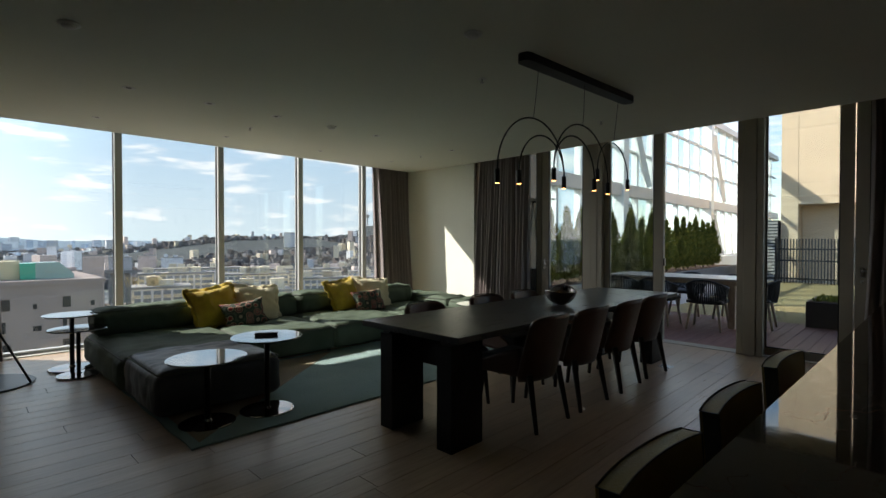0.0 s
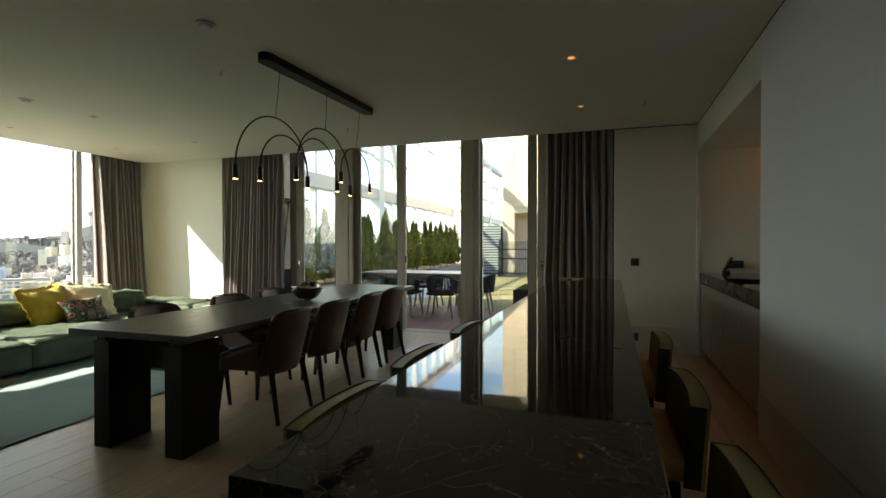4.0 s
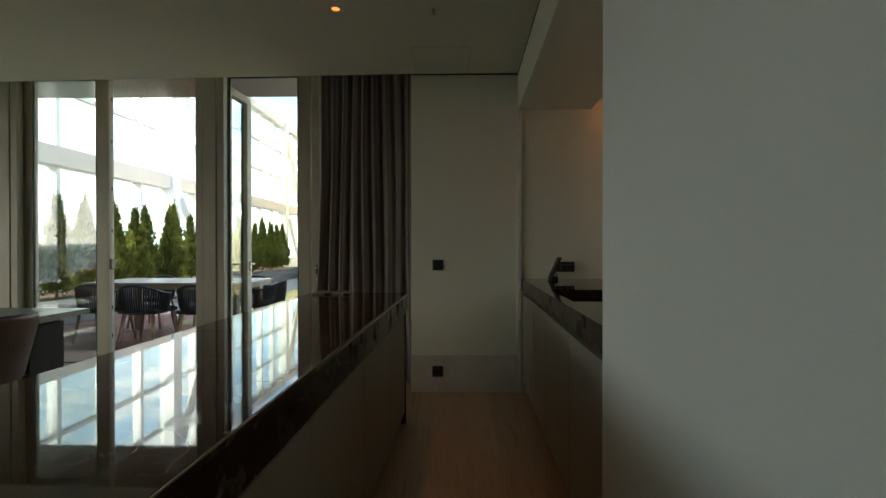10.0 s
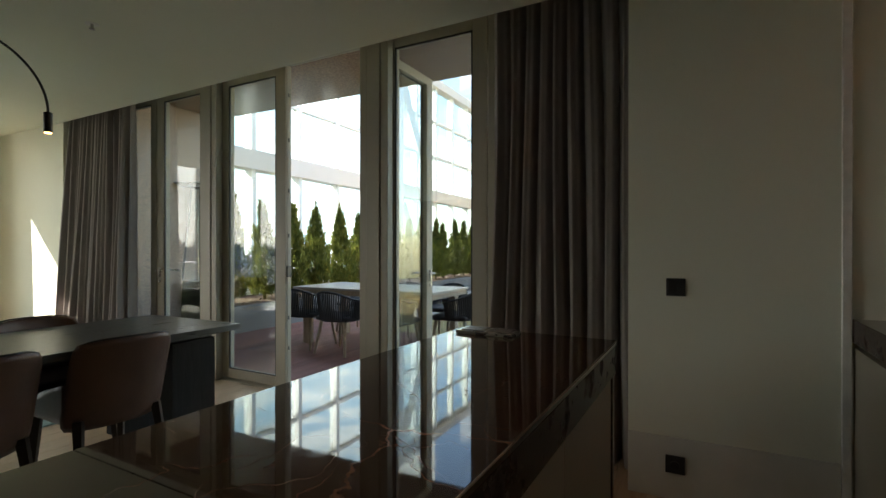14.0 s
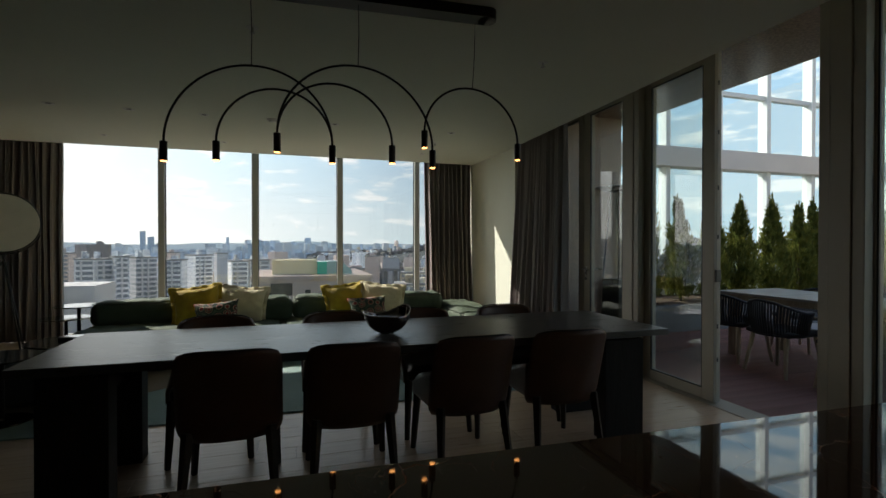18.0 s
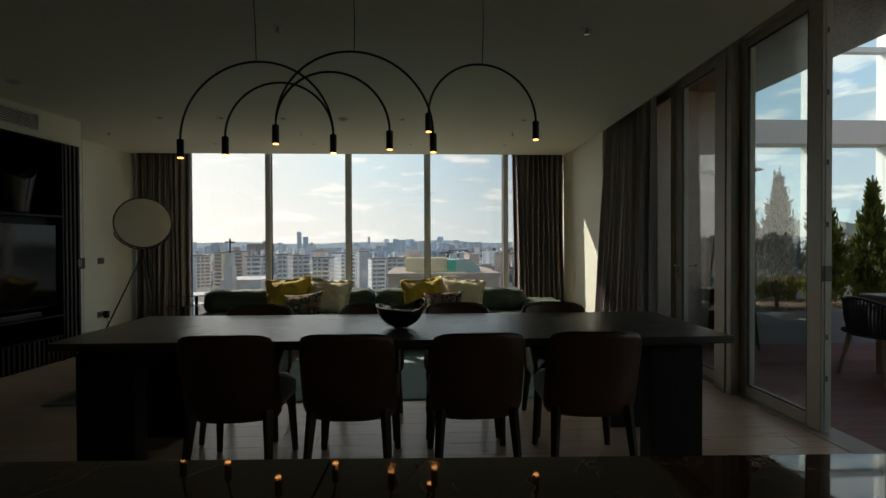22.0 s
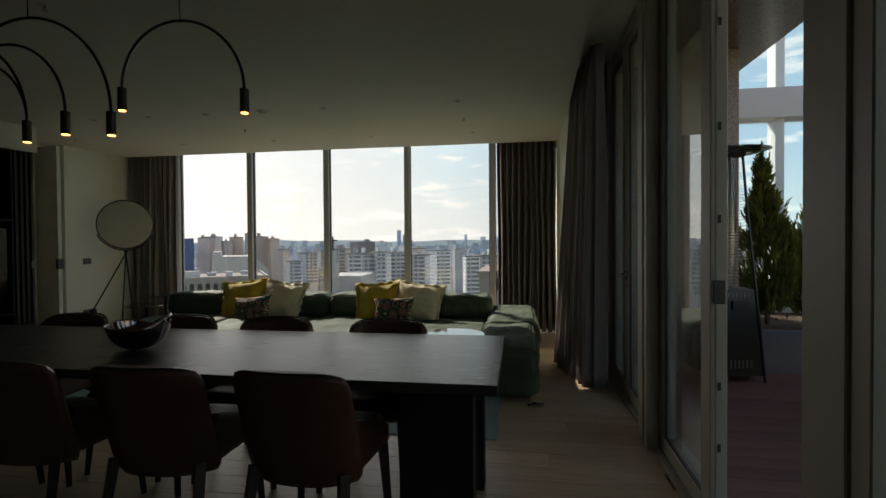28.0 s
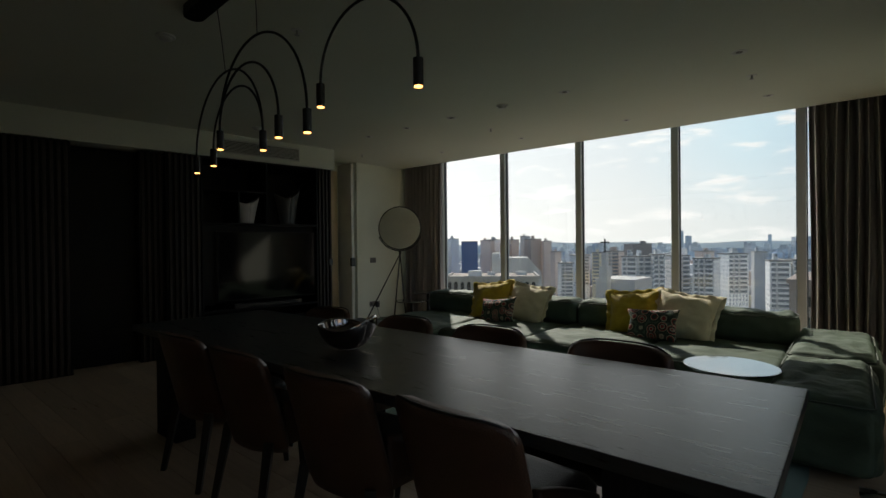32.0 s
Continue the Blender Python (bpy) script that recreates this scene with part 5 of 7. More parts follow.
part("front_edge", box(-2.52, 0.0, -0.055, -0.0275, CT - 0.10, CT - 0.001, 0.001), M_MARBLE_HONED, counter)
part("upstand", box(-2.52, 0.0, -0.75, -0.746, CT, CT + 0.004), M_TRIM, counter, "pale sealant line")
sink = k_thing("kitchen_sink", "black undermount marble kitchen sink", "sink")
bm = box(SX0, SX1, SY0, SY1, CT - 0.24, CT - 0.225)
box(SX0, SX0 + 0.012, SY0, SY1, CT - 0.225, CT - 0.03, bm=bm)
box(SX1 - 0.012, SX1, SY0, SY1, CT - 0.225, CT - 0.03, bm=bm)
box(SX0 + 0.012, SX1 - 0.012, SY0, SY0 + 0.012, CT - 0.225, CT - 0.03, bm=bm)
box(SX0 + 0.012, SX1 - 0.012, SY1 - 0.012, SY1, CT - 0.225, CT - 0.03, bm=bm)
part("basin", bm, M_MARBLE, sink)
part("drain", cyl(0.045, 0.045, CT - 0.226, CT - 0.222, 24, x=-1.36, y=-0.26), M_STEEL, sink)
faucet = k_thing("kitchen_faucet", "matt black kitchen faucet with an arched hose and spray head", "faucet", -1.42, -0.535, CT)
part("base", cyl(0.024, 0.024, 0.0, 0.03, 20, 0.003), M_BLACK_METAL, faucet)
part("post", cyl(0.0135, 0.0135, 0.03, 0.294, 18, 0.001), M_BLACK_METAL, faucet, smooth=True)
pts = [(0, 0, 0.29), (0, 0, 0.365)] + [(0, 0.102 - 0.102 * math.cos(math.pi * k / 18), 0.37 + 0.102 * math.sin(math.pi * k / 18)) for k in range(1, 18)] + [(0, 0.204, 0.365), (0, 0.204, 0.31)]
part("hose", tube(pts, 0.0125, 12), M_BLACK_METAL, faucet, smooth=True)
part("spray_head", cyl(0.0155, 0.0155, 0.225, 0.318, 18, 0.002, y=0.204), M_BLACK_METAL, faucet)
part("holder_arm", tube([(0, 0, 0.268), (0, 0.20, 0.268)], 0.0055, 8), M_BLACK_METAL, faucet)
part("handle", tube([(-0.01, 0, 0.20), (-0.075, 0, 0.205)], 0.007, 8), M_BLACK_METAL, faucet)

seams = (-2.52, -1.86, -1.19, -0.67, 0.0)
for x0, x1 in zip(seams, seams[1:]):
    w = x1 - x0
    cab = k_thing("base_cabinet", "handleless taupe lacquered base cabinet under the black worktop", "cabinet", x0, 0, 0, group="kitchen base cabinets")
    part("body", box(0.002, w - 0.002, -0.72, -0.075, 0.09, CT - 0.14), M_DARK_PANEL, cab)
    part("door", box(0.002, w - 0.002, -0.075, -0.036, 0.09, CT - 0.125, 0.0015), M_CABINET, cab)
    part("grip_channel", box(0.002, w - 0.002, -0.09, -0.075, CT - 0.125, CT - 0.031), M_PLASTIC, cab)
    part("plinth", box(0.002, w - 0.002, -0.65, -0.10, 0.0, 0.09), M_PLASTIC, cab)
led = k_thing("led_strip", "warm glowing LED strip in the slot above the niche", "strip light")
part("diffuser", box(-2.40, -0.10, -0.625, -0.605, 2.425, 2.438), M_LED, led)
part("channel", box(-2.42, -0.08, -0.63, -0.601, 2.438, 2.44), M_STEEL, led)

phone = k_thing("cordless_phone", "black cordless phone standing in its cradle on the worktop", "phone", -0.13, -0.255, CT, 200)
part("cradle", box(-0.032, 0.032, -0.02, 0.045, 0.0, 0.028, 0.008, 2), M_PLASTIC, phone)
handset = part("handset", moved(box(-0.025, 0.025, -0.012, 0.009, 0.0, 0.172, 0.006, 2), pose(0, -0.005, 0.025, -27, 0, 0)), M_PLASTIC, phone)
part("display", moved(box(-0.017, 0.017, -0.0145, -0.013, 0.115, 0.155), pose(0, -0.005, 0.025, -27, 0, 0)), M_SWITCH, handset)
for r in range(4):
    for c in range(3):
        part("key", moved(box(-0.016 + c * 0.012, -0.008 + c * 0.012, -0.0145, -0.013, 0.035 + r * 0.018, 0.045 + r * 0.018), pose(0, -0.005, 0.025, -27, 0, 0)), M_SWITCH, handset)
cord = []
for k in range(44):
    a = k * 0.62
    cord.append((-0.045 - 0.0024 * k + 0.026 * math.cos(a), 0.05 + 0.0018 * k, 0.006 + 0.024 * (1 + math.sin(a)) * (0.4 + 0.6 * math.sin(k * 0.07))))
part("cord", tube(cord, 0.0018, 6), M_PLASTIC, phone, smooth=True)
sk = k_thing("wall_socket", "graphite double wall socket with a plugged charger above the worktop", "socket", 0.0, -0.386, CT + 0.10, -90)
part("plate", box(-0.077, 0.077, -0.010, 0, -0.042, 0.042, 0.002), M_SOCKET, sk)
for g in (-0.038, 0.038):
    part("socket", moved(cyl(0.021, 0.021, -0.004, 0.004, 20), pose(g, -0.011, 0, 90, 0, 0)), M_PLASTIC, sk)
part("plug", box(-0.04, 0.07, -0.05, -0.012, -0.024, 0.016, 0.008, 2), M_PLASTIC, sk)

# ---- island ----
# local frame: x from the east end, y from the centre line
ISLAND = pose(5.264, 0.0, 0, 0, 0, -1.70)
IZ = 0.897
isl = empty("kitchen_island", ISLAND, "long dark marble kitchen island with taupe cabinets", "kitchen island")
edges = (0.0, -1.55, -3.20, -4.86)
for a, c in zip(edges, edges[1:]):
    part("slab", box(c + 0.0008, a - 0.0008, -0.334, 0.334, IZ - 0.02, IZ, 0.0012), M_MARBLE, isl)
    part("apron", box(c + 0.0008, a - 0.0008, -0.334, -0.312, IZ - 0.125, IZ - 0.0205, 0.001), M_MARBLE_HONED, isl)
    part("apron", box(c + 0.0008, a - 0.0008, 0.312, 0.334, IZ - 0.125, IZ - 0.0205, 0.001), M_MARBLE_HONED, isl)
part("apron_end", box(-4.86, -4.838, -0.311, 0.311, IZ - 0.125, IZ - 0.0205), M_MARBLE_HONED, isl)
part("apron_end", box(-0.022, 0.0, -0.311, 0.311, IZ - 0.125, IZ - 0.0205), M_MARBLE_HONED, isl)
part("edge_strip", box(-4.86, 0.0, -0.3365, -0.3342, IZ - 0.005, IZ - 0.001), M_GOLD_EDGE, isl, "thin bronze edge line")
part("end_panel", box(-0.03, -0.002, -0.325, 0.325, 0.0, IZ - 0.126, 0.002), M_MARBLE, isl)
part("bar_support", box(-4.84, -4.78, -0.30, 0.30, 0.0, IZ - 0.021, 0.002), M_MARBLE, isl)
part("body", box(-2.72, -0.03, -0.295, 0.295, 0.08, IZ - 0.14), M_DARK_PANEL, isl)
part("plinth", box(-2.72, -0.03, -0.26, 0.26, 0.0, 0.08), M_PLASTIC, isl)
for k, (a, c) in enumerate(((-2.72, -2.05), (-2.05, -1.38), (-1.38, -0.71), (-0.71, -0.03))):
    part("door", box(a + 0.002, c - 0.002, -0.318, -0.296, 0.08, IZ - 0.150, 0.0015), M_CABINET, isl)
    part("door", box(a + 0.002, c - 0.002, 0.296, 0.318, 0.08, IZ - 0.150, 0.0015), M_CABINET, isl)
part("grip_channel", box(-2.72, -0.03, -0.312, -0.296, IZ - 0.150, IZ - 0.126), M_PLASTIC, isl)
part("spine_panel", box(-4.78, -2.72, -0.02, 0.02, 0.0, IZ - 0.021), M_DARK_PANEL, isl)
strip = empty("island_socket_strip", ISLAND @ pose(-0.10, 0.20, IZ, 0, 0, 0), "brushed metal pop-up socket strip set in the island top", "socket strip")
part("tray", box(-0.06, 0.06, -0.16, 0.09, 0.0, 0.014, 0.003), M_STEEL, strip)
for k in range(2):
    pl = part("insert", box(-0.045, 0.045, -0.145 + k * 0.115, -0.045 + k * 0.115, 0.014, 0.018, 0.001), M_SWITCH, strip)
    for dx, dy in ((0, 0.02), (-0.016, -0.012), (0.016, -0.012)):
        part("slot", box(dx - 0.004, dx + 0.004, -0.095 + k * 0.115 + dy - 0.008, -0.095 + k * 0.115 + dy + 0.008, 0.018, 0.0185), M_PLASTIC, pl)


# ---- bar stools ----
def build_stool():
    th = empty("bar_stool", label="low-backed olive and tan leather bar stool at the island", category="bar stool", group="bar stools")
    part("seat", moved(softbox(0.46, 0.13, 0.075, 0.014, 8, 0.004, 0.002, 2), pose(0, -0.030, 0.585)), M_STOOL_DARK, th, "dark green leather middle of the seat", smooth=True)
    part("seat_stripe", moved(softbox(0.46, 0.085, 0.075, 0.014, 8, 0.004, 0.002, 4), pose(0, -0.1375, 0.585)), M_STOOL_TAN, th, "tan leather stripe beside the back", smooth=True)
    part("seat_stripe", moved(softbox(0.46, 0.09, 0.075, 0.014, 8, 0.004, 0.002, 1), pose(0, 0.080, 0.585)), M_STOOL_TAN, th, "tan leather stripe", smooth=True)
    part("seat_stripe", moved(softbox(0.46, 0.07, 0.075, 0.014, 8, 0.004, 0.002, 5), pose(0, 0.160, 0.585)), M_STOOL, th, "olive front stripe of the seat", smooth=True)
    part("frame", box(-0.21, 0.21, -0.17, 0.19, 0.555, 0.585, 0.004), M_LEG, th)
    def back(u, v):
        s = 2 * u - 1
        return (s * 0.232, -0.200 - 0.016 * v - 0.018 * (1 - s * s), 0.575 + 0.240 * v - 0.006 * v * s ** 4)
    part("backrest", shell(back, 16, 8, 0.052), M_STOOL, th, smooth=False)
    for side in (-1, 1):
        end = box(side * 0.232 - 0.0025, side * 0.232 + 0.0025, -0.0275, 0.0275, 0.0, 0.236, 0.001)
        part("side_panel", moved(end, pose(0, -0.200, 0.575, 3.8, 0, 0)), M_STOOL_DARK, th, "dark leather edge of the back")
    rim = [back(k / 12, 1.0) for k in range(13)]
    for y in (-0.026, 0.026):
        part("piping", tube([(px, py + y, pz) for px, py, pz in rim], 0.0028, 6), M_STOOL_PIPING, th, smooth=True)
    for sx in (-1, 1):
        for sy in (-0.15, 0.19):
            part("leg", tube([(sx * 0.19, sy, 0.565), (sx * 0.20, sy * 1.1, 0.0)], 0.019, 4, taper=(1.2, 0.85)), M_LEG, th)
        part("footrail", box(sx * 0.193 - 0.01, sx * 0.193 + 0.01, -0.16, 0.20, 0.21, 0.23), M_LEG, th)
    part("footrest", box(-0.19, 0.19, 0.19, 0.21, 0.24, 0.265), M_BLACK_METAL, th)
    return th


stool = build_stool()
STOOLS = ((1.035, 0.405, 180), (1.68, 0.400, 180), (2.42, 0.385, 179), (0.81, -0.150, 0), (1.53, -0.157, 1), (2.34, -0.172, 0))
stool.matrix_basis = pose(*STOOLS[0][:2], 0, 0, 0, STOOLS[0][2] - 1.7)
for x, y, a in STOOLS[1:]:
    copy_thing(stool, pose(x, y, 0, 0, 0, a - 1.7))

# ---- terrace ----
structure("ceiling_soffit", box(6.62, 8.0, -6.0, 7.62, 3.1, 3.45), M_SOFFIT, "polished granite soffit over the terrace")
structure("ceiling_roof_edge", box(6.62, 6.64, -0.12, 5.40, 2.99, 3.1), M_FRAME, "metal trim under the soffit")
structure("ground_terrace", box(6.6, 30, -8, 7.62, -0.6, -0.075), M_PLANTER, "concrete terrace slab")
structure("ground_lawn", box(9.6, 19.6, -4.0, 3.85, -0.075, -0.022, 0.004), M_LAWN, "dry yellow winter lawn")
structure("pavement", box(10.2, 30, 3.86, 5.48, -0.075, -0.030, 0.004), M_PAVING, "pale stone terrace path")

planter = empty("planter_bed", pose(0, 0, 0), "long grey planter bed with bark mulch along the glass screen", "planter")
part("front_wall", box(7.73, 23.0, 5.50, 5.58, -0.08, 0.38, 0.004), M_PLANTER, planter)
part("soil", box(7.73, 23.0, 5.58, 7.10, 0.0, 0.34), M_SOIL, planter)
part("back_kerb", box(7.73, 30.0, 7.10, 7.30, -0.08, 0.62, 0.004), M_WHITE_STEEL, planter, "white kerb at the foot of the screen")

# tall glass screen along the terrace
screen = empty("glass_wind_screen", pose(0, 0, 0), "tall white steel and glass wind screen along the terrace edge", "glass screen")
SY = 7.50
xs = []
x = 7.70
while x < 39.5:
    xs.append(x)
    x += 1.332
for i, x in enumerate(xs):
    big = abs(x - 15.69) < 0.3 or abs(x - 25.0) < 0.5 or abs(x - 34.5) < 0.5
    w = 0.20 if big else 0.055
    part("column" if big else "mullion", box(x - w, x + w, SY - (0.30 if big else 0.12), SY + 0.10, 0.0, 7.1, 0.004), M_WHITE_STEEL, screen)
for z0, z1, d in ((2.86, 3.25, 0.22), (6.85, 7.15, 0.22), (0.55, 0.70, 0.10)):
    part("beam", box(7.6, 40, SY - d, SY + 0.12, z0, z1, 0.004), M_BEAM_SHADED, screen)
for z0 in (4.42, 5.65):
    part("transom", box(7.6, 40, SY - 0.07, SY + 0.05, z0, z0 + 0.09, 0.003), M_WHITE_STEEL, screen)
for a, c in zip(xs, xs[1:]):
    for z0, z1 in ((0.70, 2.86), (3.25, 4.42), (4.51, 5.65), (5.74, 6.85)):
        part("pane", box(a + 0.05, c - 0.05, SY - 0.01, SY, z0, z1), M_GLASS_SCREEN, screen)
for x in (15.69, 25.0):
    part("brace", tube([(x + 0.2, SY - 0.26, 6.3), (x + 1.9, SY - 0.26, 3.3)], 0.13, 4), M_WHITE_STEEL, screen)
    part("brace", tube([(x + 0.2, SY - 0.26, 2.6), (x + 1.6, SY - 0.26, 0.7)], 0.13, 4), M_WHITE_STEEL, screen)

# granite block, fence and louvres beyond the lawn
block = empty("stone_building", pose(0, 0, 0), "pale beige stone building block beyond the lawn", "building")
part("wall", box(20.8, 30.0, 3.30, 3.80, -0.1, 7.2), M_BEIGE_STONE, block)
part("wall", box(21.6, 30.0, -4.0, 3.29, -0.1, 2.62), M_BEIGE_STONE, block)
part("wall", box(20.8, 30.0, -4.0, 3.29, 2.62, 7.2), M_BEIGE_STONE, block)
for z in (3.5, 4.4, 5.3, 6.2):
    part("joint", box(20.792, 20.80, -4.0, 3.80, z, z + 0.006), M_GRANITE, block)
fence = empty("slatted_fence", pose(0, 0, 0), "black metal fence of upright slats with two rails", "fence")
for k in range(50):
    part("slat", box(18.98, 19.02, 3.600 - k * 0.080, 3.632 - k * 0.080, -0.02, 1.41, 0.003), M_FENCE, fence)
for z in (0.10, 0.68, 1.05):
    # cream door paint, tinted tan for the warm light in its recess
    part("rail", box(19.02, 19.05, -0.4, 3.64, z, z + 0.05), M_FENCE, fence)
for y in (3.62, 1.6, -0.4):
    part("post", box(19.05, 19.12, y - 0.035, y + 0.035, -0.03, 1.44), M_FENCE, fence)
louvre = empty("louvre_enclosure", pose(0, 0, 0), "grey louvred plant enclosure", "enclosure")
part("frame", box(20.6, 22.6, 3.85, 4.75, -0.04, 2.08), M_FENCE, louvre)
for k in range(18):
    part("slat", box(20.55, 20.60, 3.85, 4.75, 0.05 + k * 0.112, 0.12 + k * 0.112), M_PAVING, louvre)
pbox = empty("planter_box", pose(9.30, 1.47, -0.022, 0, 0, 0), "square black planter box with low greenery", "planter")
part("shell", box(0, 1.1, -1.15, 0.0, 0.0, 0.40, 0.004), M_FENCE, pbox)
part("soil", box(0.04, 1.06, -1.11, -0.04, 0.40, 0.41), M_SOIL, pbox)
rnd = random.Random(5)
bm = bmesh.new()
for k in range(420):
    p = Vector((rnd.uniform(0.05, 1.05), rnd.uniform(-1.1, -0.05), 0.41))
    d = Vector((rnd.uniform(-1, 1), rnd.uniform(-1, 1), 0)) * 0.03
    a, b2, c = bm.verts.new(p - d), bm.verts.new(p + d), bm.verts.new(p + Vector((rnd.uniform(-0.03, 0.03), rnd.uniform(-0.03, 0.03), rnd.uniform(0.02, 0.07))))
    bm.faces.new((a, b2, c))
part("greenery", bm, M_LEAF, pbox, kind="stuff")
for k in range(5):
    part("twig", tube([(0.7 + 0.03 * k, -0.5, 0.41), (0.72 + 0.04 * k, -0.5 + 0.02 * k, 0.62 + 0.05 * k)], 0.005, 5), M_BARK, pbox)


def arborvitae(seed, h, r):
    """A narrow conifer: trunk, and a crown of upright sprays that thins out to a ragged tip."""
    rnd = random.Random(seed)
    th = empty("conifer_tree", label="slender green arborvitae tree in the planter", category="tree", group="hedge of arborvitae")
    part("trunk", tube([(0, 0, 0.0), (0.01, 0.0, h * 0.5), (0.0, 0.01, h * 0.95)], 0.03, 7, taper=(1, 0.6, 0.12)), M_BARK, th)
    verts, faces = [], []

    def profile(t):
        return 0.55 + 0.45 * (t / 0.26) ** 0.7 if t < 0.26 else max(0.02, 1 - (t - 0.26) / 0.74) ** 1.2

    def spray(p, out, size):
        up = (Vector((0, 0, 1)) + out * rnd.uniform(0.0, 0.9) + Vector((rnd.uniform(-.35, .35), rnd.uniform(-.35, .35), 0))).normalized()
        side = up.cross(Vector((rnd.uniform(-1, 1), rnd.uniform(-1, 1), rnd.uniform(-.2, .2)))).normalized()
        s, g = size * rnd.uniform(0.7, 1.3), size * rnd.uniform(0.14, 0.24)
        o = len(verts)
        verts.extend([p - up * s * 0.4 - side * g * 0.3, p + side * g, p + up * s, p + up * s * 0.5 - side * g])
        faces.append((o, o + 1, o + 2, o + 3))

    # fans of foliage that stand out from the crown, with darker gaps between them
    for k in range(150):
        t = rnd.random() ** 1.15
        a = rnd.uniform(0, 2 * math.pi)
        out = Vector((math.cos(a), math.sin(a), 0))
        # white beam paint, darkened and warmed to its look in shade
        c = out * (r * profile(t) * rnd.uniform(0.55, 1.28)) + Vector((0, 0, h * (0.07 + 0.84 * t)))
        tall = rnd.uniform(0.05, 0.11) * (1.15 - 0.5 * t)
        for _ in range(38):
            q = abs(rnd.gauss(0, 1)) * tall
            wide = 0.042 * max(0.25, 1 - q / (3.0 * tall)) * (1.1 - 0.5 * t)
            spray(c + Vector((rnd.gauss(0, wide), rnd.gauss(0, wide), q - tall * 0.4)) + out * q * 0.25, out, 0.058)
    # the inner mass
    for k in range(1500):
        t = rnd.random() ** 1.2
        a = rnd.uniform(0, 2 * math.pi)
        out = Vector((math.cos(a), math.sin(a), 0))
        spray(out * (r * profile(t) * math.sqrt(rnd.uniform(0.05, 0.72))) + Vector((0, 0, h * (0.08 + 0.82 * t))), out, 0.075)
    # the leader and a few lesser shoots at the top
    shoots = [(0.0, 0.0, 1.0)] + [(rnd.uniform(-0.07, 0.07), rnd.uniform(-0.07, 0.07), rnd.uniform(0.70, 0.90)) for _ in range(5)]
    for sx, sy, top in shoots:
        for _ in range(110):
            q = rnd.random() ** 0.8
            thin = 0.030 * (1.05 - q)
            spray(Vector((sx * (1 - 0.3 * q) + rnd.gauss(0, thin), sy * (1 - 0.3 * q) + rnd.gauss(0, thin), h * (0.60 + (top - 0.60) * q))), Vector((0, 0, 0)), 0.045)
    me = bpy.data.meshes.new("crown")
    me.from_pydata([tuple(v) for v in verts], [], faces)
    bm = bmesh.new()
    bm.from_mesh(me)
    bpy.data.meshes.remove(me)
    part("crown", bm, M_LEAF, th)
    return th


VARIANTS = [arborvitae(s, h, r) for s, h, r in ((1, 1.84, 0.285), (2, 1.94, 0.27), (3, 1.78, 0.28))]
TREES = (8.34, 8.86, 9.62, 10.26, 10.87, 11.72, 12.38, 12.88, 13.38, 13.82, 14.52, 15.25, 15.9, 16.6, 17.3, 17.95, 18.6, 19.3, 19.9, 20.6, 21.3)
rnd = random.Random(11)
for i, x in enumerate(TREES):
    m = pose(x, 6.20 + rnd.uniform(-0.12, 0.12), 0.335, rnd.uniform(-2, 2), rnd.uniform(-2, 2), rnd.uniform(0, 360)) @ Matrix.Diagonal((1, 1, 1.08 if i == 0 else rnd.uniform(0.94, 1.05), 1))
    if i < 3:
        VARIANTS[i].matrix_basis = m
    else:
        copy_thing(VARIANTS[rnd.randrange(3)], m)
bm = bmesh.new()
for k in range(1400):
    p = Vector((rnd.uniform(7.8, 22.9), rnd.uniform(5.6, 7.05), 0.34))
    d = Vector((rnd.uniform(-1, 1), rnd.uniform(-1, 1), rnd.uniform(-0.2, 0.4))) * rnd.uniform(0.02, 0.05)
    e = d.cross(Vector((0, 0, 1))) * 0.3
    bm.faces.new([bm.verts.new(p - d - e), bm.verts.new(p + d - e + Vector((0, 0, 0.015))), bm.verts.new(p + d + e + Vector((0, 0, 0.02))), bm.verts.new(p - d + e)])
tagged(part("bark_mulch", bm, M_SOIL, planter), "loose bark chips and dry leaves", kind="stuff")

# ---- terrace furniture ----
ot = empty("outdoor_table", pose(8.72, 3.15, -0.022), "outdoor dining table with pale ceramic top and teak legs", "outdoor table")
for k in range(3):
    part("top_tile", box(-0.50, 0.50, -1.08 + k * 0.722, -0.364 + k * 0.722, 0.735, 0.762, 0.003), M_OUT_TOP, ot)
part("frame", box(-0.48, 0.48, -1.06, 1.06, 0.67, 0.733, 0.004), M_TEAK, ot)
for sx in (-1, 1):
    for sy in (-1, 1):
        part("leg", box(sx * 0.40 - 0.05, sx * 0.40 + 0.05, sy * 0.90 - 0.05, sy * 0.90 + 0.05, 0.0, 0.67, 0.006), M_TEAK, ot)


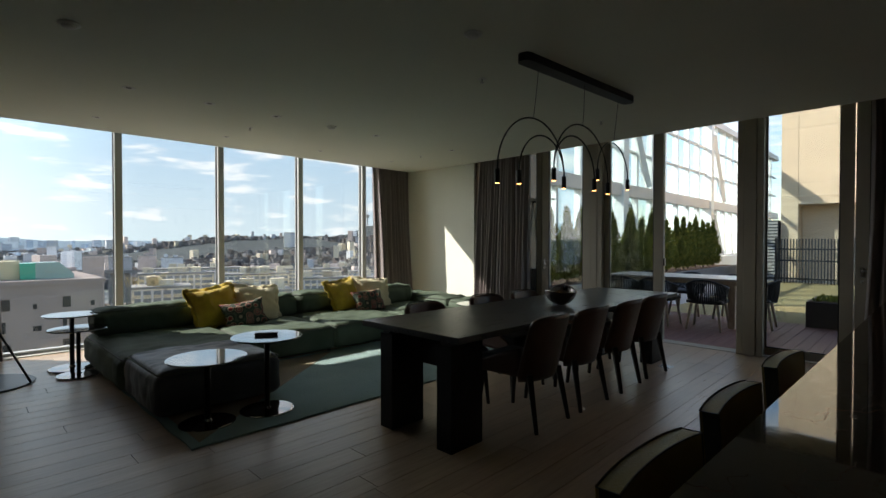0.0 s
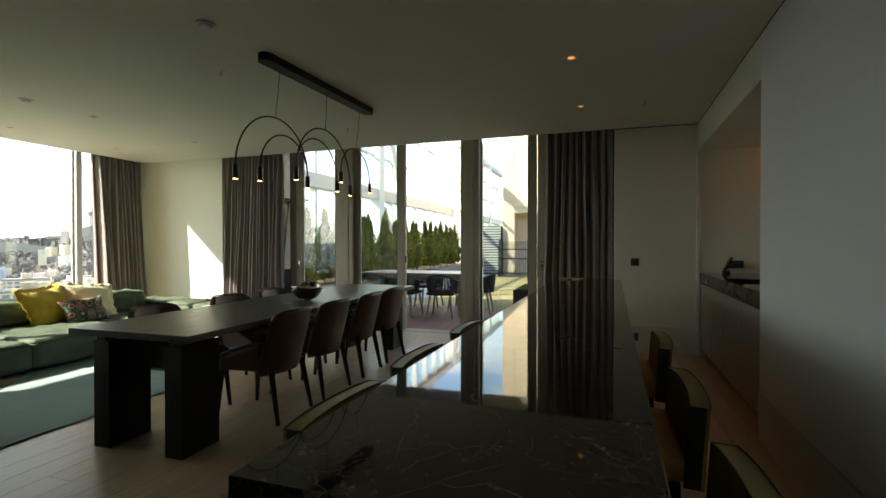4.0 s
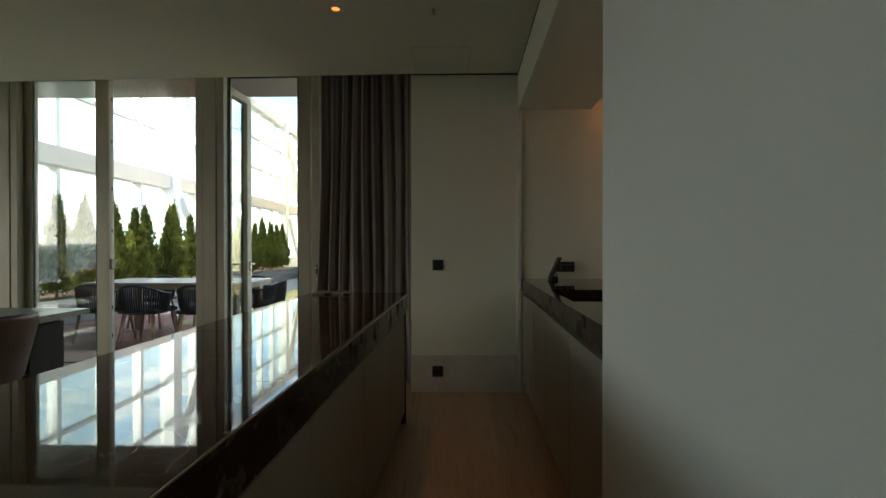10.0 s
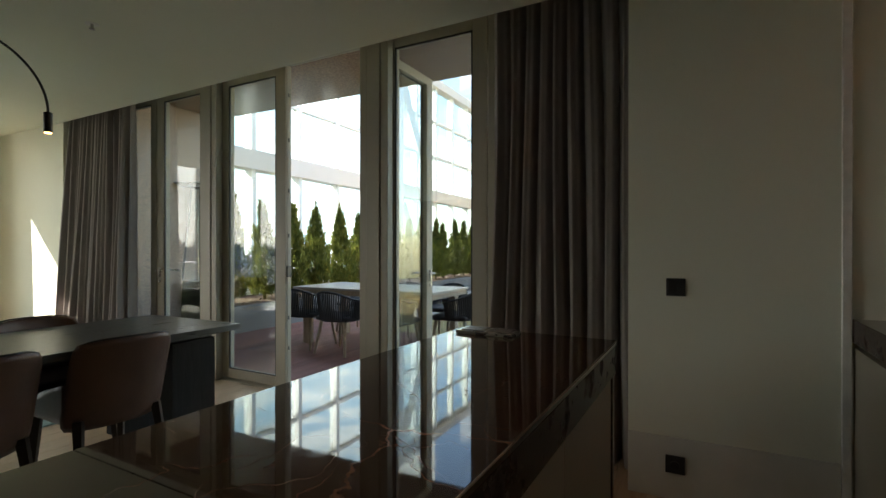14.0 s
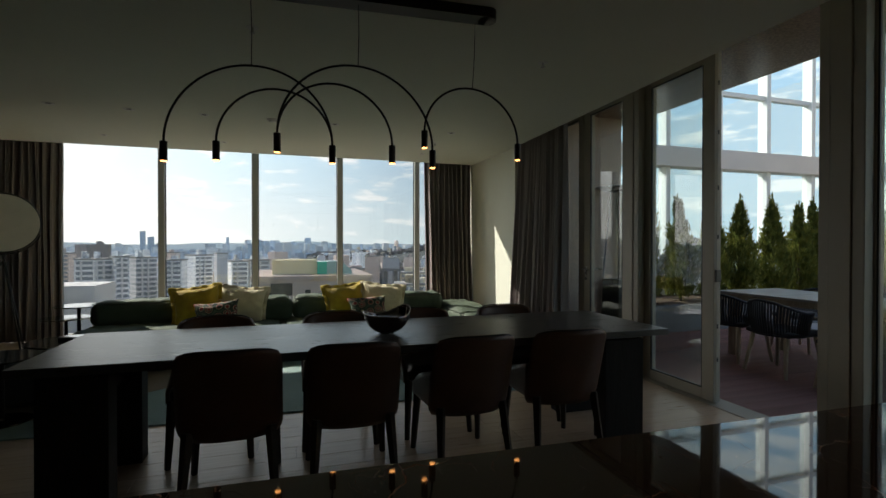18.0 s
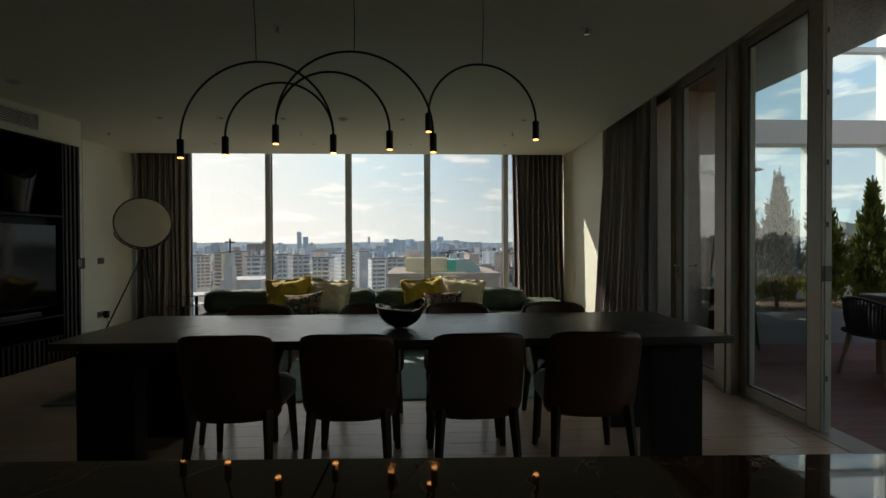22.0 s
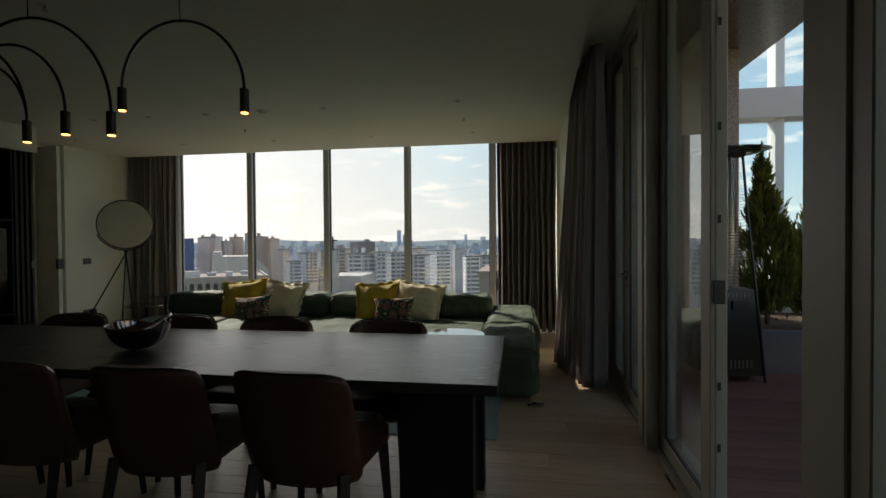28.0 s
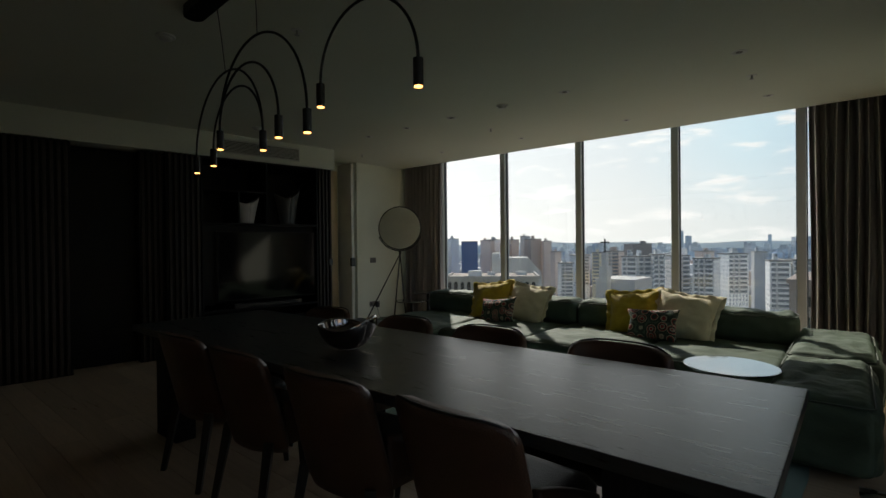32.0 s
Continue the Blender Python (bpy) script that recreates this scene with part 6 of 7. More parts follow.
def build_rope_chair():
    th = empty("outdoor_chair", label="black woven rope outdoor armchair with tapered teak legs", category="chair", group="chairs round the outdoor table")
    part("seat", moved(softbox(0.50, 0.46, 0.06, 0.025, 8, 0.008, 0.0, 2), pose(0, 0.02, 0.40)), M_ROPE, th, smooth=True)
    def rail(a, z, spread=1.0):
        return (0.29 * spread * math.cos(a), -0.03 - 0.27 * spread * math.sin(a), z)
    angs = [math.pi * (-0.12 + 1.24 * k / 40) for k in range(41)]
    top = [Vector(rail(a, 0.65 + 0.11 * max(0.0, math.sin(a)) ** 1.5, 1.0)) for a in angs]
    low = [Vector(rail(a, 0.415, 0.86)) for a in angs]
    part("top_rail", tube(top, 0.014, 8), M_ROPE, th, smooth=True)
    part("lower_rail", tube(low, 0.012, 8), M_ROPE, th, smooth=True)
    for k in range(41):
        part("rope", tube([low[k], low[k].lerp(top[k], 0.5) * 1.0 + Vector((0, -0.012, 0)), top[k]], 0.0105, 5), M_ROPE, th)
    for sx in (-1, 1):
        part("front_leg", tube([(sx * 0.20, 0.19, 0.41), (sx * 0.255, 0.24, 0.0)], 0.022, 8, taper=(1.1, 0.7)), M_TEAK, th, smooth=True)
        part("rear_leg", tube([(sx * 0.18, -0.17, 0.41), (sx * 0.235, -0.24, 0.0)], 0.022, 8, taper=(1.1, 0.7)), M_TEAK, th, smooth=True)
    return th


rope_chair = build_rope_chair()
ROPE = ((8.05, 2.52, -88), (8.04, 3.24, -92), (8.15, 3.88, -90), (9.40, 2.50, 90), (9.42, 3.25, 92), (9.40, 4.00, 88), (8.75, 2.02, 4))
rope_chair.matrix_basis = pose(ROPE[0][0], ROPE[0][1], -0.022, 0, 0, ROPE[0][2])
for x, y, a in ROPE[1:]:
    copy_thing(rope_chair, pose(x, y, -0.022, 0, 0, a))

heater = empty("patio_heater", pose(7.59, 5.28, -0.022, 0, 0, 8), "tall black pyramid patio heater with a metal hood", "patio heater")
def prism(s0, s1, z0, z1):
    bm = bmesh.new()
    bmesh.ops.create_cone(bm, cap_ends=True, segments=4, radius1=s0 * 0.7071 * 2, radius2=s1 * 0.7071 * 2, depth=z1 - z0, matrix=pose(0, 0, (z0 + z1) / 2, 0, 0, 45))
    return bm


part("base", prism(0.20, 0.150, 0.06, 0.84), M_BLACK_METAL, heater)
for sx in (-1, 1):
    for sy in (-1, 1):
        part("corner_bar", tube([(sx * 0.205, sy * 0.205, 0.0), (sx * 0.152, sy * 0.152, 0.84), (sx * 0.100, sy * 0.100, 1.60), (sx * 0.075, sy * 0.075, 2.07)], 0.013, 6), M_BLACK_METAL, heater)
part("glass_tube", cyl(0.045, 0.045, 0.84, 2.06, 20), M_GLASS_DOOR, heater)
for k in range(40):
    s = 0.150 - 0.075 * k / 40
    z = 0.87 + k * 0.029
    part("guard_wire", tube([(s, s, z), (-s, s, z), (-s, -s, z), (s, -s, z)], 0.003, 4, True), M_BLACK_METAL, heater)
part("hood", lathe([(0.03, 2.15), (0.12, 2.145), (0.30, 2.13), (0.335, 2.125), (0.30, 2.118), (0.20, 2.09), (0.02, 2.09)], 28), M_STEEL, heater)
part("head", prism(0.085, 0.10, 2.06, 2.10), M_BLACK_METAL, heater)
part("control_panel", box(-0.07, 0.07, -0.185, -0.150, 0.66, 0.74), M_PLASTIC, heater)
# vent slots are solid grey bars, coloured for the daylight showing through
for k in range(6):
    part("vent_slot", box(-0.10 + k * 0.036, -0.088 + k * 0.036, -0.198, -0.19, 0.13, 0.20), M_SWITCH, heater)
    part("vent_slot", box(-0.10 + k * 0.036, -0.088 + k * 0.036, -0.157, -0.149, 0.77, 0.81), M_SWITCH, heater)

# ---- city beyond the window ----
GROUND = -72.0
M_CITY_GROUND = material("city_ground", (0.21, 0.22, 0.215), 0.95, alt=(0.14, 0.16, 0.13), scale=0.02, bump_scale=0.2)
M_WATER = material("river_water", (0.10, 0.13, 0.15), 0.12, scale=0.01, spec=0.6)
# pale blue-grey puts the haze over the hills into their colour
M_HILL_HAZED = material("hazed_far_hill", (0.66, 0.71, 0.71), 0.95, alt=(0.61, 0.66, 0.66), scale=0.006)
M_APT_WHITE = facade_paint("white_apartment_paint", (0.84, 0.84, 0.82), (0.34, 0.37, 0.40), (2.1, 2.8), 0.60)
# beige raised and warmed to hold the sunlight on the slab fronts
M_APT_BEIGE = facade_paint("beige_apartment_paint", (0.78, 0.68, 0.49), (0.46, 0.42, 0.34), (2.6, 2.8), 0.7)
# pink lightened a little towards haze
M_APT_PINK = facade_paint("pink_apartment_paint", (0.70, 0.57, 0.49), (0.42, 0.37, 0.34), (2.4, 2.8), 0.6)
M_APT_GREY = facade_paint("grey_apartment_paint", (0.64, 0.66, 0.67), (0.42, 0.44, 0.47), (2.0, 2.9), 0.6)
M_APT_DARK = facade_paint("dark_apartment_paint", (0.30, 0.28, 0.26), (0.17, 0.17, 0.18), (2.4, 2.8), 0.55)
M_APT_BROWN = material("brown_building_tile", (0.40, 0.325, 0.275), 0.7, alt=(0.36, 0.29, 0.245), scale=0.12, bump_scale=2.0)
# walls and windows of the far towers are paled to stand for haze
M_TOWER_HAZED = facade_paint("hazed_tower_facade", (0.66, 0.72, 0.76), (0.54, 0.61, 0.67), (4.0, 3.8), 0.5)
M_FAR_HAZED = facade_paint("hazed_far_tower", (0.84, 0.83, 0.79), (0.66, 0.68, 0.68), (3.6, 3.0), 0.8)
M_HOUSE = material("small_house_plaster", (0.40, 0.37, 0.32), 0.9, alt=(0.24, 0.22, 0.20), scale=0.03)
M_HOUSE_ROOF = material("small_house_roof", (0.20, 0.155, 0.13), 0.9, alt=(0.12, 0.13, 0.12), scale=0.03)
M_BLUE_WRAP = material("blue_netting", (0.14, 0.19, 0.34), 0.8, alt=(0.11, 0.155, 0.29), scale=0.1)
M_ROOF = material("flat_roof", (0.31, 0.30, 0.28), 0.9, alt=(0.21, 0.215, 0.21), scale=0.08)
M_CHURCH = material("church_plaster", (0.62, 0.61, 0.58), 0.8, scale=0.2)
M_GREEN_BOX = material("green_glass_box", (0.06, 0.46, 0.31), 0.2, alt=(0.05, 0.40, 0.27), scale=0.2)
M_BEIGE_BOX = material("beige_louvre", (0.86, 0.75, 0.50), 0.6, alt=(0.80, 0.69, 0.45), scale=0.3)
M_CITY_TREE = material("city_foliage", (0.088, 0.085, 0.066), 0.9, alt=(0.06, 0.06, 0.048), scale=0.06)
# woodland colour tinted bluish for the haze in front of it
M_HILL_WOOD = material("far_woodland", (0.058, 0.072, 0.072), 0.95, alt=(0.045, 0.055, 0.052), scale=0.02)
M_HILL_HOUSE = material("hillside_house_plaster", (0.27, 0.26, 0.25), 0.9, alt=(0.17, 0.17, 0.17), scale=0.03)
M_CITY_WINDOW = material("city_window_row", (0.29, 0.31, 0.33), 0.3, alt=(0.20, 0.22, 0.24), scale=0.5)
M_CITY_PIER = material("city_concrete", (0.74, 0.73, 0.70), 0.85, scale=0.2)
M_CITY_GLASS = material("dark_window_glass", (0.035, 0.04, 0.045), 0.12, scale=0.4)

ground = structure("ground", box(-4800, 4800, 12, 4850, GROUND - 2, GROUND), M_CITY_GROUND, "city ground reaching the horizon")


def at(az, dist):
    a = radians(az)
    return 3.6 + dist * math.sin(a), -0.4 + dist * math.cos(a)


def el_z(el, dist):
    return 1.27 + dist * math.tan(radians(el))


def building(az0, az1, el, dist, depth, mat, name="apartment_building", label="apartment block in the city", turn=0.0, roofbits=2, seed=0):
    """A city building that spans two bearings at a distance, up to an elevation."""
    rnd = random.Random(seed + int(dist))
    x, y = at((az0 + az1) / 2, dist)
    w = 2 * dist * math.tan(radians(abs(az1 - az0) / 2))
    h = el_z(el, dist) - GROUND
    th = empty(name, pose(x, y, GROUND, 0, 0, -(az0 + az1) / 2 + turn), label, "building")
    part("wall", box(-w / 2, w / 2, 0, depth, 0, h), mat, th)
    part("roof", box(-w / 2 - 0.3, w / 2 + 0.3, -0.3, depth + 0.3, h, h + 0.9), M_ROOF, th)
    if dist < 480 and mat is not M_BLUE_WRAP:
        floors = min(9, int((h - 4) / 2.9))
        band = bpy.data.meshes.new("balcony")
        b = box(-w / 2 + 0.4, w / 2 - 0.4, -0.7, -0.002, 0.0, 0.75)
        b.to_mesh(band)
        b.free()
        band.materials.append(mat)
        strip = bpy.data.meshes.new("window_row")
        b = box(-w / 2 + 0.8, w / 2 - 0.8, -0.12, -0.002, 0.0, 1.55)
        b.to_mesh(strip)
        b.free()
        strip.materials.append(M_CITY_WINDOW)
        for k in range(floors):
            z = h - 2.9 * (k + 1)
            shared_part("balcony", band, th, pose(0, 0, z - 0.2))
            shared_part("window_row", strip, th, pose(0, 0, z + 0.7))
        for k in range(1, int(w / 3.3)):
            part("party_wall", box(-w / 2 + k * 3.3 - 0.42, -w / 2 + k * 3.3 + 0.42, -1.0, -0.002, h - 2.9 * floors, h - 0.5), M_CITY_PIER, th)
    for k in range(roofbits):
        bx = rnd.uniform(-w / 2 + 2, max(-w / 2 + 2.1, w / 2 - 6))
        part("roof_house", box(bx, bx + min(5.0, w * 0.2), depth * 0.3, depth * 0.3 + 4, h + 0.9, h + 0.9 + rnd.uniform(2, 4)), mat, th)
    return th


W, B, G, P = M_APT_WHITE, M_APT_BEIGE, M_APT_GREY, M_APT_PINK
# bearing from, bearing to, elevation of the top, distance, depth, paint
BLOCKS = (
    (-18.6, -16.6, -0.1, 520, 30, M_APT_DARK), (-19.6, -18.0, -1.5, 330, 14, W), (-17.9, -16.5, -1.5, 335, 14, W), (-16.4, -15.2, -1.3, 330, 14, W),
    (-14.7, -12.8, -1.4, 350, 14, W), (-12.6, -10.6, -1.7, 340, 14, W), (-9.5, -7.6, -1.2, 380, 16, W), (-5.9, -4.2, -1.9, 330, 14, W),
    (-4.1, -1.9, -1.8, 340, 14, W), (-22.8, -21.9, -1.0, 420, 16, B), (-24.5, -23.0, -1.3, 450, 16, G), (-26.2, -24.8, -2.2, 400, 16, W),
    (-38.9, -38.0, 0.75, 620, 24, G), (-35.5, -34.3, 0.5, 610, 22, P), (-34.2, -33.0, 0.6, 640, 22, G), (-32.9, -32.1, 0.1, 600, 22, P),
    (-31.9, -31.0, 0.55, 620, 20, P), (-30.9, -30.1, 0.95, 650, 20, G), (-29.7, -28.4, 0.6, 600, 20, P), (-28.2, -27.3, 0.35, 590, 20, P),
    (-40.4, -39.3, 0.2, 640, 24, P), (-42.5, -40.9, -0.2, 600, 24, W), (-45.0, -43.0, 0.2, 560, 24, P), (-49, -46, -0.6, 520, 24, G),
    (-26.9, -26.2, -0.9, 520, 16, P), (-21.6, -19.9, -0.9, 430, 18, P), (-11.9, -10.7, -0.9, 560, 18, P), (-7.3, -6.2, -1.0, 520, 16, G),
    (8.5, 10.2, -1.4, 560, 20, P), (10.6, 12.5, -1.6, 600, 20, G), (13.0, 14.6, -1.5, 640, 20, P), (15.0, 17.0, -1.7, 620, 20, G),
)
for k, (a, c, e, d, dp, mt) in enumerate(BLOCKS):
    building(a, c, e, d, dp, mt, seed=k, turn=0.0 if a > 5 else (18, -14, 24, 10)[k % 4])
building(-37.7, -35.8, 0.4, 560, 30, M_BLUE_WRAP, "wrapped_tower", "tower block wrapped in blue netting", roofbits=0)
for a, c, e in ((-14.25, -13.75, 1.3), (-13.6, -13.0, 0.75)):
    building(a, c, e, 1900, 30, M_TOWER_HAZED, "office_tower", "slim glass office tower, its colour paled for haze", roofbits=0)
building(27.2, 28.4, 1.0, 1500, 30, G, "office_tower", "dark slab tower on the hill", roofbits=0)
building(-6.35, -6.05, 0.75, 3000, 20, M_TOWER_HAZED, "office_tower", "slim far glass office tower", roofbits=0)
# long low slabs seen to the right
for k, (a, c, e, d) in enumerate(((12.6, 19.5, -3.4, 300), (20.2, 27.2, -3.7, 290), (28.0, 37.0, -4.3, 260), (13.5, 22.5, -2.9, 420), (23.5, 33.0, -3.2, 400), (33.8, 43, -3.6, 340), (11.8, 17, -4.8, 215), (18, 27, -5.6, 190), (28, 40, -6.4, 170))):
    th = building(a, c, e, d, 14, B, "apartment_building", "long low beige apartment slab with roof tanks", roofbits=5, seed=k)

# the brown building close by, with its own windows
brown = empty("brown_building", pose(0, 0, 0), "brown tiled building close below the window", "building")
bx0, by0 = at(-3.9, 150)
bx1, by1 = at(9.15, 150)
bz = el_z(-3.95, 150)
part("wall", box(bx0, bx1, by0, by0 + 40, GROUND, bz), M_APT_BROWN, brown)
part("parapet", box(bx0 - 0.5, bx1 + 0.5, by0 - 0.5, by0 + 40.5, bz, bz + 1.1), M_APT_BROWN, brown)
for r in range(5):
    for c in range(6):
        x0 = bx0 + 3.4 + c * 5.6
        z0 = bz - 5.6 - r * 5.2
        part("window", box(x0, x0 + (0.8 if (c + r) % 2 else 1.6), by0 - 0.12, by0 + 0.05, z0, z0 + (1.2 if c % 2 else 2.6)), M_CITY_GLASS, brown)
part("window_band", box(bx0 + 5.0, bx0 + 11.0, by0 - 0.12, by0 + 0.05, bz - 4.6, bz - 1.0), M_CITY_GLASS, brown, "dark recessed window band")
gx0, gy = at(-1.75, 165)
gx1, _ = at(2.85, 165)
part("louvre_box", box(gx0, gx1, by0 + 8, by0 + 20, bz + 1.1, el_z(-1.75, 160)), M_BEIGE_BOX, brown, "beige louvred roof box")
for k in range(13):
    z = bz + 1.4 + k * 0.36
    part("louvre", box(gx0 - 0.1, gx1 + 0.1, by0 + 7.85, by0 + 8.0, z, z + 0.22), M_BEIGE_BOX, brown)
hx0, _ = at(2.95, 160)
hx1, _ = at(4.0, 160)
hx2, _ = at(6.75, 160)
part("green_box", box(hx0, hx1, by0 + 6, by0 + 14, bz + 1.1, el_z(-1.95, 157)), M_GREEN_BOX, brown, "green glazed roof box")
bm = bmesh.new()
v = [bm.verts.new(p) for p in ((hx1, by0 + 6, bz + 1.1), (hx2, by0 + 6, bz + 1.1), (hx2, by0 + 6, bz + 2.2), (hx1 + (hx2 - hx1) * 0.6, by0 + 6, el_z(-1.9, 157)), (hx1, by0 + 6, el_z(-1.9, 157)))]
f = bm.faces.new(v)
ex = bmesh.ops.extrude_face_region(bm, geom=[f])
bmesh.ops.translate(bm, verts=[g for g in ex["geom"] if isinstance(g, bmesh.types.BMVert)], vec=(0, 7, 0))
bmesh.ops.recalc_face_normals(bm, faces=bm.faces)
part("pale_box", bm, material("pale_green_glass", (0.36, 0.52, 0.47), 0.2, scale=0.2), brown, "pale green sloped glass box")

# church with its cross
church = empty("church", pose(*at(-21.35, 230), GROUND), "white church tower with a tall cross on its spire", "church")
tz = el_z(-1.0, 230) - GROUND
part("tower", box(-1.8, 1.8, 0, 5, 0, tz - 6), M_CHURCH, church)
part("spire", box(-1.2, 1.2, 1, 4, tz - 6, tz, 0.3), M_CHURCH, church)
ct = el_z(0.6, 230) - GROUND
part("cross_upright", box(-0.32, 0.32, 2.3, 2.7, tz, ct), M_FENCE, church)
part("cross_arm", box(-2.1, 2.1, 2.3, 2.7, tz + (ct - tz) * 0.68, tz + (ct - tz) * 0.68 + 0.7), M_FENCE, church)
part("nave", box(-6, 12, 6, 30, 0, tz - 12), M_CHURCH, church)

# the big white hall with arched bays
hall = empty("white_hall", pose(*at(-33.6, 175), GROUND, 0, 0, 33.6), "large pale stone hall with an arcaded top storey", "building")
hz = el_z(-3.85, 175) - GROUND
M_HALL = material("hall_stone", (0.50, 0.46, 0.40), 0.85, alt=(0.42, 0.385, 0.335), scale=0.3)
M_HALL_ROOF = material("hall_roof_paving", (0.42, 0.35, 0.28), 0.9, alt=(0.34, 0.29, 0.24), scale=0.2)
part("wall", box(-16.4, 16.4, 0, 30, 0, hz), M_HALL, hall)
part("roof", box(-15.8, 15.8, 0.6, 29.4, hz, hz + 0.15), M_HALL_ROOF, hall)
for z0, out, tall in ((hz - 0.2, 0.7, 0.9), (hz - 5.2, 0.4, 0.5), (hz - 10.4, 0.4, 0.5)):
    part("cornice", box(-16.4 - out, 16.4 + out, -out, 0.0, z0, z0 + tall), M_HALL, hall)
part("cornice", box(16.4, 17.1, 0.0, 30.0, hz - 0.2, hz + 0.7), M_HALL, hall)
part("cornice", box(-17.1, -16.4, 0.0, 30.0, hz - 0.2, hz + 0.7), M_HALL, hall)
for row in range(2):
    for k in range(14):
        x0 = -15.9 + k * 2.3
        z0 = hz - 4.4 - row * 5.2
        part("arch_window", box(x0, x0 + 1.3, -0.12, 0.1, z0, z0 + 2.4), M_CITY_GLASS, hall)
        part("upper_arch", moved(cyl(0.65, 0.65, -0.11, 0.11, 16), pose(x0 + 0.65, 0, z0 + 2.4, 90, 0, 0)), M_CITY_GLASS, hall)
        part("pilaster", box(x0 + 1.6, x0 + 2.0, -0.3, 0.0, z0 - 0.2, z0 + 3.6), M_HALL, hall)
for bx, by, bw, bh in ((-9, 9, 5.0, 2.2), (-2, 14, 3.0, 1.4), (4, 8, 2.2, 1.8), (9, 16, 4.0, 1.5)):
    part("roof_unit", box(bx, bx + bw, by, by + 2.5, hz + 0.15, hz + bh), M_CITY_PIER, hall)
# the grey stepped block behind the hall
step = empty("grey_stepped_block", pose(*at(-31.4, 235), GROUND, 0, 0, 31.4), "windowless grey concrete block with a sloping stepped end", "building")
gz = el_z(-1.5, 235) - GROUND
part("wall", box(-10.0, 7.5, 0, 24, 0, gz), M_CHURCH, step)
part("upper_wall", box(-10.0, -6.5, 2, 22, gz, gz + 2.2), M_CHURCH, step)
bm = bmesh.new()
v = [bm.verts.new(p) for p in ((7.5, 1, 0), (15.5, 1, 0), (13.6, 1, gz - 7), (7.5, 1, gz - 0.4))]
f = bm.faces.new(v)
ex = bmesh.ops.extrude_face_region(bm, geom=[f])
bmesh.ops.translate(bm, verts=[g for g in ex["geom"] if isinstance(g, bmesh.types.BMVert)], vec=(0, 20, 0))
bmesh.ops.recalc_face_normals(bm, faces=bm.faces)
part("sloped_end", bm, M_CHURCH, step)
for k in range(6):
    part("rib", box(-9.5 + k * 3.2, -9.2 + k * 3.2, -0.25, 0.0, gz * 0.4, gz), M_CITY_PIER, step)

# river and bridge
river = structure("water", box(-2600, 900, 1250, 1560, GROUND, GROUND + 0.4), M_WATER, "pale river in the distance")
bridge = empty("road_bridge", pose(0, 0, 0), "long low road bridge with piers over the river", "bridge")
p0, p1 = Vector((*at(2.0, 640), el_z(-2.55, 640))), Vector((*at(30.0, 480), el_z(-3.6, 480)))
d = (p1 - p0)
ln = d.length
rot = math.degrees(math.atan2(d.y, d.x))
part("deck", moved(box(0, ln, -5, 5, -1.6, 0.0), pose(*p0, 0, 0, rot)), M_ROOF, bridge)
part("parapet", moved(box(0, ln, -5.2, -5.0, 0.0, 1.4), pose(*p0, 0, 0, rot)), M_ROOF, bridge)
k = 8.0
while k < ln:
    part("pier", moved(box(k - 1.0, k + 1.0, -4, 4, -30, -1.6), pose(*p0, 0, 0, rot)), M_ROOF, bridge)
    k += 14.0


def field(name, label, count, mats, az, dist, size, height, seed, lift=None):
    """A joined mass of small buildings, too many and far to count."""
    rnd = random.Random(seed)
    for mi, mat in enumerate(mats):
        verts, faces = [], []
        for _ in range(count // len(mats)):
            d2 = math.sqrt(rnd.uniform(dist[0] ** 2, dist[1] ** 2))
            a = rnd.uniform(*az)
            x, y = at(a, d2)
            if 1240 < y < 1570 and x < 900:
                continue
            w, dd, h = rnd.uniform(*size), rnd.uniform(*size), rnd.uniform(*height) * (1.0 + 0.6 * (rnd.random() > 0.9))
            base = GROUND + (lift(a, d2) if lift else 0.0)
            c, s = math.cos(rnd.uniform(0, 1.57)), 0
            s = math.sqrt(1 - c * c)
            o = len(verts)
            for zz in (base - 4, base + h):
                for ux, uy in ((-1, -1), (1, -1), (1, 1), (-1, 1)):
                    verts.append((x + ux * w / 2 * c - uy * dd / 2 * s, y + ux * w / 2 * s + uy * dd / 2 * c, zz))
            faces += [(o, o + 1, o + 5, o + 4), (o + 1, o + 2, o + 6, o + 5), (o + 2, o + 3, o + 7, o + 6), (o + 3, o, o + 4, o + 7), (o + 4, o + 5, o + 6, o + 7)]
        me = bpy.data.meshes.new(name)
        me.from_pydata(verts, [], faces)
        me.materials.append(mat)
        tagged(new(name, me), label, "buildings", kind="stuff")


def slope(a, d2):
    """Rising ground on the far bank to the right."""
    return max(0.0, min(1.0, (d2 - 900) / 900)) * (38 + 46 * max(0.0, min(1.0, (a - 8) / 14)))


field("near_houses", "dense low city houses with flat roofs", 2400, (M_HOUSE, M_HOUSE_ROOF, B, M_HOUSE_ROOF, G), (-52, 44), (190, 640), (5, 11), (5, 14), 1)
field("mid_blocks", "mid-distance city apartment blocks", 1500, (W, M_APT_PINK, G), (-55, 8), (640, 1240), (9, 20), (10, 40), 2)
field("hill_houses", "dense hillside houses across the river", 5200, (M_HILL_HOUSE, M_HOUSE_ROOF, M_HILL_HOUSE, M_HOUSE_ROOF), (3, 46), (900, 1900), (6, 12), (4, 10), 3, slope)
field("hill_blocks", "apartment blocks on the hillside across the river", 150, (P, G, B), (3, 36), (900, 1850), (8, 15), (10, 26), 7, slope)
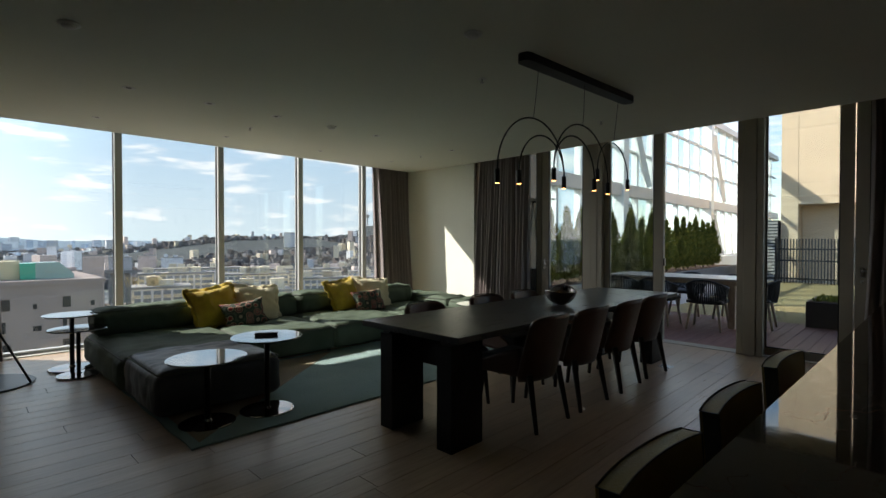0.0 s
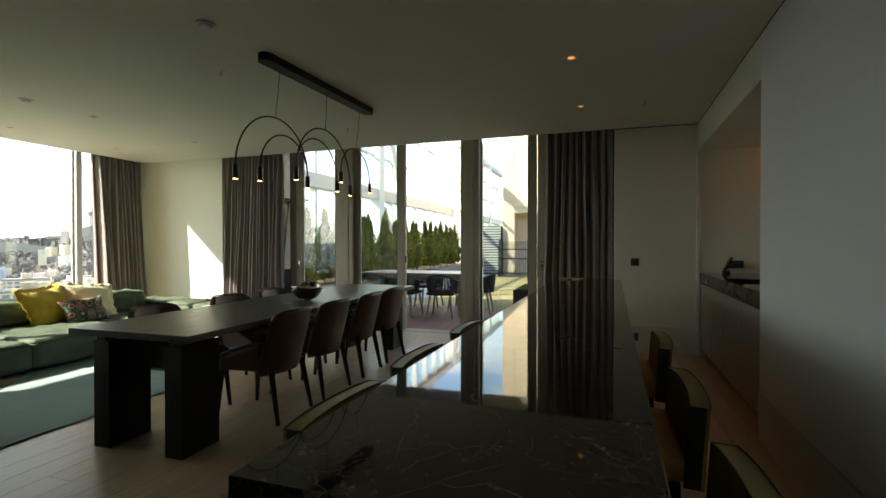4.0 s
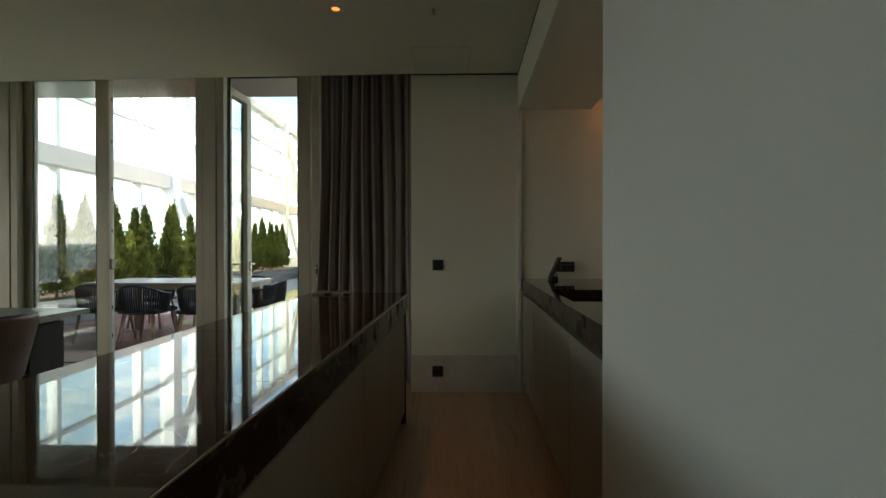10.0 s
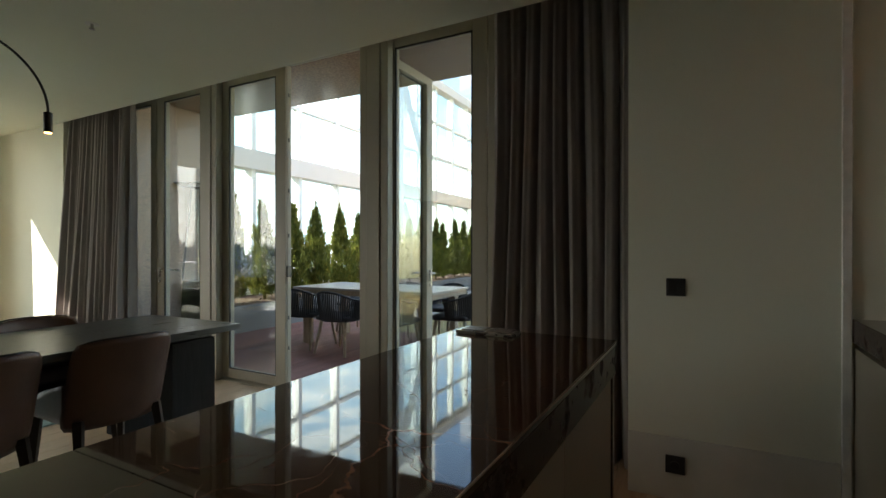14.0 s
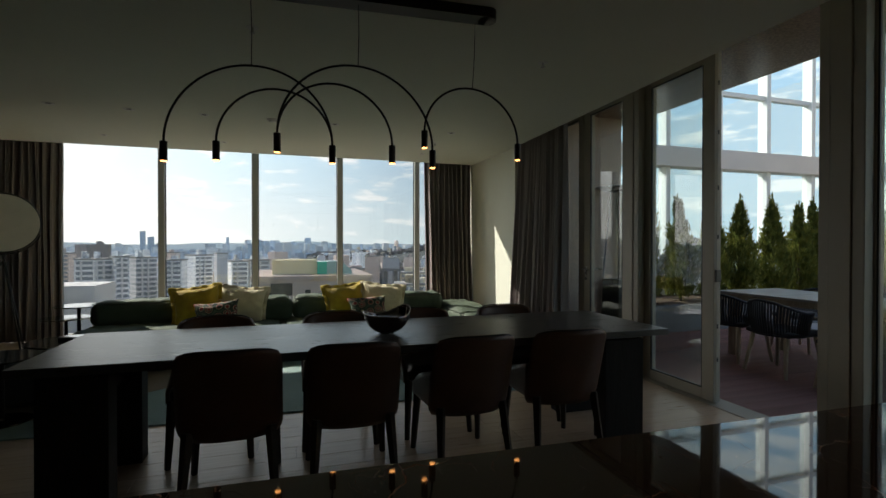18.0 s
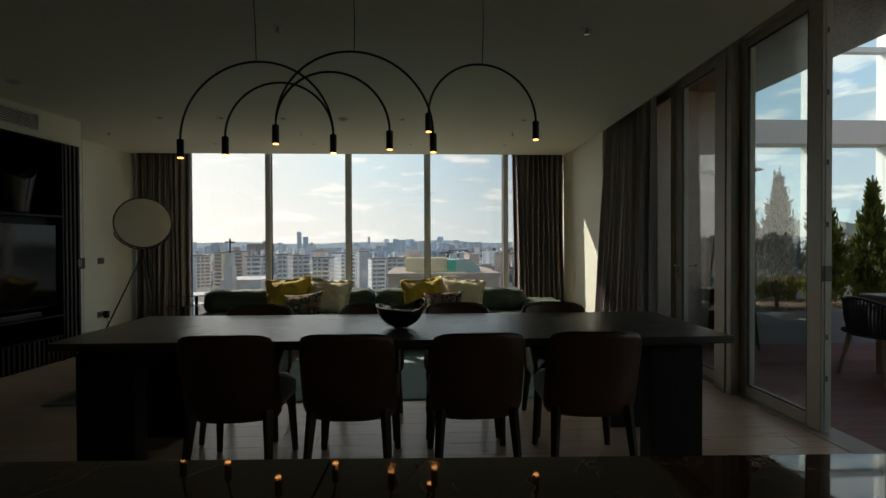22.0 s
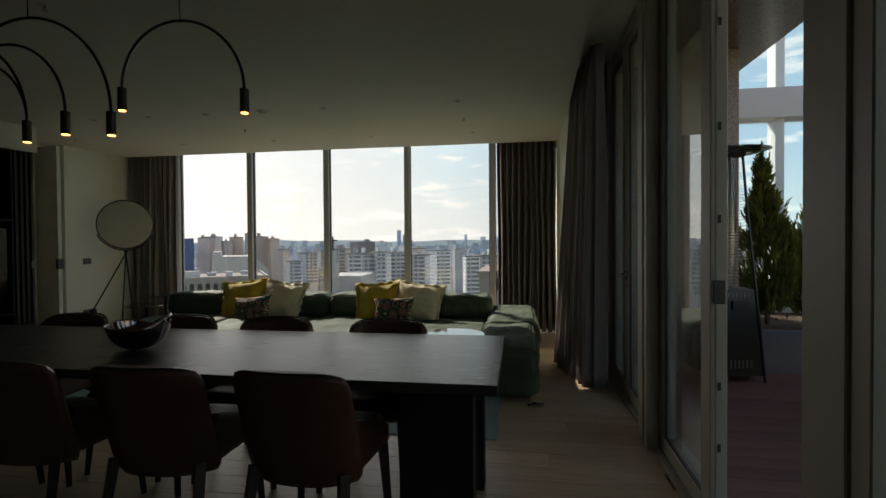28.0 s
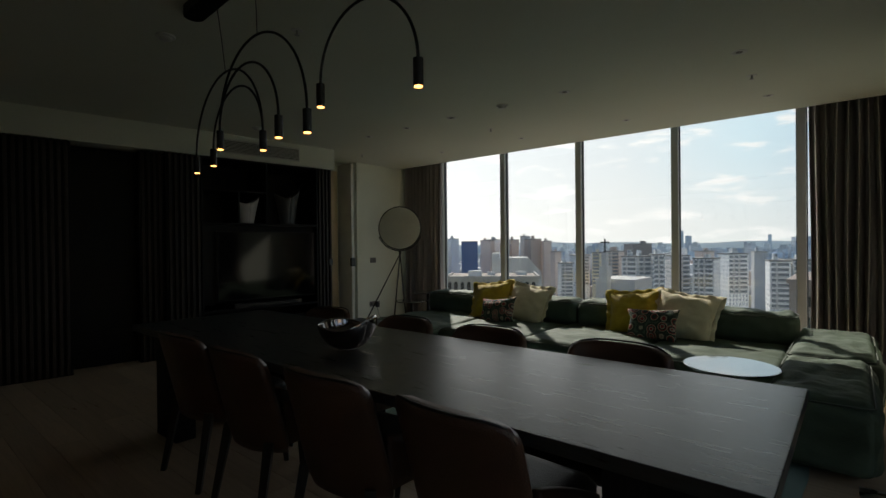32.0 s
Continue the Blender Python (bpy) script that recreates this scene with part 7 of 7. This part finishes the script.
field("far_blocks", "far apartment towers", 2600, (W, M_FAR_HAZED, M_TOWER_HAZED), (-58, 14), (1600, 3200), (11, 26), (14, 50), 4)
field("far_skyline", "far skyline of towers", 70, (M_TOWER_HAZED, M_FAR_HAZED), (-4.4, 4.4), (3000, 3600), (22, 44), (50, 82), 5)
# bare and evergreen trees between the houses
rnd = random.Random(12)
verts, faces = [], []
for _ in range(420):
    d2 = math.sqrt(rnd.uniform(150 ** 2, 620 ** 2))
    x, y = at(rnd.uniform(-48, 42), d2)
    hh, rr = rnd.uniform(6, 11), rnd.uniform(2.0, 3.8)
    for _ in range(46):
        a, e, q = rnd.uniform(0, 6.283), rnd.uniform(-0.6, 1.5), rnd.uniform(0.5, 1.0)
        p = Vector((x + rr * q * math.cos(a) * math.cos(e), y + rr * q * math.sin(a) * math.cos(e), GROUND + hh + rr * 1.2 * q * math.sin(e)))
        o = len(verts)
        for _ in range(4):
            verts.append(tuple(p + Vector((rnd.uniform(-1, 1), rnd.uniform(-1, 1), rnd.uniform(-1, 1))) * 1.0))
        faces += [(o, o + 1, o + 2), (o, o + 2, o + 3)]
me = bpy.data.meshes.new("city_trees")
me.from_pydata(verts, [], faces)
me.materials.append(M_CITY_TREE)
tagged(new("city_trees", me), "dull green and brown trees between the city houses", "trees", kind="stuff")
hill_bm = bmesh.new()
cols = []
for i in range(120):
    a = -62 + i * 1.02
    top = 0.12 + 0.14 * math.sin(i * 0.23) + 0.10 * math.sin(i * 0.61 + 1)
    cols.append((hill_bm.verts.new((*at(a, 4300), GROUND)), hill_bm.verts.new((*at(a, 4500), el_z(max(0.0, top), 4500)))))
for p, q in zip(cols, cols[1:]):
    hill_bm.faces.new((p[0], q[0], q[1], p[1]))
structure("backdrop_hills", hill_bm, M_HILL_HAZED, "low far hills on the horizon, coloured pale for haze")
# hazy sky low over the horizon: glaring towards the sun, blue away from it, with small flat-bottomed clouds
m = bpy.data.materials.new("hazy_sky")
m.use_nodes = True
nodes, links = m.node_tree.nodes, m.node_tree.links
nodes.remove(nodes["Principled BSDF"])


def math_node(operation, a, b):
    n = nodes.new("ShaderNodeMath")
    n.operation = operation
    for k, v in enumerate((a, b)):
        if isinstance(v, (int, float)):
            n.inputs[k].default_value = v
        else:
            links.new(v, n.inputs[k])
    return n.outputs[0]


def ramp_node(fac, stops):
    n = nodes.new("ShaderNodeValToRGB")
    els = n.color_ramp.elements
    els[0].position, els[0].color = stops[0][0], (*stops[0][1], 1)
    els[1].position, els[1].color = stops[-1][0], (*stops[-1][1], 1)
    for pos, col in stops[1:-1]:
        els.new(pos).color = (*col, 1)
    links.new(fac, n.inputs["Fac"])
    return n.outputs["Color"]


def mix_node(fac, a, b):
    n = nodes.new("ShaderNodeMix")
    n.data_type = "RGBA"
    links.new(fac, n.inputs["Factor"])
    links.new(a, n.inputs["A"])
    links.new(b, n.inputs["B"])
    return n.outputs["Result"]


tc, sp = nodes.new("ShaderNodeTexCoord"), nodes.new("ShaderNodeSeparateXYZ")
links.new(tc.outputs["Object"], sp.inputs[0])
bearing = math_node("ARCTAN2", sp.outputs[0], sp.outputs[1])
height = math_node("DIVIDE", sp.outputs[2], 4800.0)
turn = math_node("MULTIPLY_ADD", bearing, 0.5)
turn.node.inputs[2].default_value = 0.5
# bearing in radians b lies at 0.5 + b / 2 on the ramps; values are halved there and doubled again below
low_sky = ramp_node(turn, ((0.10, (0.78, 0.78, 0.755)), (0.33, (0.60, 0.61, 0.60)), (0.43, (0.53, 0.555, 0.555)), (0.52, (0.42, 0.47, 0.49)), (0.62, (0.29, 0.35, 0.375)), (0.88, (0.245, 0.305, 0.335))))
high_sky = ramp_node(turn, ((0.10, (0.70, 0.72, 0.73)), (0.33, (0.53, 0.575, 0.60)), (0.43, (0.425, 0.535, 0.59)), (0.52, (0.315, 0.42, 0.50)), (0.62, (0.205, 0.285, 0.355)), (0.88, (0.19, 0.265, 0.33))))
up = nodes.new("ShaderNodeMapRange")
up.interpolation_type = "SMOOTHSTEP"
up.inputs["From Min"].default_value, up.inputs["From Max"].default_value = 0.0, 0.20
links.new(height, up.inputs["Value"])
sky_colour = mix_node(up.outputs[0], low_sky, high_sky)
place = nodes.new("ShaderNodeCombineXYZ")
links.new(math_node("MULTIPLY", bearing, 9.0), place.inputs[0])
links.new(math_node("MULTIPLY", height, 33.0), place.inputs[1])
puff = nodes.new("ShaderNodeTexNoise")
puff.inputs["Scale"].default_value, puff.inputs["Detail"].default_value, puff.inputs["Roughness"].default_value = 1.0, 7.0, 0.55
links.new(place.outputs[0], puff.inputs["Vector"])
edge = nodes.new("ShaderNodeMapRange")
edge.interpolation_type = "SMOOTHSTEP"
edge.inputs["From Min"].default_value, edge.inputs["From Max"].default_value = 0.52, 0.65
links.new(math_node("ADD", puff.outputs["Fac"], math_node("MULTIPLY", math_node("MAXIMUM", math_node("SUBTRACT", height, 0.20), 0.0), 0.6)), edge.inputs["Value"])
cloud_colour = ramp_node(turn, ((0.10, (0.90, 0.90, 0.88)), (0.33, (0.68, 0.68, 0.67)), (0.43, (0.63, 0.635, 0.63)), (0.52, (0.52, 0.54, 0.545)), (0.62, (0.40, 0.42, 0.43)), (0.88, (0.38, 0.395, 0.40))))
colour = mix_node(edge.outputs[0], sky_colour, cloud_colour)
em, tr, mx = nodes.new("ShaderNodeEmission"), nodes.new("ShaderNodeBsdfTransparent"), nodes.new("ShaderNodeMixShader")
em.inputs["Strength"].default_value = 2.0
links.new(colour, em.inputs["Color"])
fade = nodes.new("ShaderNodeMapRange")
fade.interpolation_type = "SMOOTHSTEP"
fade.inputs["From Min"].default_value, fade.inputs["From Max"].default_value = 0.85, 1.15
links.new(height, fade.inputs["Value"])
links.new(fade.outputs[0], mx.inputs["Fac"])
links.new(em.outputs[0], mx.inputs[1])
links.new(tr.outputs[0], mx.inputs[2])
links.new(mx.outputs[0], nodes["Material Output"].inputs["Surface"])
bm = bmesh.new()
cols = [(bm.verts.new((*at(-64 + i * 2, 4800), GROUND)), bm.verts.new((*at(-64 + i * 2, 4800), 2400.0 + 3200.0 * min(1.0, max(0.0, (i - 38) / 8))))) for i in range(64)]
for p, q in zip(cols, cols[1:]):
    bm.faces.new((p[0], q[0], q[1], p[1]))
structure("backdrop_sky", bm, m, "bright hazy sky over the horizon")
# terrain of the far bank, and the hill with the tower
bm = bmesh.new()
rows = []
for i in range(45):
    a = 2 + i
    rows.append([bm.verts.new((*at(a, d2), GROUND + slope(a, d2))) for d2 in (880, 1100, 1300, 1500, 1800, 2000)])
for r0, r1 in zip(rows, rows[1:]):
    for k in range(5):
        bm.faces.new((r0[k], r1[k], r1[k + 1], r0[k + 1]))
structure("ground_far_bank", bm, M_HILL_WOOD, "wooded slope of the far bank")
bm = bmesh.new()
rows = []
for i in range(60):
    a = 25 + i * 0.5
    e = 2.25 * math.exp(-((a - 39.5) / 5.6) ** 2) + 0.10 * math.sin(i * 0.9) + 0.06 * math.sin(i * 2.3)
    rows.append([bm.verts.new((*at(a, 2100), GROUND)), bm.verts.new((*at(a, 2350), el_z(e * 0.55 - 0.2, 2350))), bm.verts.new((*at(a, 2600), el_z(e, 2600)))])
for r0, r1 in zip(rows, rows[1:]):
    for k in range(2):
        bm.faces.new((r0[k], r1[k], r1[k + 1], r0[k + 1]))
structure("ground_tower_hill", bm, M_HILL_WOOD, "wooded hill with a tower on top")
tower = empty("observation_tower", pose(*at(36.55, 2600), el_z(1.6, 2600)), "slim observation tower on the wooded hill", "tower")
th_h = 2600 * (math.tan(radians(4.5)) - math.tan(radians(1.6)))
part("shaft", cyl(5, 3.4, 0, th_h * 0.5, 12), M_CHURCH, tower)
part("pod", cyl(9, 11, th_h * 0.40, th_h * 0.52, 16), M_ROOF, tower)
part("mast", cyl(2.2, 0.6, th_h * 0.5, th_h, 8), M_CHURCH, tower)

# thin high clouds
m = bpy.data.materials.new("cloud_sheet")
m.use_nodes = True
nodes, links = m.node_tree.nodes, m.node_tree.links
nodes.remove(nodes["Principled BSDF"])
tc, mp = nodes.new("ShaderNodeTexCoord"), nodes.new("ShaderNodeMapping")
mp.inputs["Scale"].default_value = (0.0017, 0.0012, 1.0)
links.new(tc.outputs["Object"], mp.inputs["Vector"])
nz = nodes.new("ShaderNodeTexNoise")
nz.inputs["Scale"].default_value, nz.inputs["Detail"].default_value, nz.inputs["Roughness"].default_value = 3.0, 9.0, 0.58
links.new(mp.outputs[0], nz.inputs["Vector"])
rg = nodes.new("ShaderNodeMapRange")
rg.inputs["From Min"].default_value, rg.inputs["From Max"].default_value = 0.45, 0.70
links.new(nz.outputs["Fac"], rg.inputs["Value"])
tr, em, mx = nodes.new("ShaderNodeBsdfTransparent"), nodes.new("ShaderNodeEmission"), nodes.new("ShaderNodeMixShader")
em.inputs["Color"].default_value, em.inputs["Strength"].default_value = (0.96, 0.99, 1.0, 1), 0.85
links.new(rg.outputs[0], mx.inputs["Fac"])
links.new(tr.outputs[0], mx.inputs[1])
links.new(em.outputs[0], mx.inputs[2])
links.new(mx.outputs[0], nodes["Material Output"].inputs["Surface"])
bm = bmesh.new()
bm.faces.new([bm.verts.new(p) for p in ((350, -700, 0), (4800, -700, 0), (4800, 2300, 0), (350, 150, 0))])
clouds = structure("backdrop_clouds", bm, m, "thin white clouds")
clouds.matrix_basis = pose(0, 0, 420)

# ---- planks and boards, piece by piece ----
rnd = random.Random(21)
PLANK_W = 0.176
lengths = (1.55, 1.9, 2.3)
plank_meshes = []
for ln in lengths:
    me = bpy.data.meshes.new("plank")
    b = box(0.0, ln - 0.0016, 0.0, PLANK_W - 0.0016, -0.018, 0.0, 0.0012)
    b.to_mesh(me)
    b.free()
    me.materials.append(M_OAK)
    plank_meshes.append(me)
y = -1.45
while y < 7.42:
    x = -2.65 - rnd.uniform(0, 1.4)
    while x < 6.42:
        k = rnd.randrange(3)
        x0, x1 = max(x, -2.66), min(x + lengths[k], 6.44)
        full = x0 == x and x1 == x + lengths[k]
        if full:
            shared_part("plank", plank_meshes[k], floor, pose(x, y, 0))
        elif x1 - x0 > 0.05:
            part("plank", box(0.0, x1 - x0 - 0.0016, 0.0, PLANK_W - 0.0016, -0.018, 0.0, 0.0012), M_OAK, floor).matrix_basis = pose(x0, y, 0)
        x += lengths[k]
    y += PLANK_W

deck = structure("ground_deck", box(6.6, 10.2, 0.4, 5.49, -0.07, -0.05), M_FRAME_DARK, "reddish composite terrace deck")
board_meshes = []
for ln in (1.8, 2.4):
    me = bpy.data.meshes.new("board")
    b = box(0.0, ln - 0.004, 0.0, 0.138, -0.024, 0.0, 0.003)
    for g in range(9):
        box(0.0, ln - 0.004, 0.008 + g * 0.014, 0.015 + g * 0.014, 0.0, 0.0016, bm=b)
    b.to_mesh(me)
    b.free()
    me.materials.append(M_DECK)
    board_meshes.append((ln, me))
y = -2.0
while y < 5.35:
    x = 6.6
    flip = rnd.random() > 0.5
    for ln, me in (board_meshes if flip else board_meshes[::-1]):
        if x < (9.6 if y < 3.8 else 10.3):
            shared_part("board", me, deck, pose(x, y, -0.024))
        x += ln
    y += 0.144
